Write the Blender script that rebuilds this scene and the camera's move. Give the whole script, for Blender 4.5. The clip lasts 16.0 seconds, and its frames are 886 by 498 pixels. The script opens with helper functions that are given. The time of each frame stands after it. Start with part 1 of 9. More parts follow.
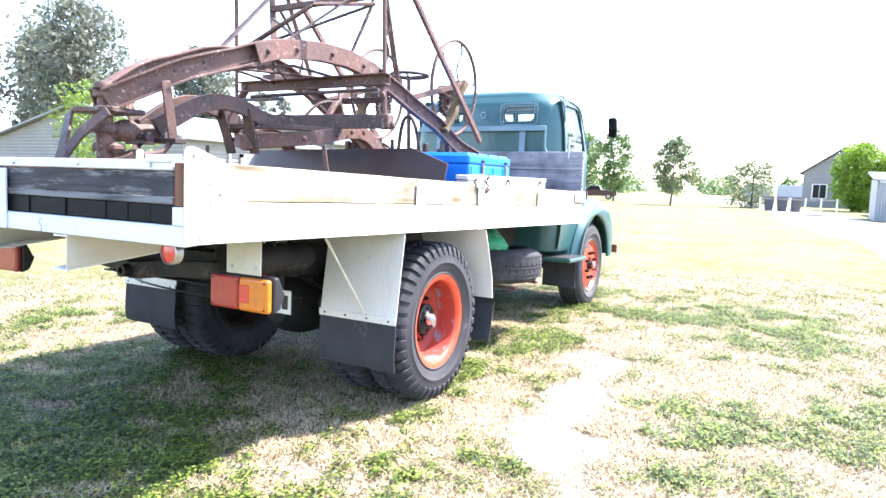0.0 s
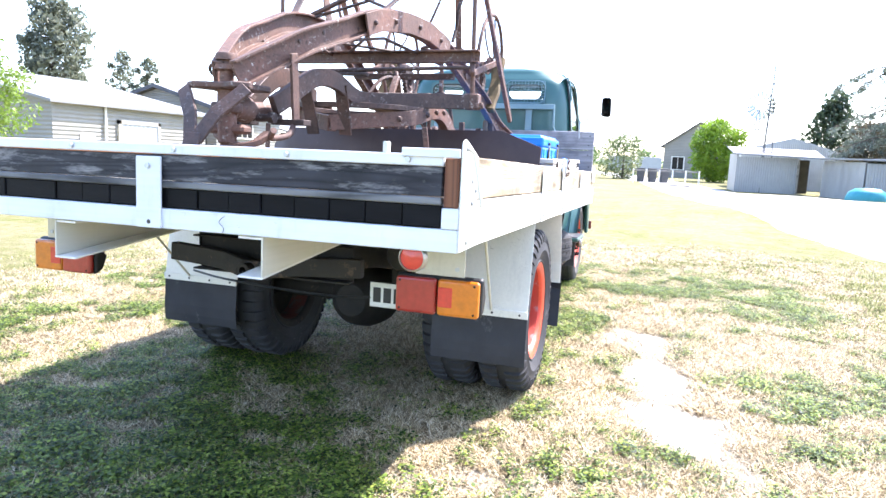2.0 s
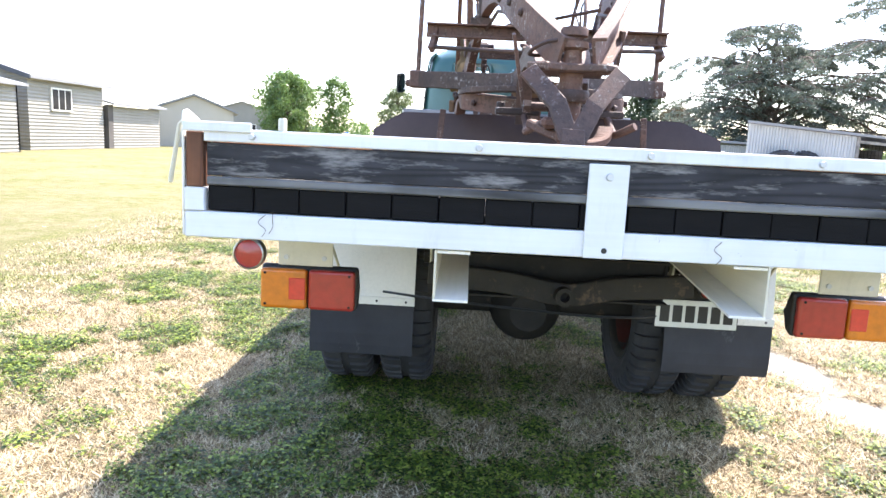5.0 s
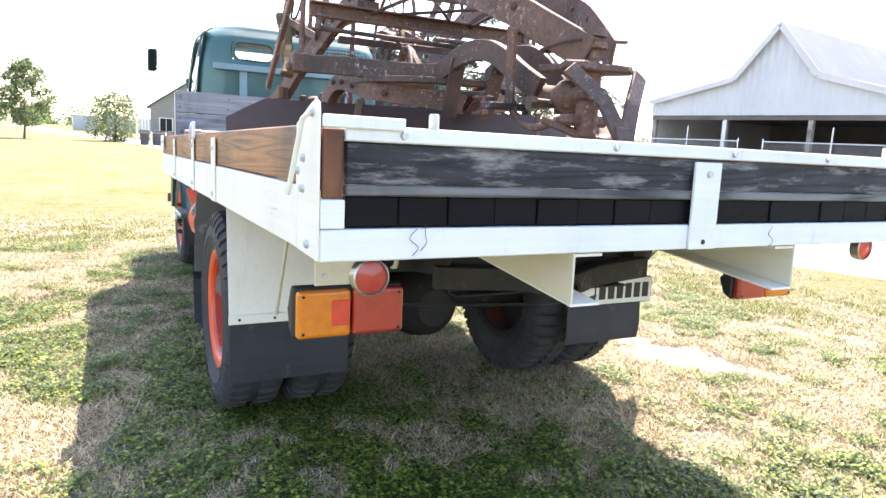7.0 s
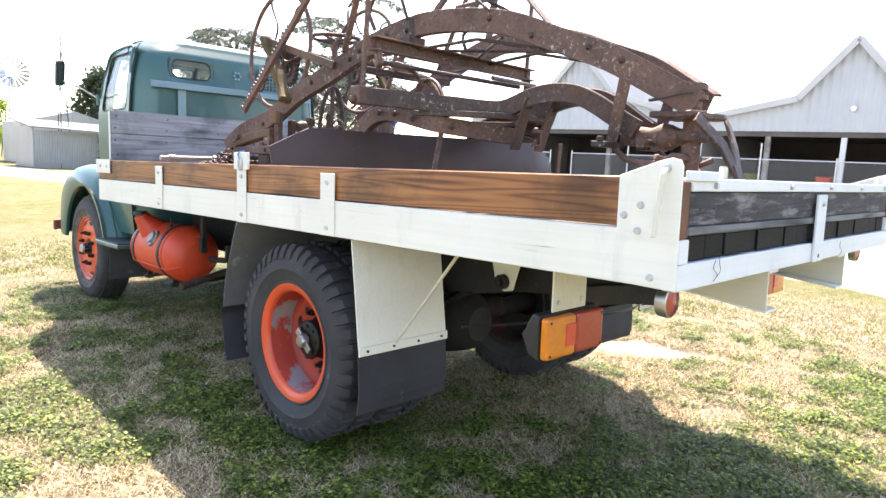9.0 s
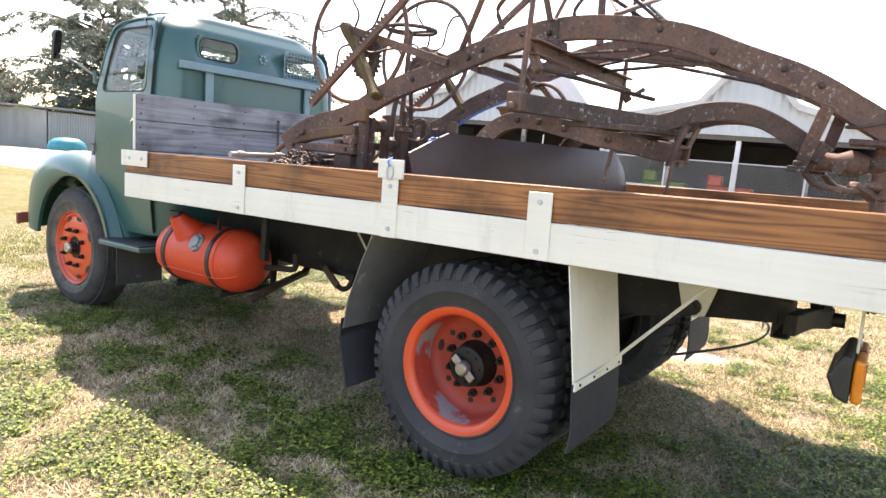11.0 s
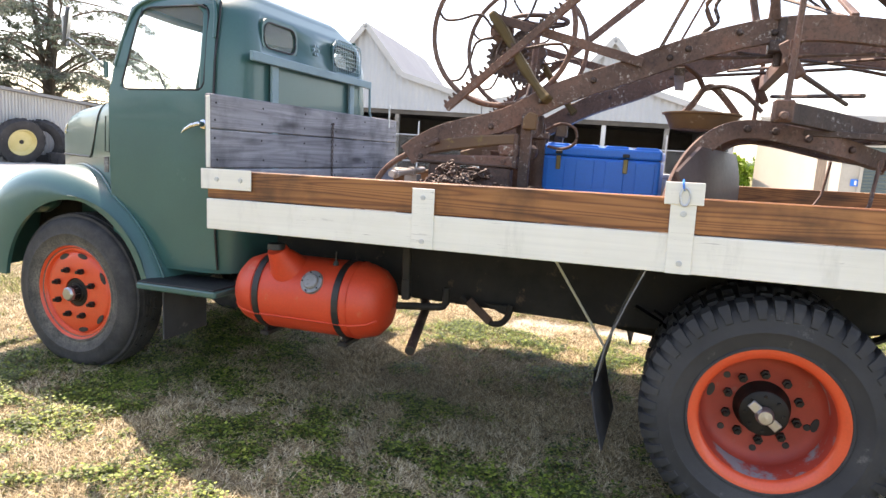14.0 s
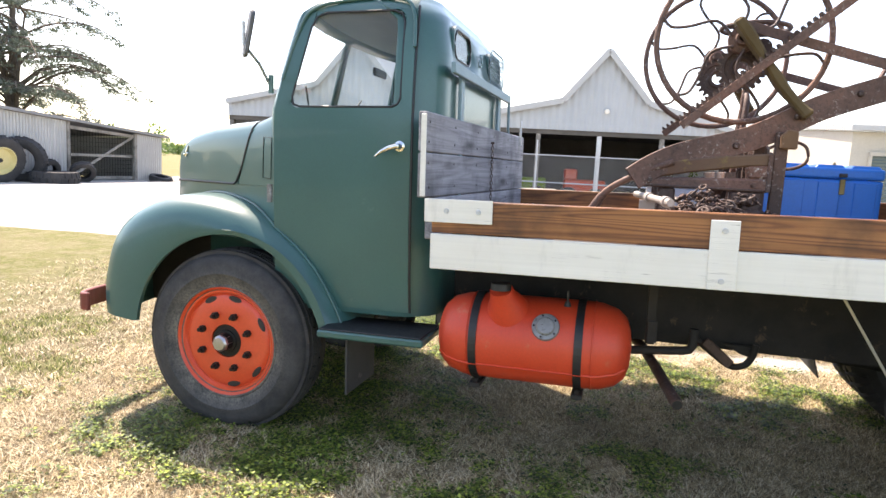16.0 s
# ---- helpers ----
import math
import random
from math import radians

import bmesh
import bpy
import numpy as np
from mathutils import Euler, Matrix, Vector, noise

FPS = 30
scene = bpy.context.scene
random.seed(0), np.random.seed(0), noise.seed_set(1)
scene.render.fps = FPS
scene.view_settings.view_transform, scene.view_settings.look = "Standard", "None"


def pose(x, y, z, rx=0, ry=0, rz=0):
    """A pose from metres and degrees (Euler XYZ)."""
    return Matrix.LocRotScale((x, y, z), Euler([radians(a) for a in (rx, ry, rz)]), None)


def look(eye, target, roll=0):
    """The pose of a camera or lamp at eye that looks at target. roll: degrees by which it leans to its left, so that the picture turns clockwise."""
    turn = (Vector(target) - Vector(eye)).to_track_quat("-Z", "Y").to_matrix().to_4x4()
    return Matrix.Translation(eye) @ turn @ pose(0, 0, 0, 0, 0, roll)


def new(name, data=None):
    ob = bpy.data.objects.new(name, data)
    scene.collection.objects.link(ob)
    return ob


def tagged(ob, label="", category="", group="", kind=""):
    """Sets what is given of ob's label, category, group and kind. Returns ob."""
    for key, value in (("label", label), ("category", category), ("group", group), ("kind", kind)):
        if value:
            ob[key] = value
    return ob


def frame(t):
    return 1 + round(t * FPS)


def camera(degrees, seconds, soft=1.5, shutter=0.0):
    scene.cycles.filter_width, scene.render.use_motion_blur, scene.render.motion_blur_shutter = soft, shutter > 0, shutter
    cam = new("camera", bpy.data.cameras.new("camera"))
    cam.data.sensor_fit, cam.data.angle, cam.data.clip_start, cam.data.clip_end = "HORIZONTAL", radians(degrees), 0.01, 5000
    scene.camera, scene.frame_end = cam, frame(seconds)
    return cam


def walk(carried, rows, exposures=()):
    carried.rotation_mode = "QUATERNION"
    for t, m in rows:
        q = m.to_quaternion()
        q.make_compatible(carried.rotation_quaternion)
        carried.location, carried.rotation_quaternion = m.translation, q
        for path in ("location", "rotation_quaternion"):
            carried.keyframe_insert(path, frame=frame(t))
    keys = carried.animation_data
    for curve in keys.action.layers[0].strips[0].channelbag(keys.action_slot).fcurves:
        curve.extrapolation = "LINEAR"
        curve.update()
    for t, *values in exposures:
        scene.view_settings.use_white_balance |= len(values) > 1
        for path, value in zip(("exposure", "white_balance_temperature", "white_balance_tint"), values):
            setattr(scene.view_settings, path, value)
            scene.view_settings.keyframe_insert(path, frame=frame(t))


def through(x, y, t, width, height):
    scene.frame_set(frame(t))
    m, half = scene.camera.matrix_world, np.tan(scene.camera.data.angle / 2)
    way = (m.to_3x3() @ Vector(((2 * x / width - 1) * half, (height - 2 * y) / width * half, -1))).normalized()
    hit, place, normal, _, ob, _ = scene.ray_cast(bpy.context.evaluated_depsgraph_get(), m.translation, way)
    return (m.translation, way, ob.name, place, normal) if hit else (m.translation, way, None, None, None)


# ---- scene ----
cam = camera(68.5, 16.0)
# seconds, eye, target, roll
PATH = [
    (0, (3.031, -1.509, 1.356), (2.064, 0.229, 1.15), 1.8),
    (0.5, (2.702, -1.626, 1.404), (1.913, 0.195, 1.159), 1.9),
    (1, (2.37, -1.677, 1.373), (1.627, 0.159, 1.095), 1.1),
    (1.5, (2.029, -1.768, 1.383), (1.345, 0.093, 1.118), 2.4),
    (2, (1.712, -1.889, 1.4), (1.111, -0.003, 1.115), 2.3),
    (2.5, (1.36, -1.859, 1.37), (0.859, 0.047, 1.028), 2.5),
    (3, (1.016, -1.891, 1.373), (0.602, 0.034, 1.027), 3.4),
    (3.5, (0.686, -1.94, 1.388), (0.442, 0.009, 1.007), 2.5),
    (4, (0.304, -1.883, 1.379), (0.113, 0.073, 1.01), 2.2),
    (4.2, (0.17, -1.857, 1.382), (-0.021, 0.1, 1.019), 2.3),
    (6.3, (-1.21, -1.563, 1.421), (-0.666, 0.342, 1.144), 3.3),
    (6.5, (-1.309, -1.518, 1.413), (-0.641, 0.345, 1.124), 3.4),
    (7, (-1.574, -1.345, 1.375), (-0.665, 0.406, 1.05), 3.1),
    (7.5, (-1.891, -1.257, 1.378), (-0.801, 0.392, 1.071), 3.7),
    (8, (-2.208, -1.137, 1.397), (-0.968, 0.399, 1.075), 3.8),
    (8.5, (-2.489, -0.927, 1.408), (-1.196, 0.567, 1.098), 2.6),
    (9, (-2.789, -0.743, 1.414), (-1.391, 0.662, 1.146), 2.8),
    (9.5, (-2.984, -0.499, 1.416), (-1.461, 0.761, 1.112), 3.3),
    (10, (-3.137, -0.161, 1.443), (-1.603, 1.095, 1.178), 3.8),
    (10.2, (-3.23, -0.033, 1.455), (-1.687, 1.211, 1.186), 4.3),
    (12.3, (-3.648, 1.178, 1.448), (-1.783, 1.786, 1.055), 4.9),
    (12.5, (-3.666, 1.281, 1.436), (-1.781, 1.807, 1.026), 5.1),
    (13, (-3.679, 1.624, 1.442), (-1.795, 2.166, 1.045), 3.7),
    (13.5, (-3.803, 2.026, 1.458), (-1.912, 2.605, 1.155), 4.0),
    (14, (-3.855, 2.399, 1.469), (-1.988, 3.052, 1.169), 3.8),
    (14.5, (-3.796, 2.783, 1.474), (-1.946, 3.493, 1.203), 3.6),
    (15, (-3.857, 3.133, 1.468), (-1.988, 3.811, 1.249), 4.8),
    (15.5, (-3.879, 3.434, 1.458), (-1.976, 4.002, 1.216), 3.9),
    (16, (-3.84, 3.8, 1.451), (-1.931, 4.34, 1.192), 3.1),
]
# seconds, stops, kelvin, tint
EXPOSURES = [(0, 2.56, 6100, 18), (1.5, 2.46, 6100, 18), (3, 2.36, 6300, 16), (4, 2.28, 6400, 16), (6.5, 2.36, 6900, 17), (8, 2.24, 7200, 17), (10, 2.18, 7600, 18), (12.5, 1.93, 8000, 19), (14.5, 1.92, 7800, 19), (16, 1.90, 7600, 18)]
walk(cam, [(t, look(eye, target, roll)) for t, eye, target, roll in PATH], EXPOSURES)

# ---- world and sun ----
SUN_DIR = Vector((0.43, 0.55, 1.0)).normalized()
world = bpy.data.worlds.new("world")
scene.world = world
world.use_nodes = True
wn = world.node_tree.nodes
sky = wn.new("ShaderNodeTexSky")
sky.sky_type = "NISHITA"
sky.sun_disc = False
sky.sun_elevation = math.asin(SUN_DIR.z)
sky.sun_rotation = math.atan2(SUN_DIR.x, SUN_DIR.y)
sky.air_density, sky.dust_density, sky.ozone_density = 1.0, 1.0, 1.0
world.node_tree.links.new(sky.outputs[0], wn["Background"].inputs[0])
wn["Background"].inputs[1].default_value = 0.15
sun_data = bpy.data.lights.new("sun", "SUN")
sun_data.energy, sun_data.angle, sun_data.color = 3.4, radians(0.6), (1.0, 0.95, 0.88)
sun = new("sun", sun_data)
sun.matrix_world = look((0, 0, 30), Vector((0, 0, 30)) - SUN_DIR)
tagged(sun, kind="structure")


# ---- materials ----
def node_mat(name):
    m = bpy.data.materials.new(name)
    m.use_nodes = True
    nt = m.node_tree
    return m, nt, nt.nodes["Principled BSDF"]


def mapped(nt, scale=(1, 1, 1), source="Object"):
    tc = nt.nodes.new("ShaderNodeTexCoord")
    mp = nt.nodes.new("ShaderNodeMapping")
    mp.inputs["Scale"].default_value = scale
    nt.links.new(tc.outputs[source], mp.inputs["Vector"])
    return mp.outputs["Vector"]


def noise_tex(nt, vec, scale, detail=4.0, rough=0.55, distort=0.0):
    n = nt.nodes.new("ShaderNodeTexNoise")
    n.inputs["Scale"].default_value = scale
    n.inputs["Detail"].default_value = detail
    n.inputs["Roughness"].default_value = rough
    n.inputs["Distortion"].default_value = distort
    nt.links.new(vec, n.inputs["Vector"])
    return n.outputs["Fac"]


def ramp(nt, fac, stops):
    r = nt.nodes.new("ShaderNodeValToRGB")
    el = r.color_ramp.elements
    while len(el) < len(stops):
        el.new(0.5)
    for e, (p, c) in zip(el, stops):
        e.position = p
        e.color = (*c, 1) if len(c) == 3 else c
    nt.links.new(fac, r.inputs[0])
    return r.outputs[0]


def mix(nt, fac, a, b, mode="MIX"):
    m = nt.nodes.new("ShaderNodeMix")
    m.data_type, m.blend_type = "RGBA", mode
    for k, v in ((0, fac), (6, a), (7, b)):
        if hasattr(v, "links"):
            nt.links.new(v, m.inputs[k])
        else:
            m.inputs[k].default_value = v if k == 0 else (*v, 1)
    return m.outputs[2]


def bump(nt, bsdf, height, strength, dist=0.01):
    b = nt.nodes.new("ShaderNodeBump")
    b.inputs["Strength"].default_value = strength
    b.inputs["Distance"].default_value = dist
    nt.links.new(height, b.inputs["Height"])
    nt.links.new(b.outputs[0], bsdf.inputs["Normal"])


def grey(v):
    return (v, v, v)


def surface(name, c1, c2, wear=None, rough=0.6, metal=0.0, scale=3.0, fine=45.0, stretch=(1, 1, 1), wear_at=0.62, relief=0.25, coat=0.0, vary=0.0, rough_var=0.15, grit=0.35):
    """A worn surface: two close tones in broad patches, fine grain, wear where a second noise is high."""
    m, nt, b = node_mat(name)
    vec = mapped(nt, stretch)
    broad = noise_tex(nt, vec, scale, 5.0, 0.6)
    col = ramp(nt, broad, [(0.3, c1), (0.7, c2)])
    grain = noise_tex(nt, vec, fine, 6.0, 0.65)
    col = mix(nt, grit, col, ramp(nt, grain, [(0.25, grey(0.55)), (0.75, grey(1.0))]), "MULTIPLY")
    if wear:
        spots = noise_tex(nt, vec, scale * 3.1, 8.0, 0.7)
        mask = ramp(nt, spots, [(wear_at, grey(0.0)), (wear_at + 0.08, grey(1.0))])
        col = mix(nt, mask, col, wear)
    if vary:
        info = nt.nodes.new("ShaderNodeObjectInfo")
        col = mix(nt, vary, col, ramp(nt, info.outputs["Random"], [(0.0, grey(0.35)), (1.0, grey(1.0))]), "MULTIPLY")
    nt.links.new(col, b.inputs["Base Color"])
    rr = nt.nodes.new("ShaderNodeMapRange")
    rr.inputs["To Min"].default_value = max(0.03, rough - rough_var)
    rr.inputs["To Max"].default_value = min(1.0, rough + rough_var)
    nt.links.new(grain, rr.inputs["Value"])
    nt.links.new(rr.outputs[0], b.inputs["Roughness"])
    b.inputs["Metallic"].default_value = metal
    b.inputs["Coat Weight"].default_value = coat
    bump(nt, b, grain, relief, 0.004)
    return m


def timber(name, dark, mid, light, axis, rough=0.7, knots=True, worn=None, figure=0.55):
    """Sawn board: growth rings cut along one axis and bowed round knots, pores, streaks and stains."""
    m, nt, b = node_mat(name)
    plain = mapped(nt)
    st = [26.0, 26.0, 26.0]
    st[axis] = 0.9
    vec = mapped(nt, st)
    flow = noise_tex(nt, vec, 1.0, 7.0, 0.66, 0.5)
    # growth rings: stretched along the board, warped by a slow noise
    ring = [9.0, 9.0, 9.0]
    ring[axis] = 0.42
    rv = mapped(nt, ring)
    warp = noise_tex(nt, rv, 0.85, 2.0, 0.45)
    mul = nt.nodes.new("ShaderNodeMath")
    mul.operation = "MULTIPLY"
    mul.inputs[1].default_value = 120.0
    nt.links.new(warp, mul.inputs[0])
    sn = nt.nodes.new("ShaderNodeMath")
    sn.operation = "SINE"
    nt.links.new(mul.outputs[0], sn.inputs[0])
    half = nt.nodes.new("ShaderNodeMapRange")
    half.inputs["From Min"].default_value = -1.0
    nt.links.new(sn.outputs[0], half.inputs["Value"])
    col = ramp(nt, half.outputs[0], [(0.0, dark), (0.22, mid), (1.0, light)])
    col = mix(nt, 1.0 - figure, col, ramp(nt, flow, [(0.32, dark), (0.5, mid), (0.68, light)]))
    info = nt.nodes.new("ShaderNodeObjectInfo")
    col = mix(nt, 0.35, col, ramp(nt, info.outputs["Random"], [(0.0, grey(0.6)), (1.0, grey(1.0))]), "MULTIPLY")
    if knots:
        kst = [7.0, 7.0, 7.0]
        kst[axis] = 1.5
        vor = nt.nodes.new("ShaderNodeTexVoronoi")
        vor.inputs["Scale"].default_value = 1.0
        nt.links.new(mapped(nt, kst), vor.inputs["Vector"])
        col = mix(nt, ramp(nt, vor.outputs["Distance"], [(0.07, grey(0.95)), (0.13, grey(0.55)), (0.22, grey(0.0))]), col, tuple(0.45 * v for v in dark))
    stain = noise_tex(nt, plain, 2.3, 5.0, 0.6)
    col = mix(nt, 0.7, col, ramp(nt, stain, [(0.36, grey(0.25)), (0.52, grey(1.0))]), "MULTIPLY")
    if worn:
        wst = [9.0, 9.0, 9.0]
        wst[axis] = 1.6
        wn_ = noise_tex(nt, mapped(nt, wst), 2.2, 9.0, 0.72)
        col = mix(nt, ramp(nt, wn_, [(0.52, grey(0.0)), (0.68, grey(0.8))]), col, worn)
    fine = noise_tex(nt, vec, 5.0, 5.0, 0.7)
    nt.links.new(col, b.inputs["Base Color"])
    b.inputs["Roughness"].default_value = rough
    bump(nt, b, fine, 0.35, 0.004)
    return m


def chipped_paint(name, c1, c2, under, at=0.64, scale=7.0, rough=0.45, crack=0.0, axis=1):
    """Brushed paint over board or steel: faint dirt, chips, and hair cracks along the grain."""
    m, nt, b = node_mat(name)
    vec = mapped(nt)
    col = ramp(nt, noise_tex(nt, vec, 1.7, 6, 0.62), [(0.3, c1), (0.7, c2)])
    dirt = noise_tex(nt, mapped(nt, (5, 5, 1.2)), 1.6, 7, 0.7)
    col = mix(nt, ramp(nt, dirt, [(0.56, grey(0.0)), (0.82, grey(0.45))]), col, tuple(0.55 * v for v in c2))
    st = [60.0, 60.0, 60.0]
    st[axis] = 1.4
    brush = noise_tex(nt, mapped(nt, st), 1.0, 4, 0.6)
    col = mix(nt, 0.16, col, ramp(nt, brush, [(0.3, grey(0.6)), (0.6, grey(1.0))]), "MULTIPLY")
    if crack:
        cr = [34.0, 34.0, 34.0]
        cr[axis] = 0.55
        line = noise_tex(nt, mapped(nt, cr), 1.0, 3, 0.5)
        thin = ramp(nt, line, [(0.497, grey(0.0)), (0.5, grey(1.0)), (0.503, grey(0.0))])
        part_ = ramp(nt, noise_tex(nt, mapped(nt, (3, 3, 3)), 1.1, 4, 0.6), [(0.52, grey(0.0)), (0.6, grey(crack))])
        col = mix(nt, mix(nt, 1.0, thin, part_, "MULTIPLY"), col, tuple(0.6 * v for v in under))
    chips = noise_tex(nt, vec, scale, 9, 0.72)
    col = mix(nt, ramp(nt, chips, [(at, grey(0.0)), (at + 0.03, grey(1.0))]), col, under)
    nt.links.new(col, b.inputs["Base Color"])
    rr = nt.nodes.new("ShaderNodeMapRange")
    rr.inputs["To Min"].default_value, rr.inputs["To Max"].default_value = rough - 0.1, rough + 0.2
    nt.links.new(dirt, rr.inputs["Value"])
    nt.links.new(rr.outputs[0], b.inputs["Roughness"])
    bump(nt, b, brush, 0.10, 0.002)
    return m


WHITE = chipped_paint("white_paint", (0.80, 0.77, 0.70), (0.72, 0.69, 0.61), (0.36, 0.31, 0.25), 0.70, crack=0.9)
WHITE_CHIPPED = chipped_paint("white_paint_chipped", (0.74, 0.75, 0.76), (0.62, 0.63, 0.64), (0.16, 0.13, 0.11), 0.66, 16.0, axis=0)
CREAM = chipped_paint("cream_paint", (0.66, 0.62, 0.50), (0.58, 0.54, 0.43), (0.30, 0.26, 0.20), 0.70)
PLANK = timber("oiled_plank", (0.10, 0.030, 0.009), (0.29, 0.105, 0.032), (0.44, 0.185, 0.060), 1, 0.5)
# Lit copy of the plank, with the sunny side's brightness in its colour.
PLANK_LIT = timber("sunlit_plank", (0.34, 0.24, 0.12), (0.52, 0.42, 0.27), (0.66, 0.58, 0.43), 1, 0.75)
END_GRAIN = timber("red_end_timber", (0.07, 0.022, 0.01), (0.15, 0.05, 0.02), (0.22, 0.09, 0.04), 2, 0.7, False)
GREY_BOARD = timber("weathered_board", (0.13, 0.125, 0.135), (0.27, 0.265, 0.28), (0.40, 0.395, 0.41), 0, 0.85, True, None, 0.22)
BLACK_BOARD = timber("black_board", (0.010, 0.010, 0.013), (0.022, 0.022, 0.028), (0.045, 0.045, 0.055), 0, 0.6, False, (0.30, 0.29, 0.29))
TAR_BLOCK = surface("tarred_block", (0.003, 0.003, 0.004), (0.009, 0.009, 0.011), wear=(0.04, 0.04, 0.045), rough=0.55, scale=5, fine=60, stretch=(0.5, 3, 3), wear_at=0.66, vary=0.5)
DECK_WOOD = timber("deck_plank", (0.04, 0.03, 0.02), (0.10, 0.075, 0.05), (0.18, 0.14, 0.10), 1, 0.8)
TEAL = surface("teal_paint", (0.030, 0.098, 0.090), (0.040, 0.122, 0.110), wear=(0.075, 0.15, 0.14), rough=0.33, scale=1.6, fine=120, wear_at=0.66, relief=0.03, coat=0.25, rough_var=0.1)
TEAL_RAIL = surface("pale_blue_paint", (0.16, 0.26, 0.29), (0.22, 0.33, 0.36), wear=(0.10, 0.10, 0.09), rough=0.5, scale=3, wear_at=0.68)
RIM_RED = surface("orange_red_enamel", (0.68, 0.070, 0.022), (0.76, 0.092, 0.032), wear=(0.32, 0.10, 0.06), rough=0.4, scale=2.5, fine=90, wear_at=0.68, relief=0.06, coat=0.2)
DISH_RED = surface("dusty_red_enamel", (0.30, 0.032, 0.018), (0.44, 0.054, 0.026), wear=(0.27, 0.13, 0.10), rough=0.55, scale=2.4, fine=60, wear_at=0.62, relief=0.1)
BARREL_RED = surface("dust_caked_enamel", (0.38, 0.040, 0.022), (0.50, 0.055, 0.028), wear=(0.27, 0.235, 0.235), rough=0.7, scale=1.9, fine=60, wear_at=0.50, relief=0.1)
TANK_RED = surface("faded_red_tank", (0.64, 0.052, 0.018), (0.71, 0.076, 0.030), wear=(0.58, 0.15, 0.075), rough=0.48, scale=2.0, fine=80, wear_at=0.62, relief=0.05)
RUBBER = surface("tyre_rubber", (0.030, 0.030, 0.032), (0.060, 0.058, 0.059), wear=(0.115, 0.109, 0.102), rough=0.75, scale=3.2, fine=80, wear_at=0.62, relief=0.2, grit=0.5)


def dusty_tyre(name):
    """Tyre rubber with a band of dried dust on the sidewall round the rim."""
    m, nt, b = node_mat(name)
    vec = mapped(nt)
    flat = nt.nodes.new("ShaderNodeVectorMath")
    flat.operation = "MULTIPLY"
    flat.inputs[1].default_value = (0, 1, 1)
    nt.links.new(vec, flat.inputs[0])
    ln = nt.nodes.new("ShaderNodeVectorMath")
    ln.operation = "LENGTH"
    nt.links.new(flat.outputs[0], ln.inputs[0])
    soft = noise_tex(nt, vec, 9.0, 5.0, 0.65)
    grit = noise_tex(nt, vec, 85.0, 4.0, 0.7)
    col = ramp(nt, soft, [(0.35, (0.020, 0.020, 0.022)), (0.70, (0.046, 0.044, 0.044))])
    band = ramp(nt, ln.outputs["Value"], [(0.300, grey(0.9)), (0.345, grey(0.42)), (0.385, grey(0.10)), (0.45, grey(0.06))])
    fleck = ramp(nt, grit, [(0.38, grey(0.25)), (0.62, grey(1.0))])
    band = mix(nt, 1.0, mix(nt, 1.0, band, fleck, "MULTIPLY"), ramp(nt, soft, [(0.30, grey(0.35)), (0.60, grey(1.0))]), "MULTIPLY")
    nt.links.new(mix(nt, band, col, (0.21, 0.19, 0.15)), b.inputs["Base Color"])
    b.inputs["Roughness"].default_value = 0.8
    bump(nt, b, grit, 0.25, 0.003)
    return m


TYRE_DUSTY = dusty_tyre("dusty_tyre_rubber")
FLAP = surface("mudflap_rubber", (0.028, 0.028, 0.032), (0.062, 0.062, 0.068), wear=(0.115, 0.113, 0.115), rough=0.75, scale=1.3, fine=50, stretch=(1.2, 1, 0.8), wear_at=0.60, relief=0.15)
CHASSIS = surface("chassis_black", (0.014, 0.013, 0.012), (0.036, 0.031, 0.026), wear=(0.085, 0.056, 0.038), rough=0.75, scale=4, wear_at=0.60)
GREASE = surface("greasy_steel", (0.012, 0.011, 0.010), (0.035, 0.030, 0.026), rough=0.5, metal=0.4, scale=8)


def rusted(name, dark, mid, red, flake, speck=0.58, rough=0.72, metal=0.15):
    """Old rust: dark scale, brown body, redder drifts and fine pale specks of old paint and lichen."""
    m, nt, b = node_mat(name)
    vec = mapped(nt)
    broad = noise_tex(nt, vec, 3.2, 6, 0.62)
    col = ramp(nt, broad, [(0.32, dark), (0.5, mid), (0.68, red)])
    pits = noise_tex(nt, vec, 55, 8, 0.75)
    col = mix(nt, 0.75, col, ramp(nt, pits, [(0.34, grey(0.30)), (0.52, grey(1.0))]), "MULTIPLY")
    fine = ramp(nt, noise_tex(nt, vec, 42, 9, 0.8), [(speck, grey(0.0)), (speck + 0.05, grey(0.9))])
    where = ramp(nt, noise_tex(nt, vec, 5.5, 5, 0.65), [(0.46, grey(0.0)), (0.62, grey(1.0))])
    col = mix(nt, mix(nt, 1.0, fine, where, "MULTIPLY"), col, flake)
    nt.links.new(col, b.inputs["Base Color"])
    rr = nt.nodes.new("ShaderNodeMapRange")
    rr.inputs["To Min"].default_value, rr.inputs["To Max"].default_value = rough - 0.22, rough + 0.2
    nt.links.new(pits, rr.inputs["Value"])
    nt.links.new(rr.outputs[0], b.inputs["Roughness"])
    b.inputs["Metallic"].default_value = metal
    bump(nt, b, pits, 0.55, 0.004)
    return m


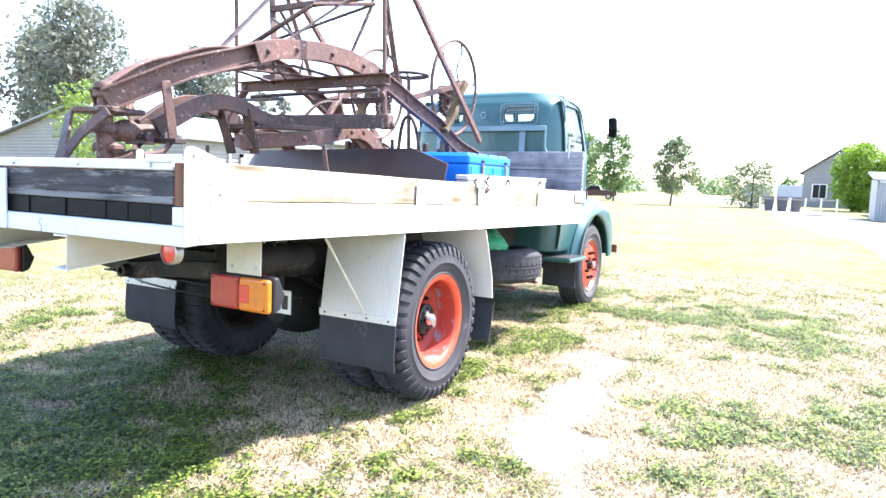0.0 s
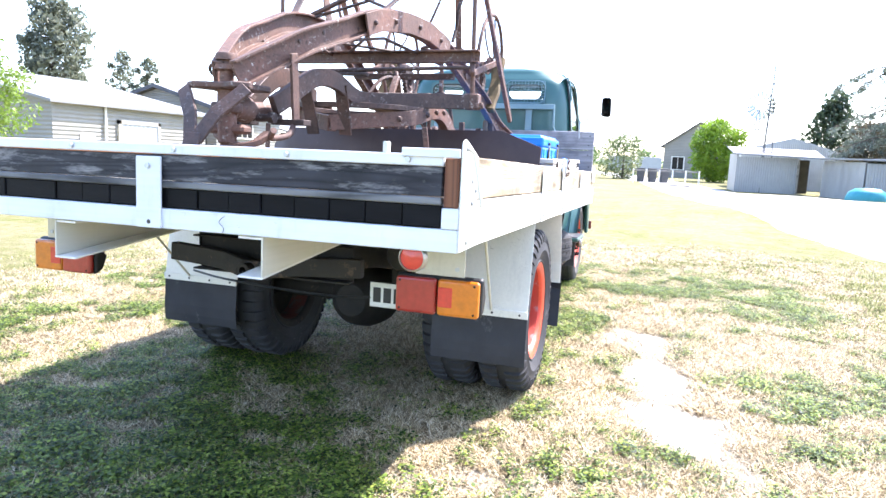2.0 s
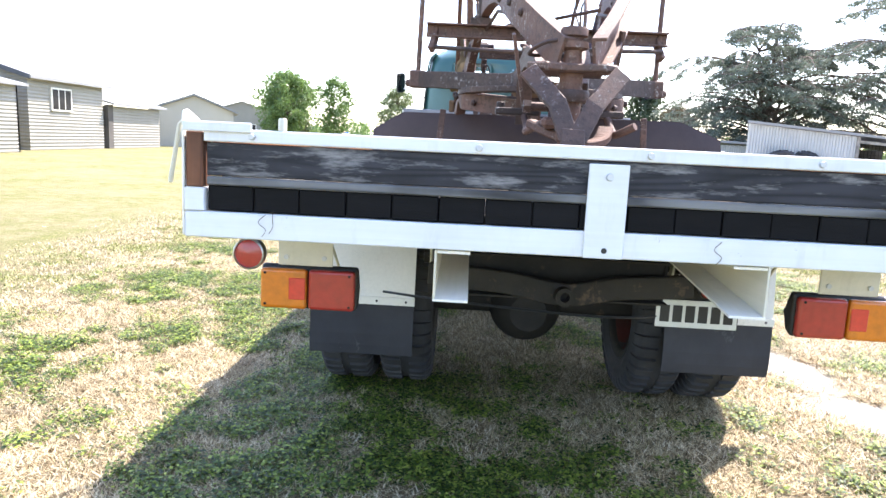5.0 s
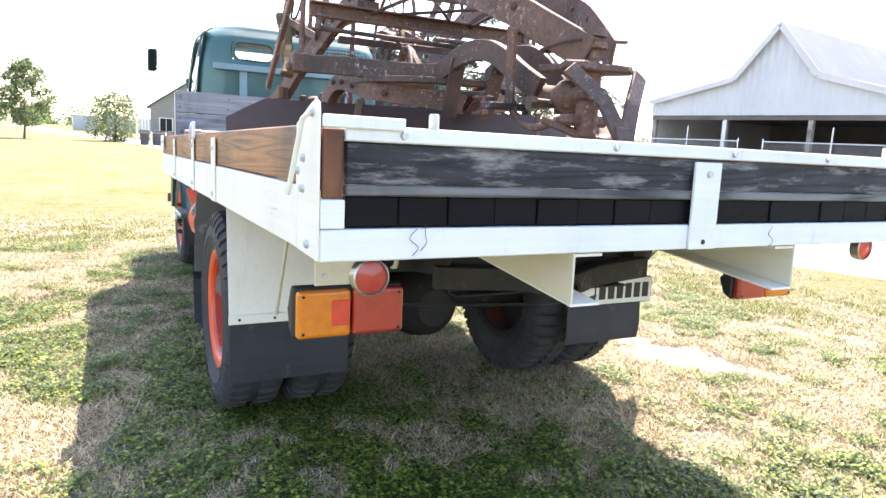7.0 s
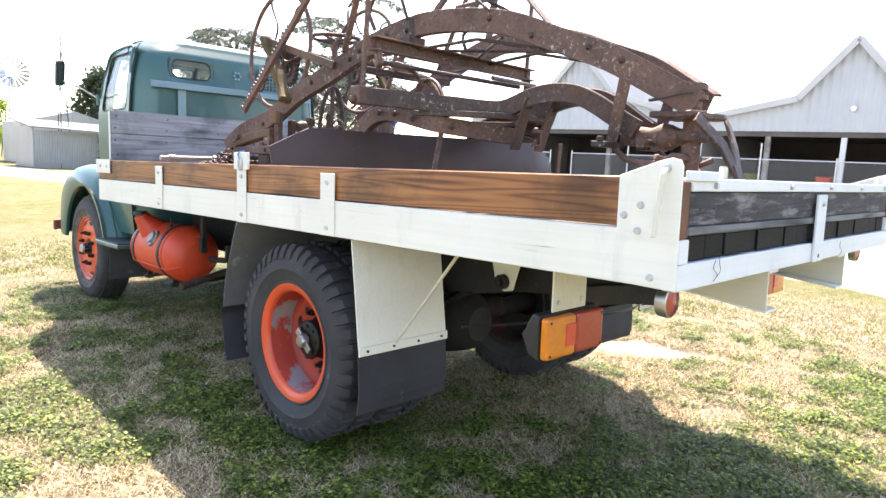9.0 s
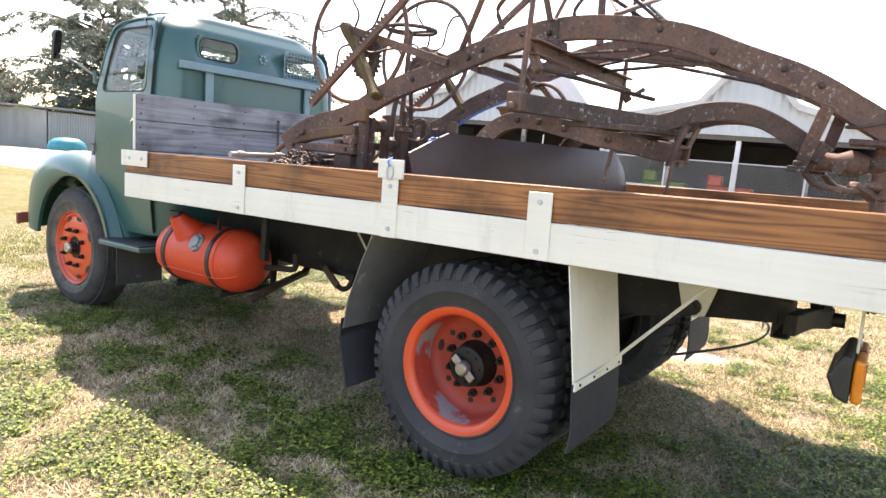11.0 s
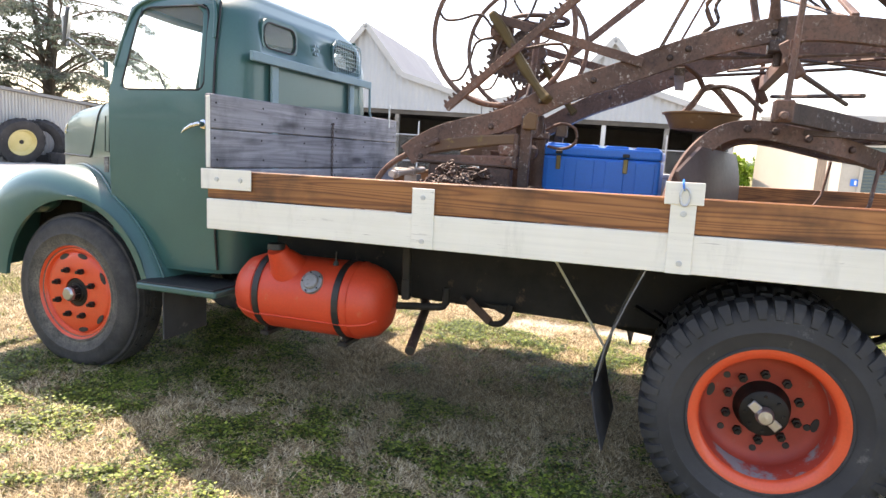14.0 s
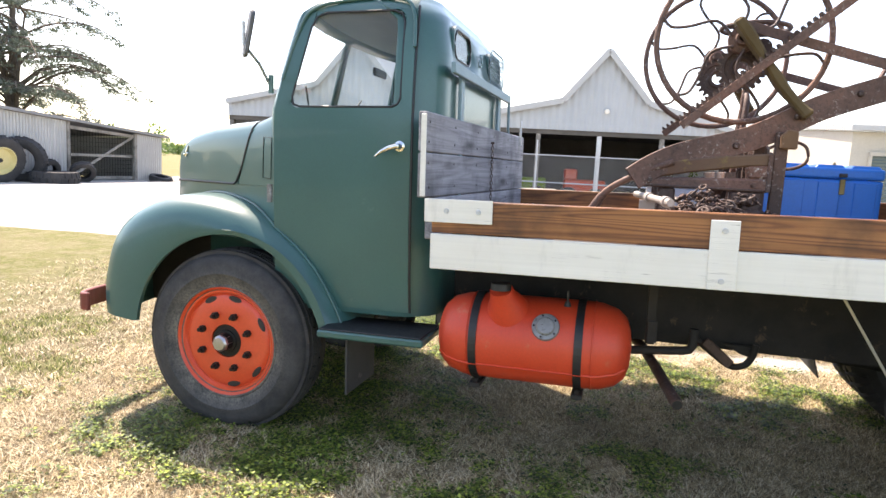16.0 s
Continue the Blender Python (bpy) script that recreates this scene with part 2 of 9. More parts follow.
RUST = rusted("rusted_steel", (0.082, 0.046, 0.036), (0.150, 0.086, 0.064), (0.205, 0.100, 0.068), (0.52, 0.48, 0.42), 0.56)
RUST_TAN = surface("tan_rust", (0.14, 0.075, 0.036), (0.24, 0.135, 0.065), wear=(0.36, 0.27, 0.18), rough=0.75, metal=0.1, scale=4.0, fine=70, wear_at=0.60, relief=0.4)
RUST_DARK = rusted("dark_rusted_steel", (0.040, 0.026, 0.022), (0.080, 0.050, 0.040), (0.135, 0.072, 0.050), (0.42, 0.39, 0.36), 0.56, 0.62, 0.25)
RUST_LICHEN = surface("rust_with_yellow_paint", (0.115, 0.062, 0.040), (0.165, 0.095, 0.052), wear=(0.20, 0.135, 0.045), rough=0.75, metal=0.1, scale=3.2, fine=70, wear_at=0.56, relief=0.4)
RUST_PALE = surface("pale_worn_pipe", (0.34, 0.29, 0.25), (0.46, 0.41, 0.37), wear=(0.22, 0.13, 0.09), rough=0.55, metal=0.3, scale=5.0, fine=60, wear_at=0.60, relief=0.2)
RUST_GREEN = surface("rust_with_lichen", (0.085, 0.055, 0.018), (0.13, 0.085, 0.03), wear=(0.10, 0.05, 0.03), rough=0.8, metal=0.1, scale=5.0, relief=0.5)
BLADE = surface("blade_steel", (0.040, 0.022, 0.018), (0.068, 0.040, 0.033), wear=(0.14, 0.10, 0.09), rough=0.5, metal=0.3, scale=3.0, fine=45, wear_at=0.66, relief=0.25)
STEEL = surface("bare_steel", (0.42, 0.42, 0.42), (0.52, 0.52, 0.52), wear=(0.2, 0.16, 0.13), rough=0.35, metal=0.9, scale=10, wear_at=0.64)
CHROME = surface("chrome", (0.75, 0.75, 0.75), (0.8, 0.8, 0.8), rough=0.14, metal=1.0, scale=10, relief=0.02, rough_var=0.06)
# Glass darkened: an unseen dark reflection is put into the colour.
MIRROR = surface("dark_mirror", (0.10, 0.10, 0.10), (0.14, 0.14, 0.14), rough=0.12, metal=1.0, scale=10, relief=0.01, rough_var=0.03)
LINING = surface("cab_headlining", (0.30, 0.30, 0.33), (0.36, 0.36, 0.38), rough=0.9, scale=3)
GALV_DULL = surface("dull_galvanised", (0.09, 0.092, 0.095), (0.14, 0.142, 0.145), rough=0.6, metal=0.3, scale=3)
CAP_GREY = surface("grey_cast_alloy", (0.22, 0.22, 0.22), (0.32, 0.32, 0.32), wear=(0.14, 0.13, 0.12), rough=0.5, metal=0.4, scale=12, fine=60, wear_at=0.56)
BLUE = surface("blue_plastic", (0.006, 0.19, 0.70), (0.008, 0.22, 0.78), wear=(0.06, 0.30, 0.80), rough=0.4, scale=2.0, fine=90, wear_at=0.70, relief=0.05)
BOX_WHITE = surface("painted_plank_case", (0.74, 0.72, 0.66), (0.66, 0.63, 0.56), wear=(0.34, 0.26, 0.18), rough=0.6, scale=5, wear_at=0.66)
BLACK = surface("black_plastic", (0.012, 0.012, 0.013), (0.022, 0.022, 0.023), rough=0.5, scale=6, relief=0.05)
GREEN_BAG = surface("green_sack", (0.02, 0.30, 0.10), (0.05, 0.42, 0.20), wear=(0.45, 0.42, 0.30), rough=0.5, scale=5, wear_at=0.56)
# Dusty grey that also carries the shade on the left guard.
GUARD_GREY = surface("dusty_shade_grey", (0.10, 0.10, 0.10), (0.20, 0.195, 0.19), wear=(0.30, 0.29, 0.27), rough=0.7, scale=3, wear_at=0.6)
SEAT = surface("dark_vinyl", (0.020, 0.016, 0.014), (0.035, 0.028, 0.024), rough=0.55, scale=5)

for m_, level in ((TAR_BLOCK, 0.12), (BLACK_BOARD, 0.3), (CHASSIS, 0.35), (FLAP, 0.25), (RUBBER, 0.35), (GREASE, 0.3)):
    m_.node_tree.nodes["Principled BSDF"].inputs["Specular IOR Level"].default_value = level


def lens_mat(name, c):
    m, nt, b = node_mat(name)
    vec = mapped(nt)
    n = noise_tex(nt, vec, 30, 4, 0.6)
    nt.links.new(ramp(nt, n, [(0.3, tuple(0.75 * v for v in c)), (0.7, c)]), b.inputs["Base Color"])
    b.inputs["Roughness"].default_value = 0.3
    b.inputs["Coat Weight"].default_value = 0.5
    w = nt.nodes.new("ShaderNodeTexWave")
    w.inputs["Scale"].default_value = 90
    nt.links.new(vec, w.inputs["Vector"])
    bump(nt, b, w.outputs["Fac"], 0.15, 0.002)
    return m


LENS_RED = lens_mat("red_lens", (0.42, 0.030, 0.022))
LENS_AMBER = lens_mat("amber_lens", (0.72, 0.20, 0.008))
LENS_BRIGHT = lens_mat("bright_red_lens", (0.72, 0.05, 0.03))


def glass_mat(name, tint=(0.93, 0.96, 0.96)):
    """Thin clear pane: light passes straight through, the sheen grows at a slant, with a little grime."""
    m, nt, b = node_mat(name)
    tp = nt.nodes.new("ShaderNodeBsdfTransparent")
    tp.inputs["Color"].default_value = (*tint, 1)
    gl = nt.nodes.new("ShaderNodeBsdfGlossy")
    gl.inputs["Roughness"].default_value = 0.03
    lw = nt.nodes.new("ShaderNodeLayerWeight")
    pw = nt.nodes.new("ShaderNodeMath")
    pw.operation = "POWER"
    pw.inputs[1].default_value = 4.0
    nt.links.new(lw.outputs["Facing"], pw.inputs[0])
    fr = nt.nodes.new("ShaderNodeMapRange")
    fr.inputs["To Min"].default_value, fr.inputs["To Max"].default_value = 0.02, 0.55
    nt.links.new(pw.outputs[0], fr.inputs["Value"])
    ms = nt.nodes.new("ShaderNodeMixShader")
    nt.links.new(fr.outputs[0], ms.inputs[0])
    nt.links.new(tp.outputs[0], ms.inputs[1])
    nt.links.new(gl.outputs[0], ms.inputs[2])
    dust = nt.nodes.new("ShaderNodeBsdfDiffuse")
    dust.inputs["Color"].default_value = (0.5, 0.5, 0.48, 1)
    grime = nt.nodes.new("ShaderNodeMixShader")
    nt.links.new(ramp(nt, noise_tex(nt, mapped(nt), 5, 6, 0.65), [(0.4, grey(0.0)), (0.8, grey(0.06))]), grime.inputs[0])
    nt.links.new(ms.outputs[0], grime.inputs[1])
    nt.links.new(dust.outputs[0], grime.inputs[2])
    nt.links.new(grime.outputs[0], nt.nodes["Material Output"].inputs["Surface"])
    nt.nodes.remove(b)
    return m


GLASS = glass_mat("glass")


def corrugated(name, c1, c2, pitch=0.076, axis=0, stain=(0.34, 0.30, 0.25), rough=0.45, metal=0.1, ribs=0.6):
    """Ribbed iron sheet: real-size ribs in the relief, stains in the colour."""
    m, nt, b = node_mat(name)
    vec = mapped(nt)
    sep = nt.nodes.new("ShaderNodeSeparateXYZ")
    nt.links.new(vec, sep.inputs[0])
    mul = nt.nodes.new("ShaderNodeMath")
    mul.operation = "MULTIPLY"
    mul.inputs[1].default_value = 2 * math.pi / pitch
    nt.links.new(sep.outputs[axis], mul.inputs[0])
    sn = nt.nodes.new("ShaderNodeMath")
    sn.operation = "SINE"
    nt.links.new(mul.outputs[0], sn.inputs[0])
    broad = noise_tex(nt, vec, 0.6, 6, 0.6)
    streak = noise_tex(nt, mapped(nt, (6, 6, 0.5)), 1.0, 6, 0.65)
    col = ramp(nt, broad, [(0.3, c1), (0.7, c2)])
    col = mix(nt, ramp(nt, streak, [(0.60, grey(0.0)), (0.85, grey(0.5))]), col, stain)
    nt.links.new(col, b.inputs["Base Color"])
    b.inputs["Roughness"].default_value = rough
    b.inputs["Metallic"].default_value = metal
    bump(nt, b, sn.outputs[0], ribs, 0.02)
    return m


IRON_PALE = corrugated("pale_corrugated_iron", (0.35, 0.37, 0.385), (0.42, 0.435, 0.45), 0.25, 1)
IRON_SHED = corrugated("white_corrugated_iron", (0.36, 0.36, 0.355), (0.46, 0.46, 0.45), 0.12, 0)
IRON_ROOF = corrugated("roof_iron", (0.19, 0.19, 0.19), (0.25, 0.25, 0.245), 0.076, 1, rough=0.6, metal=0.0, ribs=0.15)
IRON_GREY = corrugated("grey_corrugated_iron", (0.27, 0.275, 0.275), (0.35, 0.355, 0.35), 0.12, 0)
BOARDS = corrugated("cream_weatherboard", (0.225, 0.215, 0.185), (0.275, 0.262, 0.228), 0.16, 2, (0.42, 0.38, 0.30), 0.6, 0.0)
CREAM_WALL = surface("cream_wall", (0.45, 0.415, 0.345), (0.51, 0.47, 0.395), wear=(0.38, 0.345, 0.28), rough=0.75, scale=0.5, fine=20, wear_at=0.64)
ROLLER = corrugated("roller_door_iron", (0.10, 0.13, 0.12), (0.14, 0.17, 0.16), 0.08, 2, (0.20, 0.18, 0.15), 0.5, 0.2)
# Shade of the open bays is put into this dark tone.
DARK_IN = surface("shaded_interior", (0.075, 0.068, 0.060), (0.135, 0.122, 0.108), rough=0.9, scale=1.0, fine=9)
GALV = surface("galvanised_pipe", (0.50, 0.51, 0.52), (0.60, 0.61, 0.62), rough=0.45, metal=0.5, scale=6)
FENCE_WOOD = timber("fence_timber", (0.16, 0.14, 0.12), (0.26, 0.24, 0.21), (0.36, 0.34, 0.31), 2, 0.9, False)
BARK = surface("bark", (0.08, 0.06, 0.045), (0.16, 0.13, 0.10), rough=0.95, scale=6, fine=30, stretch=(2, 2, 0.4), relief=0.8)
SLATE = surface("dark_roof", (0.07, 0.07, 0.075), (0.12, 0.12, 0.125), rough=0.7, scale=2)


def leaf_mat(name, dark, light, gloss=0.5):
    """Leaves: each clump its own tone; some light passes through."""
    m, nt, b = node_mat(name)
    geo = nt.nodes.new("ShaderNodeNewGeometry")
    n = noise_tex(nt, mapped(nt), 1.3, 4, 0.6)
    c = mix(nt, 0.5, ramp(nt, geo.outputs["Random Per Island"], [(0.0, dark), (1.0, light)]), ramp(nt, n, [(0.3, dark), (0.7, light)]))
    nt.links.new(c, b.inputs["Base Color"])
    b.inputs["Roughness"].default_value = gloss
    tr = nt.nodes.new("ShaderNodeBsdfTranslucent")
    nt.links.new(c, tr.inputs["Color"])
    ms = nt.nodes.new("ShaderNodeMixShader")
    ms.inputs[0].default_value = 0.4
    nt.links.new(b.outputs[0], ms.inputs[1])
    nt.links.new(tr.outputs[0], ms.inputs[2])
    nt.links.new(ms.outputs[0], nt.nodes["Material Output"].inputs["Surface"])
    return m


LEAF_LIME = leaf_mat("lime_leaves", (0.10, 0.20, 0.012), (0.24, 0.36, 0.03))
LEAF_GREEN = leaf_mat("green_leaves", (0.075, 0.135, 0.035), (0.18, 0.265, 0.085))
LEAF_GREEN_LIGHT = leaf_mat("light_green_leaves", (0.11, 0.19, 0.020), (0.26, 0.35, 0.06))
LEAF_GUM = leaf_mat("gum_leaves", (0.095, 0.115, 0.075), (0.26, 0.275, 0.20))
LEAF_CEDAR = leaf_mat("cedar_needles", (0.060, 0.084, 0.062), (0.22, 0.255, 0.20))
LEAF_PINE = leaf_mat("pine_needles", (0.030, 0.050, 0.026), (0.09, 0.12, 0.06))
LEAF_BROWN = leaf_mat("bronze_leaves", (0.075, 0.062, 0.034), (0.15, 0.13, 0.075))
LEAF_PALE = leaf_mat("pale_leaves", (0.11, 0.15, 0.06), (0.24, 0.28, 0.14))


def blade_mat(name, stops, through=0.3, gloss=0.55):
    """Grass and weeds: every blade or leaf has a tone of its own, with slow drifts over the lawn."""
    m, nt, b = node_mat(name)
    geo = nt.nodes.new("ShaderNodeNewGeometry")
    c = ramp(nt, geo.outputs["Random Per Island"], stops)
    drift = ramp(nt, noise_tex(nt, mapped(nt), 2.2, 5, 0.65), [(0.34, grey(0.72)), (0.60, grey(1.0))])
    c = mix(nt, 0.8, c, drift, "MULTIPLY")
    nt.links.new(c, b.inputs["Base Color"])
    b.inputs["Roughness"].default_value = gloss
    b.inputs["Specular IOR Level"].default_value = 0.35
    tr = nt.nodes.new("ShaderNodeBsdfTranslucent")
    nt.links.new(c, tr.inputs["Color"])
    ms = nt.nodes.new("ShaderNodeMixShader")
    ms.inputs[0].default_value = through
    nt.links.new(b.outputs[0], ms.inputs[1])
    nt.links.new(tr.outputs[0], ms.inputs[2])
    nt.links.new(ms.outputs[0], nt.nodes["Material Output"].inputs["Surface"])
    return m


GRASS_GREEN = blade_mat("green_turf", [(0.0, (0.030, 0.046, 0.010)), (0.4, (0.145, 0.185, 0.04)), (0.75, (0.34, 0.37, 0.10)), (1.0, (0.66, 0.62, 0.28))])
GRASS_CLOVER = blade_mat("clover_green", [(0.0, (0.010, 0.022, 0.006)), (0.35, (0.052, 0.092, 0.018)), (0.75, (0.195, 0.280, 0.040)), (1.0, (0.46, 0.53, 0.10))])
GRASS_DRY = blade_mat("dry_turf", [(0.0, (0.055, 0.034, 0.014)), (0.30, (0.28, 0.20, 0.105)), (0.65, (0.64, 0.51, 0.29)), (1.0, (0.92, 0.83, 0.60))], 0.2, 0.65)


# ---- mesh builders ----
class Geo:
    """A plain list of corners and faces, filled by simple forms."""

    def __init__(self):
        self.v, self.f = [], []

    def add(self, verts, faces):
        n = len(self.v)
        self.v += [tuple(p) for p in verts]
        self.f += [tuple(i + n for i in q) for q in faces]
        return self

    def box(self, x0, x1, y0, y1, z0, z1, m=None):
        vs = [Vector((x, y, z)) for z in (z0, z1) for y in (y0, y1) for x in (x0, x1)]
        if m is not None:
            vs = [m @ p for p in vs]
        return self.add(vs, [(0, 2, 3, 1), (4, 5, 7, 6), (0, 1, 5, 4), (2, 6, 7, 3), (0, 4, 6, 2), (1, 3, 7, 5)])

    def prism(self, poly, axis, a, b, m=None):
        n = len(poly)
        put = {"x": lambda p, t: (t, p[0], p[1]), "y": lambda p, t: (p[0], t, p[1]), "z": lambda p, t: (p[0], p[1], t)}[axis]
        vs = [Vector(put(p, t)) for t in (a, b) for p in poly]
        if m is not None:
            vs = [m @ p for p in vs]
        fs = [tuple(range(n))[::-1], tuple(range(n, 2 * n))] + [(i, (i + 1) % n, n + (i + 1) % n, n + i) for i in range(n)]
        return self.add(vs, fs)

    def rings(self, rows, closed=True, caps=True):
        """Skin between rows of corners of equal count."""
        n = len(rows[0])
        fs = []
        for r in range(len(rows) - 1):
            for i in range(n if closed else n - 1):
                j = (i + 1) % n
                fs.append((r * n + i, r * n + j, (r + 1) * n + j, (r + 1) * n + i))
        if caps and closed:
            fs += [tuple(range(n))[::-1], tuple(range((len(rows) - 1) * n, len(rows) * n))]
        return self.add([p for row in rows for p in row], fs)

    def sweep(self, pts, section, up=(0, 0, 1), scales=None):
        """A section (list of side, lift) carried along a path."""
        pts = [Vector(p) for p in pts]
        rows = []
        for i, p in enumerate(pts):
            d = (pts[min(i + 1, len(pts) - 1)] - pts[max(i - 1, 0)]).normalized()
            side = d.cross(Vector(up))
            if side.length < 1e-4:
                side = d.cross(Vector((1, 0, 0)))
            side.normalize()
            lift = side.cross(d)
            k = scales[i] if scales else 1.0
            rows.append([p + side * (a * k) + lift * (b * k) for a, b in section])
        return self.rings(rows)

    def tube(self, pts, r, n=8, scales=None, up=(0, 0, 1)):
        return self.sweep(pts, [(r * math.cos(2 * math.pi * i / n), r * math.sin(2 * math.pi * i / n)) for i in range(n)], up, scales)

    def bar(self, pts, w, h, up=(0, 0, 1), scales=None):
        return self.sweep(pts, [(-w / 2, -h / 2), (w / 2, -h / 2), (w / 2, h / 2), (-w / 2, h / 2)], up, scales)

    def channel(self, pts, w, h, t, up=(0, 0, 1)):
        """A rolled channel: web of height h on one side, flanges of width w."""
        return self.sweep(pts, [(0, -h / 2), (w, -h / 2), (w, -h / 2 + t), (t if w > 0 else -t, -h / 2 + t), (t if w > 0 else -t, h / 2 - t), (w, h / 2 - t), (w, h / 2), (0, h / 2)], up)

    def lathe(self, prof, n, c=(0, 0, 0), axis="x", closed=False):
        """Turn a profile of (radius, along) round an axis through c."""
        rows = []
        for i in range(n):
            a = 2 * math.pi * i / n
            ca, sa = math.cos(a), math.sin(a)
            row = []
            for r, t in prof:
                p = {"x": (t, r * ca, r * sa), "y": (r * ca, t, r * sa), "z": (r * ca, r * sa, t)}[axis]
                row.append((p[0] + c[0], p[1] + c[1], p[2] + c[2]))
            rows.append(row)
        m = len(prof)
        fs = []
        for i in range(n):
            j = (i + 1) % n
            for k in range(m if closed else m - 1):
                q = (k + 1) % m
                fs.append((i * m + k, j * m + k, j * m + q, i * m + q))
        return self.add([p for row in rows for p in row], fs)

    def disc(self, c, r, h, axis="x", n=12):
        """A short closed cylinder from c along the axis."""
        return self.lathe([(1e-4, 0), (r, 0), (r, h), (1e-4, h)], n, c, axis)

    def rod(self, a, b, r, n=8):
        return self.tube([a, b], r, n, up=(0, 0, 1) if abs(Vector(b)[2] - Vector(a)[2]) < 0.9 * (Vector(b) - Vector(a)).length else (0, 1, 0))


def mesh_of(name, g, mat, bevel=0.0, smooth=0.0, segments=1, clean=True):
    me = bpy.data.meshes.new(name)
    me.from_pydata(g.v, [], g.f)
    if clean or bevel:
        bm = bmesh.new()
        bm.from_mesh(me)
        bmesh.ops.recalc_face_normals(bm, faces=bm.faces)
        if bevel:
            edges = [e for e in bm.edges if len(e.link_faces) == 2 and e.calc_face_angle(0) > 0.5]
            bmesh.ops.bevel(bm, geom=edges, offset=bevel, segments=segments, affect="EDGES", profile=0.5)
        bm.to_mesh(me)
        bm.free()
    if smooth:
        for p in me.polygons:
            p.use_smooth = True
        me.set_sharp_from_angle(angle=radians(smooth))
    me.materials.append(mat)
    return me


def part(name, g, mat, parent, label="", bevel=0.0, smooth=0.0, segments=1):
    ob = new(name, mesh_of(name, g, mat, bevel, smooth, segments))
    ob.parent = parent
    return tagged(ob, label) if label else ob


def thing(name, label, category, m=None, group="", kind=""):
    ob = new(name)
    ob.empty_display_size = 0.2
    if m is not None:
        ob.matrix_basis = m
    return tagged(ob, label, category, group, kind)


def single(name, g, mat, label, category, m=None, group="", kind="", bevel=0.0, smooth=0.0, segments=1):
    ob = new(name, mesh_of(name, g, mat, bevel, smooth, segments))
    if m is not None:
        ob.matrix_basis = m
    return tagged(ob, label, category, group, kind)


def setting(name, g, mat, label="", bevel=0.0, smooth=0.0):
    ob = new(name, mesh_of(name, g, mat, bevel, smooth))
    return tagged(ob, label, kind="structure")


def arc(c, r, a0, a1, n):
    return [(c[0] + r * math.cos(radians(a0 + (a1 - a0) * i / n)), c[1] + r * math.sin(radians(a0 + (a1 - a0) * i / n))) for i in range(n + 1)]


def spline(pts, n=6):
    """A smooth curve through points of any size, n steps between each two."""
    ps = [Vector(p) for p in pts]
    out = []
    for i in range(len(ps) - 1):
        p0, p1, p2, p3 = ps[max(i - 1, 0)], ps[i], ps[i + 1], ps[min(i + 2, len(ps) - 1)]
        for k in range(n):
            t = k / n
            out.append(0.5 * ((2 * p1) + (p2 - p0) * t + (2 * p0 - 5 * p1 + 4 * p2 - p3) * t * t + (3 * p1 - p0 - 3 * p2 + p3) * t ** 3))
    return out + [ps[-1]]



# ---- ground ----
def value_noise(x, y, scale, seed):
    """Smooth noise in 0..1 over arrays."""
    r = np.random.default_rng(seed)
    tab = r.random((256, 256))
    u, v = np.asarray(x) / scale, np.asarray(y) / scale
    iu, iv = np.floor(u).astype(int), np.floor(v).astype(int)
    fu, fv = u - iu, v - iv
    fu, fv = fu * fu * (3 - 2 * fu), fv * fv * (3 - 2 * fv)
    a, b = tab[iu % 256, iv % 256], tab[(iu + 1) % 256, iv % 256]
    c, d = tab[iu % 256, (iv + 1) % 256], tab[(iu + 1) % 256, (iv + 1) % 256]
    return (a * (1 - fu) + b * fu) * (1 - fv) + (c * (1 - fu) + d * fu) * fv


def layered(x, y, scale, seed):
    return 0.5 * value_noise(x, y, scale, seed) + 0.3 * value_noise(x, y, scale / 2.3, seed + 1) + 0.2 * value_noise(x, y, scale / 5.1, seed + 2)


BARE = [(1.66, 3.35, 0.30, 0.55, 20, 0.70), (1.80, 2.50, 0.33, 0.52, 10, 1.0), (1.92, 1.70, 0.33, 0.50, 20, 1.0), (2.2, 1.25, 0.16, 0.3, 0, 0.8), (2.45, 2.1, 0.25, 0.5, 10, 0.55), (1.05, 0.70, 0.42, 0.18, 20, 0.75), (0.7, -0.9, 0.5, 0.2, 30, 0.55), (3.3, 1.7, 0.5, 0.7, 20, 0.5)]


def bareness(x, y):
    """How bare the soil lies, 0..1."""
    x, y = np.asarray(x, float), np.asarray(y, float)
    wx, wy = x + 0.16 * (layered(x, y, 0.3, 71) - 0.5) * 2, y + 0.16 * (layered(x, y, 0.3, 75) - 0.5) * 2
    out = np.zeros_like(x)
    for cx, cy, rx, ry, turn, amount in BARE:
        c, s = math.cos(radians(turn)), math.sin(radians(turn))
        u, v = (wx - cx) * c + (wy - cy) * s, -(wx - cx) * s + (wy - cy) * c
        d = np.sqrt((u / rx) ** 2 + (v / ry) ** 2)
        out = np.maximum(out, amount * np.clip((1.2 - d) * 1.8, 0, 1))
    return np.clip(out * 1.9 - 1.5 * layered(x, y, 0.22, 40), 0, 1)


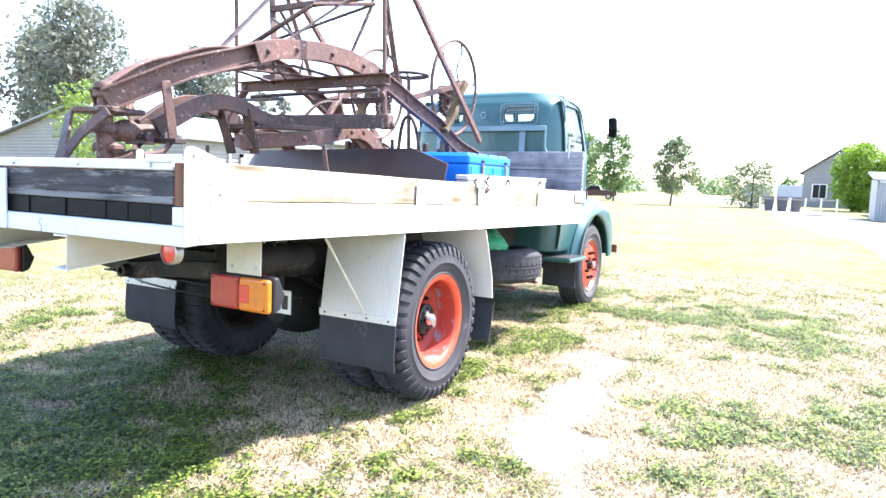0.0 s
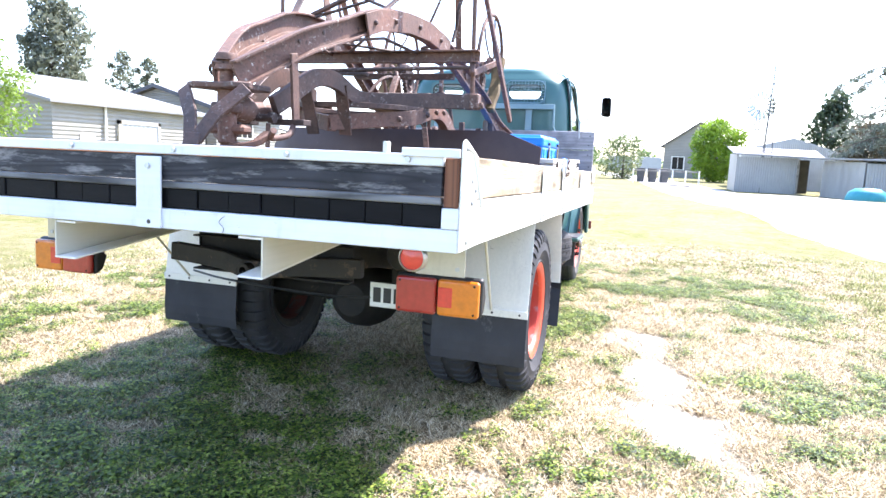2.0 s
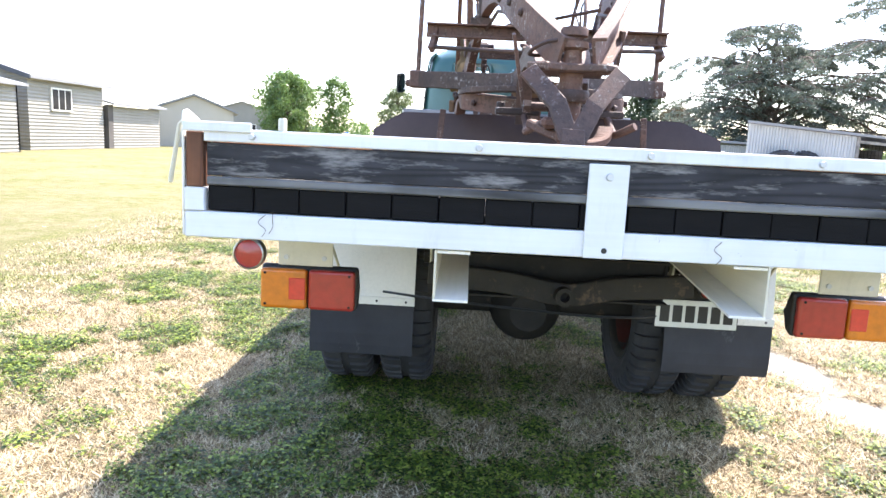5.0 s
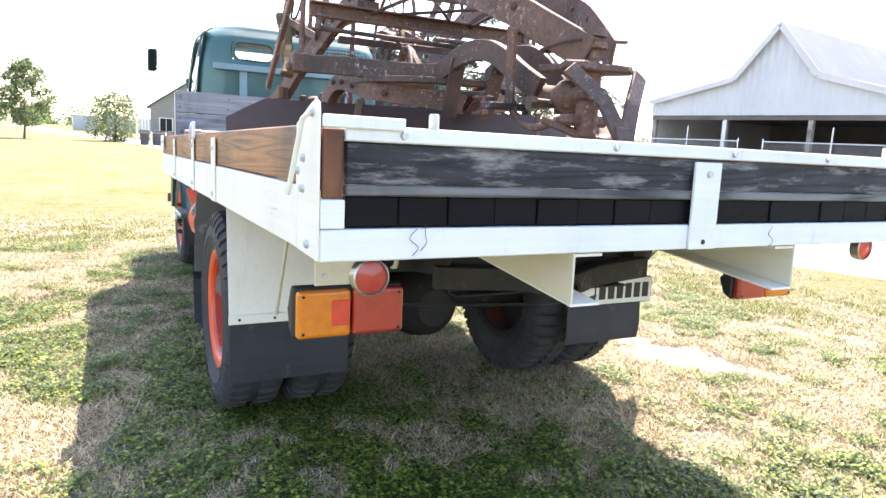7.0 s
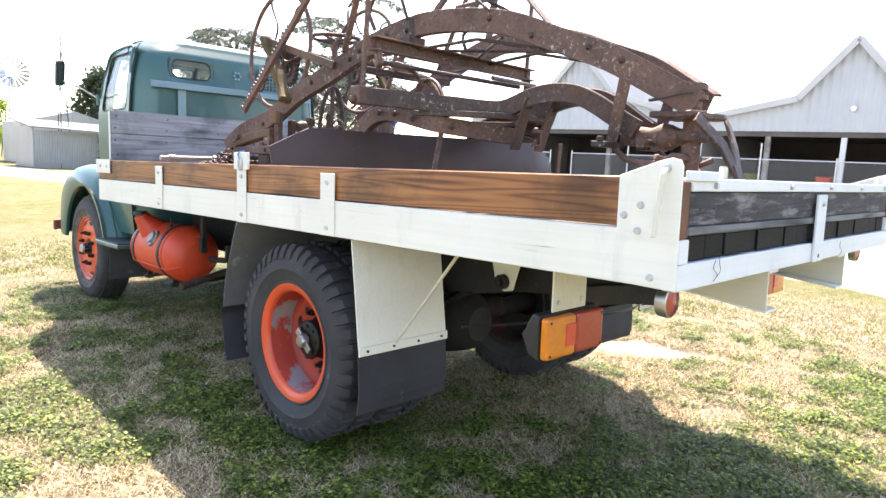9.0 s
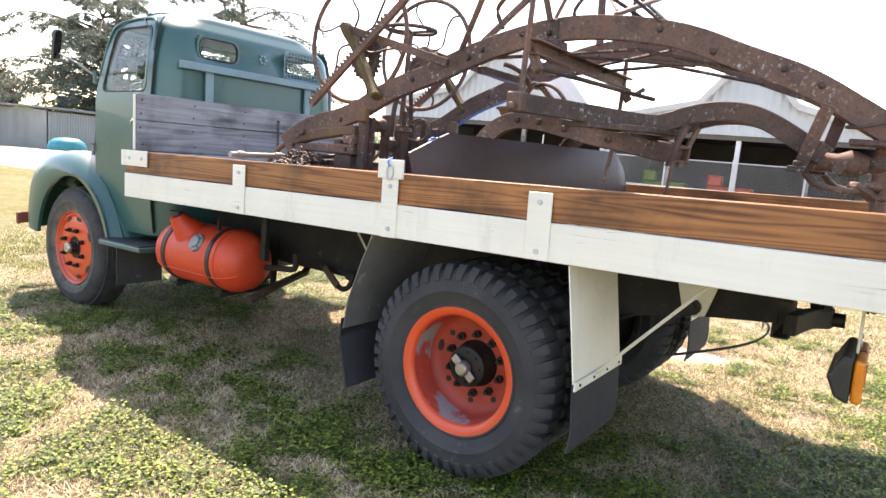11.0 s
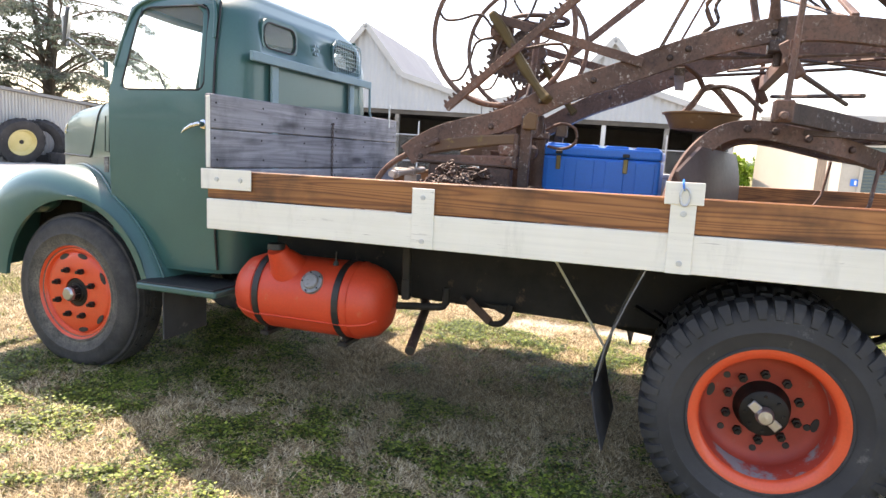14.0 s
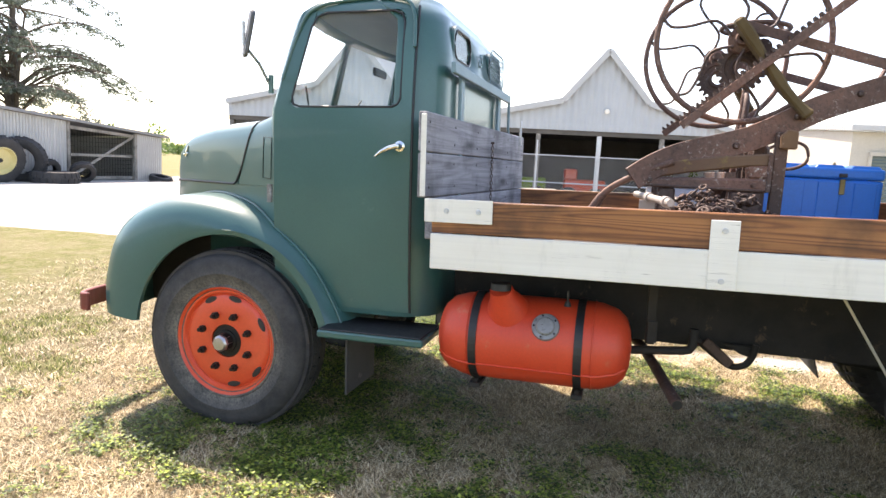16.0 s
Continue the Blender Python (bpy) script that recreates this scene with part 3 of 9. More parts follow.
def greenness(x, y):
    """How green the turf is, 0..1: ragged clumps, shifted where the truck's shade falls."""
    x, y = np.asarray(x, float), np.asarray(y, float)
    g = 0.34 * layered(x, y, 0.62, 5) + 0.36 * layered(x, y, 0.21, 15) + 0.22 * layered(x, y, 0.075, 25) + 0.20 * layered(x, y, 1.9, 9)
    # Truck's shade partly put into the turf as darker green; drier beneath.
    shade_bias = 0.05 * np.exp(-((x + 1.1) / 1.3) ** 2 - ((y - 1.9) / 2.6) ** 2)
    shade_bias = shade_bias - 0.07 * np.exp(-((x + 0.5) / 0.9) ** 2 - ((y - 3.5) / 1.1) ** 2)
    shade_bias = shade_bias + 0.05 * np.exp(-((x + 0.3) / 1.6) ** 2 - ((y + 0.8) / 1.3) ** 2)
    return np.clip((g + shade_bias - 0.538) * 8.0, 0, 1) * np.clip(1 - 1.5 * bareness(x, y), 0, 1)


def ease(v, a, b):
    t = np.clip((np.asarray(v, float) - a) / (b - a), 0, 1)
    return t * t * (3 - 2 * t)


def rise(x, y):
    """Ground lifted round the iron shed so its base fits the camera's view."""
    return 0.25 * ease(y, 13.0, 18.0) * (1 - ease(y, 27, 36)) * ease(x, 0.0, 6.5) * (1 - ease(x, 20, 27))


def ground_z(x, y):
    near = np.exp(-((np.asarray(x) / 14) ** 2 + ((np.asarray(y) - 3) / 14) ** 2))
    return 0.035 * (layered(x, y, 1.6, 21) - 0.5) * near - 0.012 * bareness(x, y) + rise(x, y)


def lawn_near(x, y):
    """1 on the lawn round the truck, fading outwards with a ragged edge."""
    w = 1.6 * (layered(x, y, 1.4, 83) - 0.5)
    d = np.sqrt((np.maximum(0, np.abs(np.asarray(x) - 0.2) - 3.2) / 1.0) ** 2 + (np.maximum(0, np.abs(np.asarray(y) - 3.2) - 4.4)) ** 2)
    return 1 - ease(d + w, 0.4, 3.0)


def spread(lo, hi, step, far, grow=1.22):
    a = list(np.arange(lo, hi, step))
    s, p = step, hi
    while p < far:
        a.append(p)
        s *= grow
        p += s
    s, p = step * grow, lo - step
    while p > -far:
        a.insert(0, p)
        s *= grow
        p -= s
    return np.array(a)


def build_ground():
    xs, ys = spread(-6.0, 7.0, 0.05, 2200), spread(-4.0, 10.5, 0.05, 2200)
    X, Y = np.meshgrid(xs, ys)
    Z = ground_z(X, Y)
    nx, ny = len(xs), len(ys)
    idx = np.arange(nx * ny).reshape(ny, nx)
    quads = np.stack([idx[:-1, :-1], idx[:-1, 1:], idx[1:, 1:], idx[1:, :-1]], -1).reshape(-1, 4)
    me = bpy.data.meshes.new("ground")
    me.from_pydata(np.stack([X, Y, Z], -1).reshape(-1, 3).tolist(), [], quads.tolist())
    at = me.color_attributes.new("cover", "FLOAT_COLOR", "POINT")
    cover = np.zeros((nx * ny, 4), np.float32)
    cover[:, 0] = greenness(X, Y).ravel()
    cover[:, 1] = bareness(X, Y).ravel()
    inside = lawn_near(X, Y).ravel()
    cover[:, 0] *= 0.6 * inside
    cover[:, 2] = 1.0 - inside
    cover[:, 3] = 1
    at.data.foreach_set("color", cover.ravel())
    for p in me.polygons:
        p.use_smooth = True
    m, nt, b = node_mat("turf")
    attr = nt.nodes.new("ShaderNodeAttribute")
    attr.attribute_name = "cover"
    sep = nt.nodes.new("ShaderNodeSeparateColor")
    nt.links.new(attr.outputs["Color"], sep.inputs[0])
    vec = mapped(nt)
    fine = noise_tex(nt, vec, 42, 9, 0.85)
    mid = noise_tex(nt, vec, 8, 9, 0.78)
    wide = noise_tex(nt, vec, 0.5, 5, 0.6)
    dry = ramp(nt, fine, [(0.36, (0.095, 0.068, 0.034)), (0.5, (0.41, 0.345, 0.205)), (0.66, (0.74, 0.68, 0.50))])
    dry = mix(nt, 0.5, dry, ramp(nt, mid, [(0.34, (0.16, 0.118, 0.058)), (0.5, (0.41, 0.345, 0.205)), (0.66, (0.64, 0.59, 0.43))]))
    green = ramp(nt, fine, [(0.34, (0.045, 0.060, 0.014)), (0.5, (0.20, 0.215, 0.058)), (0.66, (0.50, 0.48, 0.19))])
    soil = ramp(nt, mid, [(0.3, (0.44, 0.40, 0.33)), (0.7, (0.60, 0.56, 0.49))])
    patches = ramp(nt, noise_tex(nt, vec, 3.0, 10, 0.80), [(0.40, grey(0.28)), (0.55, grey(1.0))])
    broad = ramp(nt, wide, [(0.35, grey(0.45)), (0.65, grey(1.0))])
    away = mix(nt, 1.0, patches, broad, "MULTIPLY")
    g2 = nt.nodes.new("ShaderNodeMath")
    g2.operation = "MULTIPLY_ADD"
    nt.links.new(away, g2.inputs[0])
    nt.links.new(sep.outputs[2], g2.inputs[1])
    nt.links.new(sep.outputs[0], g2.inputs[2])
    col = mix(nt, g2.outputs[0], dry, green)
    # Ground dimmed for the shade between blades, far lawn nearly as much.
    gap_dim = mix(nt, sep.outputs[2], grey(0.58), grey(0.62))
    col = mix(nt, 1.0, col, gap_dim, "MULTIPLY")
    col = mix(nt, sep.outputs[1], col, soil)
    nt.links.new(col, b.inputs["Base Color"])
    b.inputs["Roughness"].default_value = 0.95
    b.inputs["Specular IOR Level"].default_value = 0.1
    bump(nt, b, fine, 0.9, 0.03)
    me.materials.append(m)
    tagged(new("ground", me), "dry lawn of bleached grass with green tufts", kind="structure")


build_ground()

GRAVEL, gnt, gb = node_mat("pale_gravel")
gvec = mapped(gnt)
gv = gnt.nodes.new("ShaderNodeTexVoronoi")
gv.inputs["Scale"].default_value = 38
gnt.links.new(gvec, gv.inputs["Vector"])
gcol = ramp(gnt, noise_tex(gnt, gvec, 60, 4, 0.7), [(0.3, (0.28, 0.265, 0.24)), (0.7, (0.50, 0.48, 0.44))])
gcol = mix(gnt, 0.5, gcol, ramp(gnt, noise_tex(gnt, gvec, 0.5, 5, 0.6), [(0.3, (0.36, 0.345, 0.31)), (0.7, (0.52, 0.50, 0.46))]))
gnt.links.new(gcol, gb.inputs["Base Color"])
gb.inputs["Roughness"].default_value = 0.95
bump(gnt, gb, gv.outputs["Distance"], 0.5, 0.02)


def build_road():
    """Gravel yard before the sheds, narrowing to a track that leads away."""
    left = [(-40, 26), (-14, 16.5), (-8, 12.0), (-2.7, 8.5), (0.2, 6.7), (2.4, 7.2), (3.3, 6.8), (4.3, 6.3), (7.2, 5.5), (10, 5.3), (14, 4.6), (19.9, 4.0), (22, 3.4), (29, 2.5), (36, 1.9), (50, 0.6), (76, -4.2), (99, -10.5), (145, -14.7), (211, -29)]
    right = [(-40, 60), (-14, 60), (-8, 60), (0, 60), (20, 60), (21.5, 40), (22.6, 14), (24.2, 10.5), (27, 8.2), (32, 6.9), (36.5, 6.0), (50, 4.2), (76, -0.8), (99, -7.0), (145, -11), (211, -25)]
    ys = np.concatenate([np.arange(-40, -6, 2.0), np.arange(-6, 30, 0.25), np.arange(30, 100, 2.0), np.arange(100, 212, 8.0)])
    xl = np.interp(ys, *zip(*left)) + 0.35 * (layered(ys, ys * 0 + 3, 0.9, 61) - 0.5)
    xr = np.interp(ys, *zip(*right)) + 0.35 * (layered(ys, ys * 0 + 8, 0.9, 67) - 0.5)
    rows = []
    for y, a, c in zip(ys, xl, xr):
        row = [(a - 0.12, y, -0.03 + float(rise(a, y)))]
        for k in range(17):
            x = a + (c - a) * k / 16
            row.append((x, y, (0.018 if 0 < k < 16 else 0.012) + 1.2 * float(rise(x, y))))
        row.append((c + 0.12, y, -0.03 + float(rise(c, y))))
        rows.append(row)
    g = Geo().rings(rows, closed=False)
    setting("road", g, GRAVEL, "pale gravel yard and track beside the lawn")


build_road()


def scatter(count, area, keep, seed):
    r = np.random.default_rng(seed)
    x = r.uniform(area[0], area[1], count * 4)
    y = r.uniform(area[2], area[3], count * 4)
    ok = r.random(len(x)) < keep(x, y)
    x, y = x[ok][:count], y[ok][:count]
    return r, x, y, ground_z(x, y)


def loose_mesh(name, v, sides, mat, label):
    """One mesh of many small loose leaves or blades; v is (n, sides, 3)."""
    k = len(v)
    me = bpy.data.meshes.new(name)
    me.vertices.add(k * sides)
    me.vertices.foreach_set("co", v.astype(np.float32).ravel())
    me.loops.add(k * sides)
    me.loops.foreach_set("vertex_index", np.arange(k * sides))
    me.polygons.add(k)
    me.polygons.foreach_set("loop_start", np.arange(0, k * sides, sides))
    me.update(calc_edges=True)
    me.materials.append(mat)
    tagged(new(name, me), label, "grass", kind="stuff")


def turf(name, count, area, keep, blade_h, spread_r, mat, seed, label, flat=(0.3, 1.5), width=0.0032, blades=6):
    """Tufts of short blades, one mesh."""
    r, x, y, z = scatter(count, area, keep, seed)
    k = len(x) * blades
    bx, by, bz = np.repeat(x, blades), np.repeat(y, blades), np.repeat(z, blades)
    a = r.uniform(0, 2 * math.pi, k)
    d = spread_r * np.sqrt(r.random(k))
    bx, by = bx + d * np.cos(a), by + d * np.sin(a)
    h = blade_h * r.uniform(0.3, 1.3, k)
    lean = r.uniform(*flat, k) * blade_h
    w = width * r.uniform(0.6, 1.5, k)
    t = a + r.uniform(-1.6, 1.6, k)
    px, py = -np.sin(t) * w, np.cos(t) * w
    v = np.empty((k, 3, 3), np.float32)
    v[:, 0] = np.stack([bx - px, by - py, bz - 0.004], -1)
    v[:, 1] = np.stack([bx + px, by + py, bz - 0.004], -1)
    v[:, 2] = np.stack([bx + lean * np.cos(t), by + lean * np.sin(t), bz + h], -1)
    loose_mesh(name, v, 3, mat, label)


def clover(name, count, area, keep, mat, seed, label, leaves=7):
    """Low broad leaves in clumps, one mesh."""
    r, x, y, z = scatter(count, area, keep, seed)
    k = len(x) * leaves
    bx, by, bz = np.repeat(x, leaves), np.repeat(y, leaves), np.repeat(z, leaves)
    a, d = r.uniform(0, 2 * math.pi, k), 0.045 * np.sqrt(r.random(k))
    bx, by, bz = bx + d * np.cos(a), by + d * np.sin(a), bz + r.uniform(0.15, 1.0, k) * np.repeat(r.uniform(0.012, 0.055, len(x)), leaves)
    size = r.uniform(0.005, 0.0125, k)
    t = r.uniform(0, 2 * math.pi, k)
    ct, st, tip = np.cos(t), np.sin(t), r.uniform(-0.7, 0.9, k)
    v = np.empty((k, 4, 3), np.float32)
    for j, (u, w, q) in enumerate([(-1.0, 0.0, 0.0), (0.1, -0.75, 0.3), (1.1, 0.0, 1.0), (0.1, 0.75, 0.3)]):
        v[:, j] = np.stack([bx + size * (u * ct - w * st), by + size * (u * st + w * ct), bz + size * q * tip], -1)
    loose_mesh(name, v, 4, mat, label)


NEAR = (-6.6, 7.0, -4.5, 11.0)
STRIP = (-3.8, 3.6, -2.4, 7.2)
off_road = lambda x, y: (x < np.interp(y, [-3, 0, 2.4, 4.3, 7, 10], [8.5, 6.7, 7.2, 6.3, 5.5, 5.3]) - 0.1) * lawn_near(x, y)
thin_out = lambda x, y: np.clip(np.minimum(np.minimum(x - NEAR[0], NEAR[1] - x), np.minimum(y - NEAR[2], NEAR[3] - y)) / 2.2 + 1.6 * (layered(x, y, 0.7, 55) - 0.5), 0, 1)
ragged = lambda x, y: np.clip(np.minimum(np.minimum(x - STRIP[0], STRIP[1] - x), np.minimum(y - STRIP[2], STRIP[3] - y)) / 1.0 + 1.2 * (layered(x, y, 0.5, 57) - 0.5) + 0.25, 0, 1)
outside = lambda x, y: (x < STRIP[0]) | (x > STRIP[1]) | (y < STRIP[2]) | (y > STRIP[3])
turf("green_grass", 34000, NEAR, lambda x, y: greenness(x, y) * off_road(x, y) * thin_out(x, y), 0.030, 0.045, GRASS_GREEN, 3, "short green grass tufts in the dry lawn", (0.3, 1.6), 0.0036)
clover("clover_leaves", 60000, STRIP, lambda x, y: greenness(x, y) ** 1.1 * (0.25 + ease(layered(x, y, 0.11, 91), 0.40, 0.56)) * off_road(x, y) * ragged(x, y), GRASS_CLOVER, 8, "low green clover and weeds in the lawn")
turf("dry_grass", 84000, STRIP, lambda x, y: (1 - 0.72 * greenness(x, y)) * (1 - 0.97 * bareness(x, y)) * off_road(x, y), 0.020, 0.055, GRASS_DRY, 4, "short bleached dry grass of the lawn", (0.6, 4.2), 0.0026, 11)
turf("dry_grass", 36000, NEAR, lambda x, y: (1 - 0.7 * greenness(x, y)) * (1 - bareness(x, y)) * off_road(x, y) * outside(x, y), 0.020, 0.05, GRASS_DRY, 14, "short bleached dry grass at the lawn's edge", (0.5, 3.4), 0.004, 6)

# ---- the flatbed truck ----
SLOPE = 0.023          # the truck sits lower at its nose
WL, WR = -1.17, 1.15   # outer faces of the side boards
DECK_L = 4.588
RAKE = pose(0, 0, 0, -math.degrees(math.atan(SLOPE)))
truck = thing("flatbed_truck", "old teal flatbed truck with white-painted wooden deck sides and red wheels", "truck", RAKE)


def up(z, y):
    """Height in the truck's own frame of a point z above the lawn at y."""
    return z + SLOPE * y


def wheel_meshes(front):
    """Meshes of one wheel, outer face towards -x, hub at the origin."""
    R = 0.487
    w = 0.135
    tyre = Geo()
    prof = [(0.262, -w * 0.62), (0.280, -w * 0.80), (0.292, -w * 0.86), (0.296, -w * 0.92), (0.303, -w * 0.92), (0.307, -w * 0.88), (0.335, -w * 0.975), (0.360, -w * 1.02), (0.364, -w * 1.045), (0.372, -w * 1.045), (0.376, -w * 1.025), (0.405, -w * 1.015), (0.43, -w * 0.97), (0.452, -w * 0.88), (R - 0.022, -w * 0.74), (R - 0.014, -w * 0.4), (R - 0.012, 0)]
    prof = prof + [(r, -t) for r, t in prof[-2::-1]]
    tyre.lathe(prof, 72)
    n = 44
    for i in range(n):
        for s in (-1, 1):
            a = 2 * math.pi * (i + (0.5 if s > 0 else 0)) / n
            m = Matrix.Rotation(a, 4, "X")
            if front:
                tyre.box(s * 0.028 - 0.011, s * 0.028 + 0.011, -0.030, 0.030, R - 0.02, R + 0.003, m)
                tyre.box(s * 0.075 - 0.018, s * 0.075 + 0.018, -0.0335, 0.0335, R - 0.03, R - 0.004, m)
            else:
                # heavy lug that wraps from the crown down the shoulder
                hw, hs = 0.0205, 0.0165
                rows = []
                for x, z, k in ((0.16, R + 0.002, hw), (0.55, R + 0.003, hw), (0.80, R - 0.002, hw), (0.93, R - 0.020, hw), (1.005, 0.448, hs), (1.035, 0.418, hs * 0.8)):
                    back = 0.030 if x < 0.9 else 0.045
                    rows.append([m @ Vector((s * w * x, -k, z)), m @ Vector((s * w * x, k, z)), m @ Vector((s * w * (x - (0.0 if x < 0.9 else 0.16)), k * 1.1, z - back * (1.0 if x < 0.9 else 0.5))), m @ Vector((s * w * (x - (0.0 if x < 0.9 else 0.16)), -k * 1.1, z - back * (1.0 if x < 0.9 else 0.5)))])
                tyre.rings(rows)
    if front:
        for t in (-0.05, 0.0, 0.05):
            tyre.lathe([(R - 0.016, t - 0.012), (R + 0.002, t - 0.01), (R + 0.002, t + 0.01), (R - 0.016, t + 0.012)], 64)
    rim, barrel = Geo(), Geo()
    if front:
        rim.lathe([(0.252, -0.086), (0.244, -0.094), (0.228, -0.100), (0.17, -0.106), (0.12, -0.108), (0.09, -0.104), (0.085, -0.06)], 56)
        barrel.lathe([(0.284, -0.106), (0.278, -0.099), (0.272, -0.103), (0.264, -0.102), (0.258, -0.092), (0.252, -0.0855)], 56)
        hub = [(1e-4, -0.155), (0.035, -0.155), (0.045, -0.148), (0.047, -0.11), (0.058, -0.108), (0.062, -0.10), (0.086, -0.098), (0.088, -0.07)]
        nut_r, nut_x, nuts = 0.148, -0.126, 8
        lip = Geo().lathe([(0.276, -0.100), (0.280, -0.109), (0.290, -0.1195), (0.301, -0.114), (0.303, -0.104), (0.296, -0.098)], 64)
    else:
        rim.lathe([(0.243, 0.030), (0.236, 0.046), (0.215, 0.058), (0.19, 0.064), (0.10, 0.066), (0.095, 0.10)], 56)
        barrel.lathe([(0.254, -0.100), (0.250, -0.085), (0.247, -0.02), (0.243, 0.031)], 56)
        hub = [(1e-4, -0.050), (0.026, -0.050), (0.034, -0.046), (0.036, -0.030), (0.086, -0.028), (0.094, -0.022), (0.096, 0.03), (0.11, 0.050), (0.112, 0.068)]
        nut_r, nut_x, nuts = 0.142, 0.046, 10
        lip = Geo().lathe([(0.250, -0.088), (0.254, -0.104), (0.260, -0.109), (0.282, -0.118), (0.294, -0.1195), (0.301, -0.114), (0.303, -0.104), (0.296, -0.098)], 64)
    hubg = Geo().lathe(hub, 32)
    if not front:
        for k in range(8):
            a = 2 * math.pi * k / 8
            hubg.lathe([(1e-4, -0.036), (0.007, -0.036), (0.008, -0.026), (1e-4, -0.026)], 6, (0.0, 0.072 * math.cos(a), 0.072 * math.sin(a)))
    nutg = Geo()
    nutg.lathe([(1e-4, -0.026), (0.011, -0.026), (0.011, -0.006), (0.019, -0.005), (0.019, 0.018), (1e-4, 0.018)], 6)
    hole = Geo().lathe([(1e-4, 0.0), (0.024, 0.0), (0.026, 0.002), (0.026, 0.004), (1e-4, 0.004)], 16)
    return {
        "tyre": mesh_of("tyre", tyre, TYRE_DUSTY if front else RUBBER, smooth=35), "rim": mesh_of("wheel", rim, RIM_RED if front else DISH_RED, smooth=40), "lip": mesh_of("rim_flange", lip, RIM_RED, smooth=40), "barrel": mesh_of("rim_barrel", barrel, RIM_RED if front else BARREL_RED, smooth=40), "inner_rim": mesh_of("wheel", rim, CHASSIS, smooth=40), "inner_lip": mesh_of("rim_flange", lip, CHASSIS, smooth=40), "inner_barrel": mesh_of("rim_barrel", barrel, surface("dark_red_enamel", (0.05, 0.014, 0.010), (0.13, 0.026, 0.018), wear=(0.05, 0.045, 0.04), rough=0.8, scale=3, wear_at=0.5), smooth=40),
        "hub": mesh_of("hub", hubg, GREASE, smooth=35), "cap": mesh_of("hub_cap", Geo().lathe([(1e-4, -0.176 if front else -0.078), (0.034 if front else 0.026, -0.174 if front else -0.076), (0.044 if front else 0.034, -0.164 if front else -0.066), (0.047 if front else 0.036, -0.12 if front else -0.04)], 8 if front else 24), STEEL, smooth=35),
        "nut": mesh_of("wheel_nut", nutg, GREASE), "hole": mesh_of("hand_hole", hole, BLACK),
        "nuts": (nut_r, nut_x, nuts), "front": front,
    }


def child(name, me, parent, m=None, label=""):
    ob = new(name, me)
    ob.parent = parent
    if m is not None:
        ob.matrix_basis = m
    return tagged(ob, label) if label else ob


def add_wheel(ms, x, y, z, right, detail=True, inner=False):
    m = pose(x, y, z, 0, 0, 180 if right else 0)
    if inner:
        m = m @ pose(0, 0, 0, 0, 0, 180)
    rim = child("wheel", ms["inner_rim"] if inner else ms["rim"], truck, m, "dark inner wheel" if inner else "red steel disc wheel")
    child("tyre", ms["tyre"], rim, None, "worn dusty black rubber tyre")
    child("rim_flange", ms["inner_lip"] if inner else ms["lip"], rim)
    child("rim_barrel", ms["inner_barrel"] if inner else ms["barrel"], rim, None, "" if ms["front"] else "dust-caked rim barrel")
    if not detail:
        return
    child("hub", ms["hub"], rim, None, "greasy hub")
    child("hub_cap", ms["cap"], rim, None, "bare steel hub cap")
    r, nx, n = ms["nuts"]
    for i in range(n):
        a = 2 * math.pi * (i + 0.5) / n
        child("wheel_nut", ms["nut"], rim, Matrix.Translation((nx, r * math.cos(a), r * math.sin(a))))
    if ms["front"]:
        for deg in (66, 103, 153, 220, 260):
            a = radians(deg)
            child("hand_hole", ms["hole"], rim, Matrix.Translation((-0.1012, 0.234 * math.cos(a), 0.234 * math.sin(a))) @ Matrix.Rotation(a, 4, "X") @ Matrix.Diagonal((1, 0.62, 1.5, 1)))
        return
    for deg in (39, 199, 235, 275, 323):
        a = radians(deg)
        child("stud_hole", ms["hole"], rim, Matrix.Translation((0.0595, 0.186 * math.cos(a), 0.186 * math.sin(a))) @ Matrix.Rotation(a, 4, "X") @ Matrix.Diagonal((1, 0.55, 0.55, 1)))
    for a in (0.22, math.pi + 0.22):
        child("hand_hole", ms["hole"], rim, Matrix.Translation((0.0545, 0.208 * math.cos(a), 0.208 * math.sin(a))) @ Matrix.Rotation(a, 4, "X") @ Matrix.Diagonal((1, 0.6, 1.15, 1)))


REAR_Y, FRONT_Y = 1.95, 5.787
rear_ms, front_ms = wheel_meshes(False), wheel_meshes(True)
for side in (False, True):
    s = 1 if side else -1
    add_wheel(rear_ms, s * 0.985 - 0.01, REAR_Y, up(0.495, REAR_Y), side)
    add_wheel(rear_ms, s * 0.665 - 0.01, REAR_Y, up(0.495, REAR_Y), side, detail=False, inner=True)
    add_wheel(front_ms, s * 0.795 - 0.01, FRONT_Y, up(0.456, FRONT_Y), side)
    lock = Geo().box(-0.100, -0.088, -0.072, 0.072, -0.019, 0.019)
    child("hub_bar", mesh_of("hub_bar", lock, STEEL, bevel=0.003), truck, pose(s * 0.985 - 0.01 - s * 0.0 + (0.0), REAR_Y, up(0.495, REAR_Y), 0, 0, 180 if side else 0) @ pose(0.042, 0, 0, 40), "bare steel locking bar on the hub")

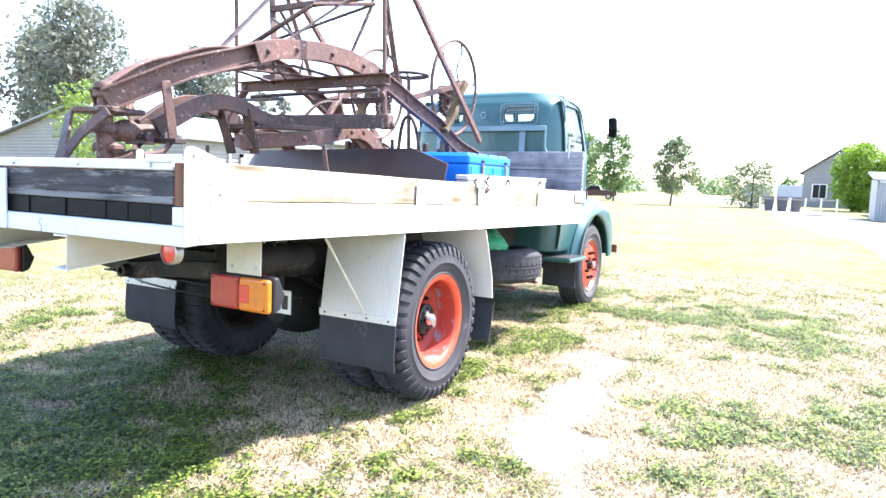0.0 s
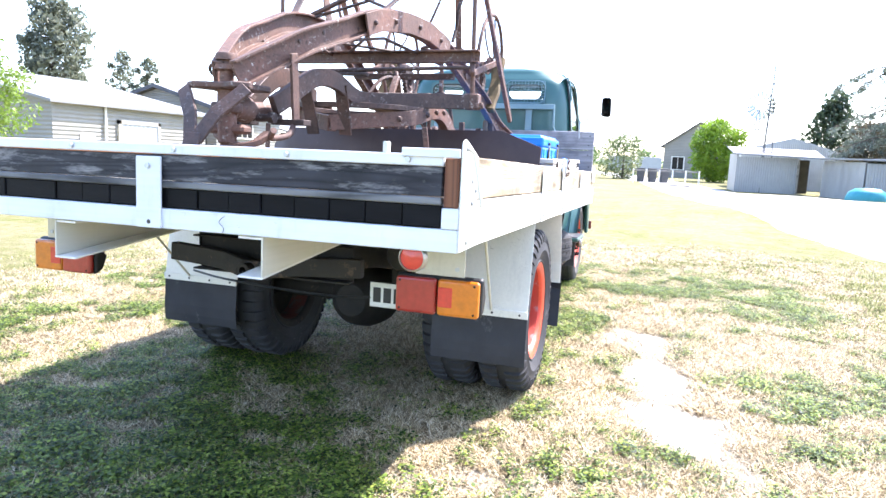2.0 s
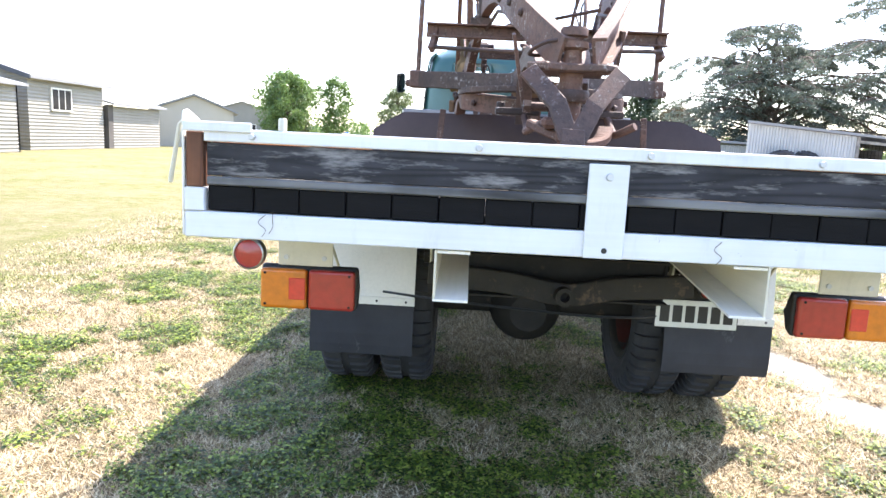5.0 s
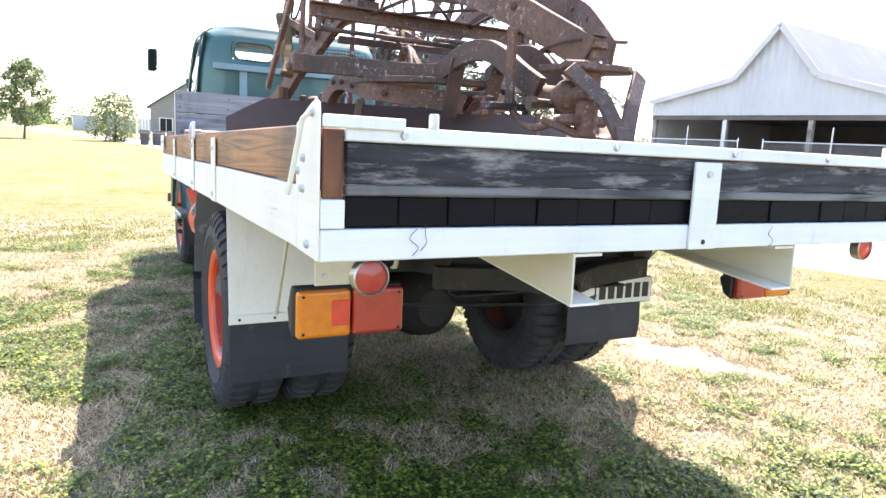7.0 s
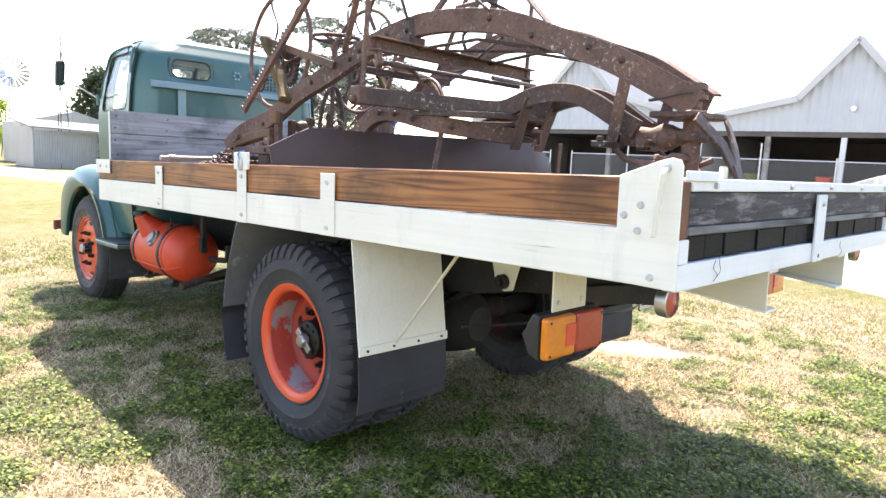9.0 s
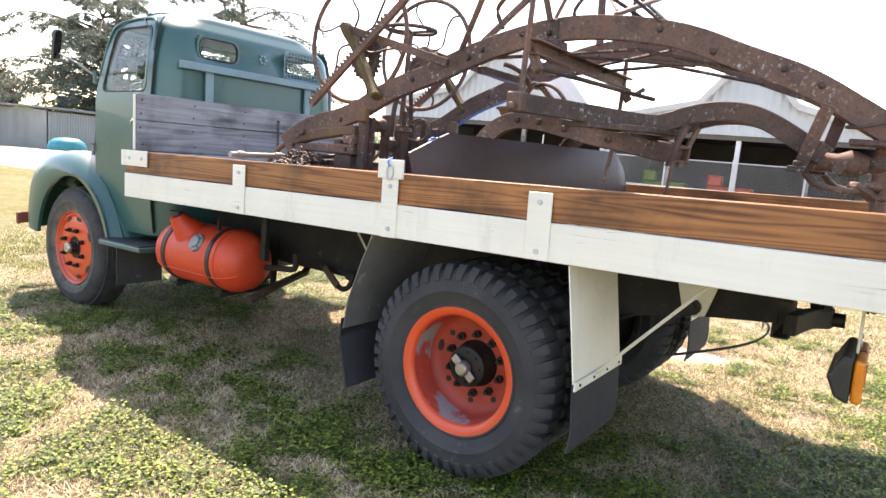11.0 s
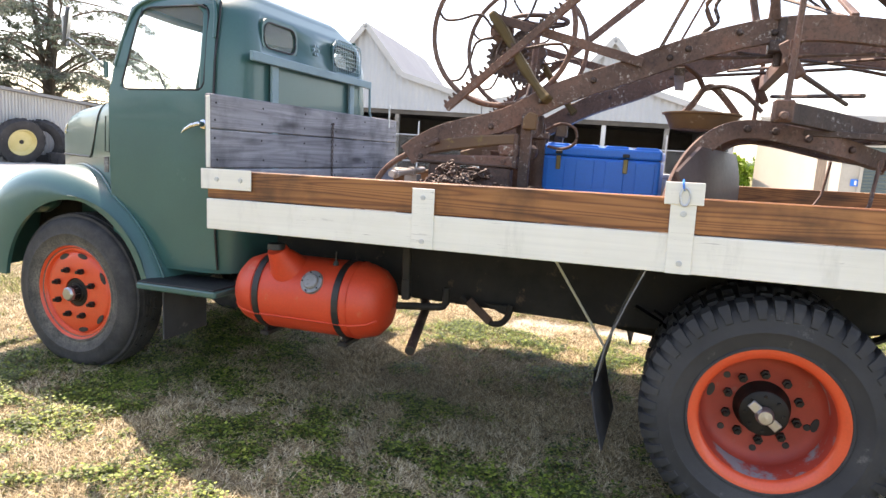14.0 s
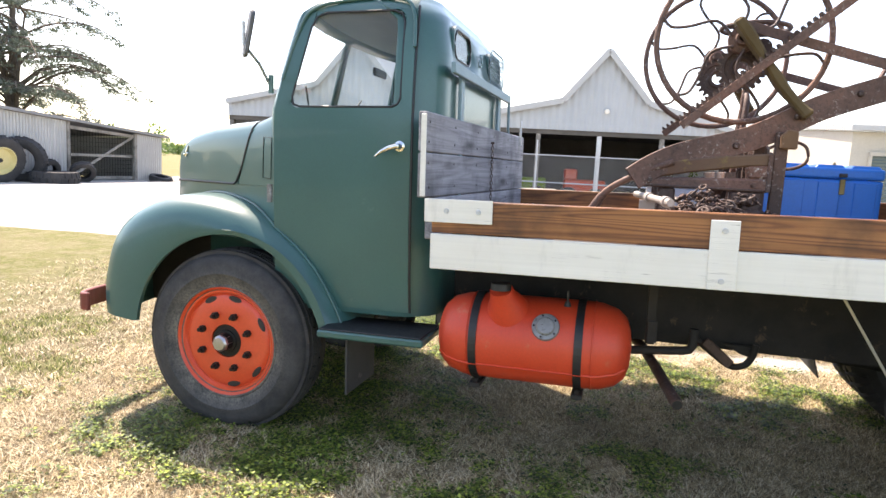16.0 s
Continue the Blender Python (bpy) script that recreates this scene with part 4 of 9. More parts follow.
# chassis, axle and springs
for s in (-1, 1):
    side = [(0.78, 0.885), (1.10, 0.855), (1.45, 0.790), (2.00, 0.720), (2.60, 0.682), (3.60, 0.700), (4.60, 0.735), (6.35, 0.80)]
    g = Geo().prism(side + [(6.35, 1.005), (0.78, 1.005)], "x", s * 0.42 - 0.004, s * 0.42 + 0.004)
    for z_of in (0, 1):
        g.bar([(s * 0.385, y, z if z_of == 0 else 1.001) for y, z in side], 0.075, 0.010)
    part("chassis_rail", g, CHASSIS, truck, "black chassis rail", bevel=0.002)
    part("runner", Geo().box(s * 0.42 - 0.05, s * 0.42 + 0.05, 0.75, 4.6, 1.008, 1.095), CHASSIS, truck, "black timber runner", bevel=0.006)
    sp = Geo()
    for k in range(5):
        ln = 0.56 - 0.09 * k
        sp.bar([(s * 0.47, REAR_Y + ln * (j / 6 - 1), up(0.60, REAR_Y) - 0.013 * k + 0.16 * (j / 6 - 1) ** 2) for j in range(13)], 0.075, 0.012)
    part("leaf_spring", sp, GREASE, truck, "stacked black leaf spring")
    part("spring_shackle", Geo().prism([(0.98, 1.098), (1.20, 1.098), (1.15, 0.90), (1.10, 0.865), (1.05, 0.875)], "x", s * 0.53 - 0.006, s * 0.53 + 0.006), CREAM, truck, "cream-painted hanger plate", bevel=0.003)
    part("shackle_pin", Geo().lathe([(1e-4, -0.04), (0.02, -0.04), (0.02, -0.02), (0.035, -0.018), (0.035, 0.02), (1e-4, 0.02)], 12, (s * 0.545, 1.10, 0.91), "x"), GREASE, truck)
part("rear_axle", Geo().tube([(-0.82, REAR_Y, up(0.495, REAR_Y)), (0.80, REAR_Y, up(0.495, REAR_Y))], 0.075, 16).lathe([(1e-4, -0.27), (0.10, -0.26), (0.17, -0.18), (0.205, -0.06), (0.21, 0.06), (0.16, 0.2), (0.09, 0.34), (1e-4, 0.36)], 24, (-0.02, REAR_Y, up(0.48, REAR_Y)), "y"), CHASSIS, truck, "black rear axle and differential", smooth=40)
part("prop_shaft", Geo().rod((-0.02, 2.2, up(0.52, 2.2)), (0, 4.6, up(0.7, 4.6)), 0.045, 12), CHASSIS, truck, smooth=40)
part("front_axle", Geo().bar([(-0.72, FRONT_Y, up(0.47, FRONT_Y)), (-0.5, FRONT_Y, up(0.42, FRONT_Y)), (0.48, FRONT_Y, up(0.42, FRONT_Y)), (0.70, FRONT_Y, up(0.47, FRONT_Y))], 0.07, 0.09), CHASSIS, truck, bevel=0.008)
for y, z in ((0.80, 0.90), (2.9, 0.92), (4.0, 0.90), (6.2, 0.9)):
    part("cross_member", Geo().channel([(-0.42, y, z), (0.42, y, z)], 0.07, 0.17, 0.008), CHASSIS, truck, bevel=0.002)
part("tow_beam", Geo().bar(spline([(-0.52, 0.72, 0.90), (-0.2, 0.68, 0.885), (0.0, 0.62, 0.865), (0.2, 0.68, 0.885), (0.5, 0.72, 0.90)], 4), 0.05, 0.085), CHASSIS, truck, "black tow beam with an eye", bevel=0.004)
part("tow_eye", Geo().lathe([(0.018, -0.03), (0.034, -0.03), (0.034, 0.03), (0.018, 0.03)], 16, (-0.01, 0.58, 0.865), "y", closed=True), GREASE, truck, smooth=40)
part("brake_cable", Geo().tube(spline([(-0.75, 1.15, 0.72), (-0.3, 0.9, 0.74), (0.3, 0.9, 0.72), (0.72, 1.1, 0.74)], 6), 0.006, 6), BLACK, truck)
part("fuel_cylinder", Geo().lathe([(1e-4, -0.22), (0.06, -0.20), (0.08, -0.15), (0.08, 0.15), (0.06, 0.2), (1e-4, 0.22)], 16, (0.62, 1.05, 0.95), "y"), CHASSIS, truck, smooth=40)
part("gearbox", Geo().lathe([(1e-4, -0.55), (0.10, -0.55), (0.14, -0.35), (0.2, -0.1), (0.24, 0.3), (0.24, 0.75), (1e-4, 0.78)], 18, (0, 5.2, up(0.72, 5.2)), "y"), CHASSIS, truck, smooth=40)

# deck: cross bearers, planks, side boards
for y in np.linspace(0.35, 4.45, 9):
    part("cross_bearer", Geo().box(WL + 0.05, WR - 0.05, y - 0.035, y + 0.035, 1.097, 1.148), CHASSIS, truck, bevel=0.003)
n_pl = 15
for i in range(n_pl):
    x0 = WL + 0.035 + (WR - WL - 0.07) * i / n_pl
    x1 = WL + 0.035 + (WR - WL - 0.07) * (i + 1) / n_pl - 0.006
    part("deck_plank", Geo().box(x0, x1, 0.05, DECK_L - 0.02, 1.15, 1.19 + 0.002 * (i % 3)), DECK_WOOD, truck, bevel=0.003)

STRAPS = ((1.518, 1.623), (3.362, 3.467))


def deck_side(s):
    x_out = WL if s < 0 else WR
    wood = PLANK if s < 0 else PLANK_LIT
    lo, hi = sorted((x_out, x_out - s * 0.03))
    part("white_side_board", Geo().box(lo, hi, 0.0, DECK_L, 1.105, 1.258), WHITE, truck, "white-painted steel deck edge", bevel=0.003)
    cuts = (0.168, 2.334, DECK_L)
    for a, b in zip(cuts[:-1], cuts[1:]):
        lo, hi = sorted((x_out - s * 0.006, x_out - s * 0.046))
        board = part("side_plank", Geo().box(lo, hi, a + 0.002, b - 0.002, 1.263, 1.402), wood, truck, "oiled brown timber side board" if s < 0 else "timber side board, sunlit tone outside and brown within", bevel=0.004)
        # Outer face keeps the sunlit tone, the inner face takes the shaded brown.
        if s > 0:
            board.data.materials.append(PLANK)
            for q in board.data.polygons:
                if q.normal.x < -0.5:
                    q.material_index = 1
    x1 = x_out + s * 0.007
    lo, hi = sorted((x_out + s * 0.001, x1))
    for a, b in STRAPS:
        st = part("side_strap", Geo().box(lo, hi, a, b, 1.106, 1.375), WHITE, truck, "white steel strap", bevel=0.002)
        for z in (1.335, 1.14):
            part("bolt", Geo().lathe([(1e-4, -0.004), (0.010, -0.004), (0.012, 0.004), (1e-4, 0.004)], 10, (x1 + s * 0.003, (a + b) / 2, z), "x"), GALV, st)
    hook = part("side_strap", Geo().box(lo, hi, 2.287, 2.382, 1.104, 1.40).box(min(lo, hi) - 0.004, max(lo, hi) + 0.004, 2.262, 2.407, 1.375, 1.462), WHITE, truck, "white steel strap with a rope hook plate", bevel=0.002)
    part("shackle", Geo().tube([(x1 + s * 0.008, 2.332 + 0.018 * math.cos(t), 1.405 + 0.034 * math.sin(t)) for t in np.linspace(0, 2 * math.pi, 17)], 0.005, 6), GALV, hook)
    part("wire", Geo().tube(spline([(x1 + s * 0.006, 2.337, 1.43), (x1 + s * 0.012, 2.342, 1.455), (x1 - s * 0.02, 2.342, 1.47)], 4), 0.004, 6), BLUE, hook, "scrap of blue rope")
    for y, z in ((2.332, 1.34), (2.332, 1.145)):
        part("bolt", Geo().lathe([(1e-4, -0.004), (0.010, -0.004), (0.012, 0.004), (1e-4, 0.004)], 10, (x1 + s * 0.003, y, z), "x"), GALV, hook)
    fp = part("front_plate", Geo().box(lo, hi, DECK_L - 0.27, DECK_L + 0.028, 1.308, 1.408), WHITE, truck, "white steel end plate", bevel=0.002)
    for y in (4.378, 4.518):
        part("bolt", Geo().lathe([(1e-4, -0.004), (0.010, -0.004), (0.012, 0.004), (1e-4, 0.004)], 10, (x1 + s * 0.003, y, 1.358), "x"), GALV, fp)
    poly = [(-0.012, 1.103), (0.17, 1.108), (0.17, 1.404), (0.05, 1.445), (0.02, 1.452), (-0.005, 1.446), (-0.012, 1.43)]
    cp = part("corner_plate", Geo().prism(poly, "x", lo, max(lo, hi) + 0.0), WHITE, truck, "white steel corner plate with bolts", bevel=0.002)
    for y, z in ((0.10, 1.325), (0.148, 1.295), (0.06, 1.132), (0.03, 1.425), (0.105, 1.255)):
        part("bolt", Geo().lathe([(1e-4, -0.005), (0.008, -0.005), (0.011, 0.004), (1e-4, 0.004)], 10, (x1 + s * 0.004, y, z), "x"), GALV, cp)


deck_side(-1)
deck_side(1)

# tailgate
tail = part("tailgate_frame", Geo().box(WL, WR, -0.012, 0.03, 1.10, 1.172).box(WL + 0.055, WR - 0.055, -0.014, 0.035, 1.366, 1.402), WHITE_CHIPPED, truck, "chipped white steel tailgate frame", bevel=0.003)
for s, x0, x1 in ((-1, WL, WL + 0.055), (1, WR - 0.055, WR)):
    part("frame_end", Geo().box(x0, x1, -0.0135, 0.028, 1.174, 1.238), WHITE_CHIPPED, tail, bevel=0.002)
    part("end_post", Geo().box(x0 + 0.004, x1 - 0.004, -0.010, 0.05, 1.240, 1.392), END_GRAIN, tail, "reddish timber end post", bevel=0.003)
    lat = Geo().box(*sorted((x0 if s < 0 else x1, (x0 + 0.19) if s < 0 else (x1 - 0.19))), -0.024, -0.0145, 1.392, 1.420)
    part("latch_bar", lat, WHITE_CHIPPED, tail, bevel=0.003)
    part("latch_peg", Geo().lathe([(1e-4, 0), (0.012, 0), (0.012, 0.03), (0.009, 0.034), (1e-4, 0.034)], 12, (s * 0.90, 0.0, 1.403), "z"), CREAM, tail, smooth=40)
part("tail_plank", Geo().box(WL + 0.06, WR - 0.06, -0.004, 0.028, 1.272, 1.364), BLACK_BOARD, tail, "scraped black-stained tailgate plank", bevel=0.003)
part("tail_ledge", Geo().box(WL + 0.06, WR - 0.06, -0.008, 0.03, 1.246, 1.270), timber("grey_ledge", (0.06, 0.06, 0.065), (0.14, 0.14, 0.14), (0.26, 0.26, 0.26), 0, 0.8, False), tail, "worn grey timber ledge", bevel=0.004)
nb = 17
for i in range(nb):
    a = WL + 0.06 + (WR - WL - 0.12) * i / nb
    b = WL + 0.06 + (WR - WL - 0.12) * (i + 1) / nb
    e = 0.003 * math.sin(i * 2.7)
    part("deck_board_end", Geo().box(a + 0.001, b - 0.001, 0.002 + e, 0.06, 1.176, 1.2450 + 0.2 * e), TAR_BLOCK, tail, bevel=0.003)
ts = part("tail_strap", Geo().box(-0.062, 0.046, -0.022, -0.0125, 1.10, 1.356), WHITE_CHIPPED, tail, "white steel centre strap", bevel=0.002)
part("bolt", Geo().lathe([(1e-4, -0.005), (0.009, -0.005), (0.011, 0.004), (1e-4, 0.004)], 10, (-0.006, -0.026, 1.322), "y"), GALV, ts)
part("bolt_hole", Geo().lathe([(1e-4, -0.001), (0.008, -0.001), (0.008, 0.003), (1e-4, 0.003)], 12, (-0.006, -0.0225, 1.122), "y"), BLACK, ts)
for x in (-0.98, -0.36, 0.10, 0.55, 0.98):
    part("bolt", Geo().lathe([(1e-4, -0.005), (0.008, -0.005), (0.010, 0.004), (1e-4, 0.004)], 10, (x, -0.018, 1.383), "y"), GALV, tail)
for x in (-1.04, -0.95, 0.93, 1.03):
    part("bolt_hole", Geo().lathe([(1e-4, -0.001), (0.005, -0.001), (0.005, 0.003), (1e-4, 0.003)], 8, (x, -0.0045, 1.318), "y"), BLACK, tail)

for s, x0 in ((-1, WL), (1, WR)):
    part("latch_handle", Geo().bar([(x0 + s * 0.012, 0.03, 1.425), (x0 + s * 0.030, 0.03, 1.410), (x0 + s * 0.060, 0.032, 1.245)], 0.010, 0.016, up=(0, 1, 0)), CREAM, tail, "hanging steel latch handle", bevel=0.003)

# rear brackets, lamps, reflectors and number plate
for s in (-1, 1):
    w = s * 0.462 - 0.006
    poly = [(-0.004, 1.098), (0.72, 1.098), (0.72, 1.04), (-0.004, 0.958)]
    lo, hi = sorted((w, w - s * 0.007))
    br = part("deck_bracket", Geo().prism(poly, "x", lo, hi), CREAM, truck, "cream-painted tapered steel bracket", bevel=0.002)
    lo, hi = sorted((w, w - s * 0.10))
    part("flange", Geo().prism([(-0.004, 0.958), (0.72, 1.04), (0.72, 1.034), (-0.004, 0.951)], "x", lo, hi), WHITE, br)
    part("flange", Geo().box(*sorted((w - s * 0.008, w - s * 0.10)), 0.0, 0.72, 1.088, 1.096), WHITE, br)
    lx = (-1.10, -0.765) if s < 0 else (0.773, 1.113)
    ly = 0.47
    zb, zt = up(0.782, ly), up(0.925, ly)
    lamp = part("tail_lamp", Geo().prism([(ly + 0.002, zb - 0.006), (ly + 0.002, zt + 0.006), (ly + 0.030, zt + 0.012), (ly + 0.052, zt - 0.030), (ly + 0.060, zt - 0.050), (ly + 0.074, zb + 0.080), (ly + 0.060, zb + 0.050), (ly + 0.045, zb + 0.012)], "x", lx[0] - 0.006, lx[1] + 0.006), BLACK, truck, "combined tail lamp in a black housing", bevel=0.01, segments=2)
    split = lx[0] + (0.50 if s < 0 else 0.50) * (lx[1] - lx[0])
    out_, in_ = ((lx[0], split - 0.003), (split + 0.003, lx[1])) if s < 0 else ((split + 0.003, lx[1]), (lx[0], split - 0.003))
    part("amber_lens", Geo().box(out_[0], out_[1], ly - 0.032, ly, zb, zt), LENS_AMBER, lamp, "amber lens", bevel=0.012, segments=3)
    part("red_lens", Geo().box(in_[0], in_[1], ly - 0.032, ly, zb, zt), LENS_RED, lamp, "dull red lens", bevel=0.012, segments=3)
    rx = (out_[1] - 0.062, out_[1] - 0.004) if s < 0 else (out_[0] + 0.004, out_[0] + 0.062)
    part("reflector_window", Geo().box(rx[0], rx[1], ly - 0.0345, ly - 0.028, zb + 0.035, zt - 0.03), LENS_BRIGHT, lamp, "bright red square in the amber lens", bevel=0.002)
    for x in (lx[0] + 0.018, lx[1] - 0.018):
        for z in (zb + 0.016, zt - 0.016):
            part("screw", Geo().disc((x, ly - 0.034, z), 0.005, 0.003, "y", 8), GREASE, lamp)
    hx = (-1.043, -0.848) if s < 0 else (0.845, 1.047)
    hang = part("lamp_plate", Geo().box(hx[0], hx[1], ly - 0.006, ly + 0.001, up(0.935, ly), 1.10), CREAM, truck, "cream-painted lamp hanger plate", bevel=0.002)
    for x in (hx[0] + 0.03, hx[1] - 0.03):
        part("bolt", Geo().disc((x, ly - 0.012, up(0.965, ly)), 0.009, 0.007, "y", 8), GALV, hang)
    rxc, rzc = (-1.017, 1.045) if s < 0 else (0.973, 1.064)
    ref = part("round_reflector", Geo().lathe([(1e-4, 0.02), (0.046, 0.02), (0.048, 0.0), (0.046, -0.012), (0.042, -0.014), (0.041, -0.006)], 28, (rxc, 0.08, rzc), "y"), STEEL, truck, "round red reflector in a metal ring", smooth=40)
    part("red_lens", Geo().lathe([(1e-4, -0.014), (0.02, -0.0125), (0.0405, -0.007), (0.0405, 0.0)], 28, (rxc, 0.08, rzc), "y"), LENS_BRIGHT if s > 0 else LENS_RED, ref, smooth=40)
    part("reflector_hanger", Geo().box(rxc - 0.012, rxc + 0.012, 0.094, 0.10, rzc, 1.10), CHASSIS, ref)

py = 0.95
plate = part("number_plate", Geo().box(0.437, 0.788, py - 0.004, py, up(0.655, py), up(0.782, py)), BLACK, truck, "pressed white number plate with a dark border", bevel=0.004)
part("plate_face", Geo().box(0.441, 0.784, py - 0.0065, py - 0.0042, up(0.659, py), up(0.778, py)), surface("plate_white", (0.68, 0.68, 0.64), (0.74, 0.74, 0.70), rough=0.4, scale=8, relief=0.05), plate, bevel=0.002)
for i in range(6):
    x = 0.458 + i * 0.0535
    part("plate_bar", Geo().box(x, x + 0.040, py - 0.0085, py - 0.0066, up(0.682, py), up(0.755, py)), BLACK, plate, bevel=0.001)
part("plate_bracket", Geo().box(0.55, 0.72, py + 0.001, py + 0.01, up(0.66, py), up(0.85, py)).box(0.60, 0.66, py + 0.001, py + 0.01, up(0.85, py), 1.10), CHASSIS, truck)
sl = part("plate_lamp", Geo().lathe([(1e-4, 0.05), (0.034, 0.05), (0.038, 0.03), (0.038, 0.0), (0.034, -0.004)], 20, (0.638, py - 0.05, up(0.833, py)), "y"), BLACK, truck, "small round stop lamp", smooth=40)
part("red_lens", Geo().lathe([(1e-4, -0.012), (0.02, -0.009), (0.034, -0.002), (0.034, 0.01)], 20, (0.638, py - 0.05, up(0.833, py)), "y"), LENS_RED, sl, smooth=40)
part("lamp_wire", Geo().tube(spline([(0.60, 0.95, up(0.86, 0.95)), (0.55, 0.9, up(0.93, 0.9)), (0.58, 0.8, 1.06), (0.66, 0.9, 1.09)], 5), 0.004, 6), BLACK, truck)

# mudguards of the rear wheels
for s in (-1, 1):
    xa, xb = sorted((s * 1.142 + 0.0, s * 0.622))
    back = [(1.436, 1.098), (1.400, up(0.80, 1.4)), (1.374, up(0.60, 1.4)), (1.380, up(0.60, 1.4)), (1.406, up(0.80, 1.4)), (1.442, 1.098)]
    gd = part("rear_mudguard", Geo().prism(back, "x", xa, xb), WHITE, truck, "white sheet-metal mudguard", bevel=0.001)
    part("strip", Geo().box(xa - 0.003, xb + 0.003, 1.364, 1.373, up(0.572, 1.4), up(0.612, 1.4)), WHITE, gd, bevel=0.002)
    for k in range(4):
        part("rivet", Geo().disc((xa + 0.04 + (xb - xa - 0.08) * k / 3, 1.359, up(0.592, 1.4)), 0.006, 0.006, "y", 8), GREASE, gd)
    rows = []
    for z, y in ((0.60, 1.374), (0.50, 1.370), (0.42, 1.364), (0.36, 1.367), (0.312, 1.377)):
        rows.append([(xa, y, up(z, y)), (xb, y, up(z, y)), (xb, y + 0.008, up(z, y)), (xa, y + 0.008, up(z, y))])
    part("mudflap", Geo().rings(rows), FLAP, gd, "scuffed black rubber mudflap")
    fr = [(2.455, 1.098), (2.515, up(0.90, 2.5)), (2.59, up(0.70, 2.6)), (2.615, up(0.55, 2.6))]
    # Left guard takes the grey of its shade, the sunny right one stays white.
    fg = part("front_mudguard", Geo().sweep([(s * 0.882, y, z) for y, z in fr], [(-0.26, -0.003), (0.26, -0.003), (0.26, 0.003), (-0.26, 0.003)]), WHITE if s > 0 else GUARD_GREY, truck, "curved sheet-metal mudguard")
    part("mudflap", Geo().sweep([(s * 0.882, y, z) for y, z in ((2.621, up(0.60, 2.6)), (2.628, up(0.5, 2.6)), (2.605, up(0.38, 2.6)), (2.570, up(0.25, 2.6)))], [(-0.265, -0.004), (0.265, -0.004), (0.265, 0.004), (-0.265, 0.004)]), FLAP, fg, "black rubber flap")
    part("guard_stay", Geo().rod((s * 1.0, 0.93, 1.10), (s * 0.95, 1.357, up(0.61, 1.4)), 0.007, 8), CREAM, truck, "thin cream steel stay")
    part("guard_stay", Geo().rod((s * 0.777, 2.887, up(0.995, 2.9)), (s * 0.724, 2.622, up(0.58, 2.6)), 0.006, 8), CREAM, truck, "thin cream steel stay")

# fuel tank with straps on the near side, spare wheel on the other
ty = 4.175
tc = (-0.785, ty, up(0.643, ty))
prof = [(1e-4, -0.455), (0.085, -0.448), (0.140, -0.428), (0.178, -0.388), (0.200, -0.32), (0.205, -0.25), (0.205, 0.25), (0.200, 0.32), (0.178, 0.388), (0.140, 0.428), (0.085, 0.448), (1e-4, 0.455)]
tank = part("fuel_tank", Geo().lathe(prof, 40, tc, "y"), TANK_RED, truck, "faded orange-red cylindrical fuel tank", smooth=50)
th = 0.50
seam = [(tc[0] - 0.2065 * math.cos(th), ty - 0.30 + 0.05 * k, tc[2] - 0.2065 * math.sin(th)) for k in range(13)]
ends = [(0.325, 0.200), (0.388, 0.179), (0.428, 0.142)]
seam = [(tc[0] - r * math.cos(th), ty - e, tc[2] - r * math.sin(th)) for e, r in ends[::-1]] + seam + [(tc[0] - r * math.cos(th), ty + e, tc[2] - r * math.sin(th)) for e, r in ends]
part("seam", Geo().tube(seam, 0.0055, 6), TANK_RED, tank, "welded seam", smooth=60)
for e in (-0.285, 0.285):
    part("seam", Geo().tube([(tc[0] + 0.2055 * math.cos(t), ty + e, tc[2] + 0.2055 * math.sin(t)) for t in np.linspace(0, 2 * math.pi, 41)], 0.003, 5, up=(0, 1, 0)), TANK_RED, tank, smooth=60)
part("filler_neck", Geo().tube([(tc[0] - 0.10, 4.285, tc[2] + 0.145), (tc[0] - 0.135, 4.292, tc[2] + 0.188), (tc[0] - 0.165, 4.300, tc[2] + 0.226), (tc[0] - 0.185, 4.305, tc[2] + 0.262)], 0.105, 24, [1.0, 0.80, 0.58, 0.50]), TANK_RED, tank, smooth=50)
part("filler_cap", Geo().lathe([(1e-4, 0.03), (0.045, 0.03), (0.048, 0.0), (1e-4, 0.0)], 18, (tc[0] - 0.188, 4.306, tc[2] + 0.261), "z"), BLACK, tank, smooth=40)
sender = pose(tc[0] - 0.176, 4.098, tc[2] + 0.105, 0, 30, 0)
cap = child("sender_cap", mesh_of("sender_cap", Geo().lathe([(1e-4, -0.026), (0.036, -0.026), (0.041, -0.022), (0.043, -0.012), (0.060, -0.010), (0.063, -0.004), (0.063, 0.012), (1e-4, 0.012)], 24), CAP_GREY, smooth=35), tank, sender, "grey metal sender cap with screws")
for k in range(5):
    child("screw", mesh_of("screw", Geo().disc((-0.0145, 0.052 * math.cos(k * 1.257), 0.052 * math.sin(k * 1.257)), 0.005, 0.006, "x", 8), GREASE), tank, sender)
part("breather", Geo().lathe([(1e-4, 0), (0.018, 0), (0.012, 0.02), (0.005, 0.025), (0.005, 0.07), (1e-4, 0.07)], 10, (tc[0] - 0.075, 4.015, tc[2] + 0.188), "z"), BLACK, tank)
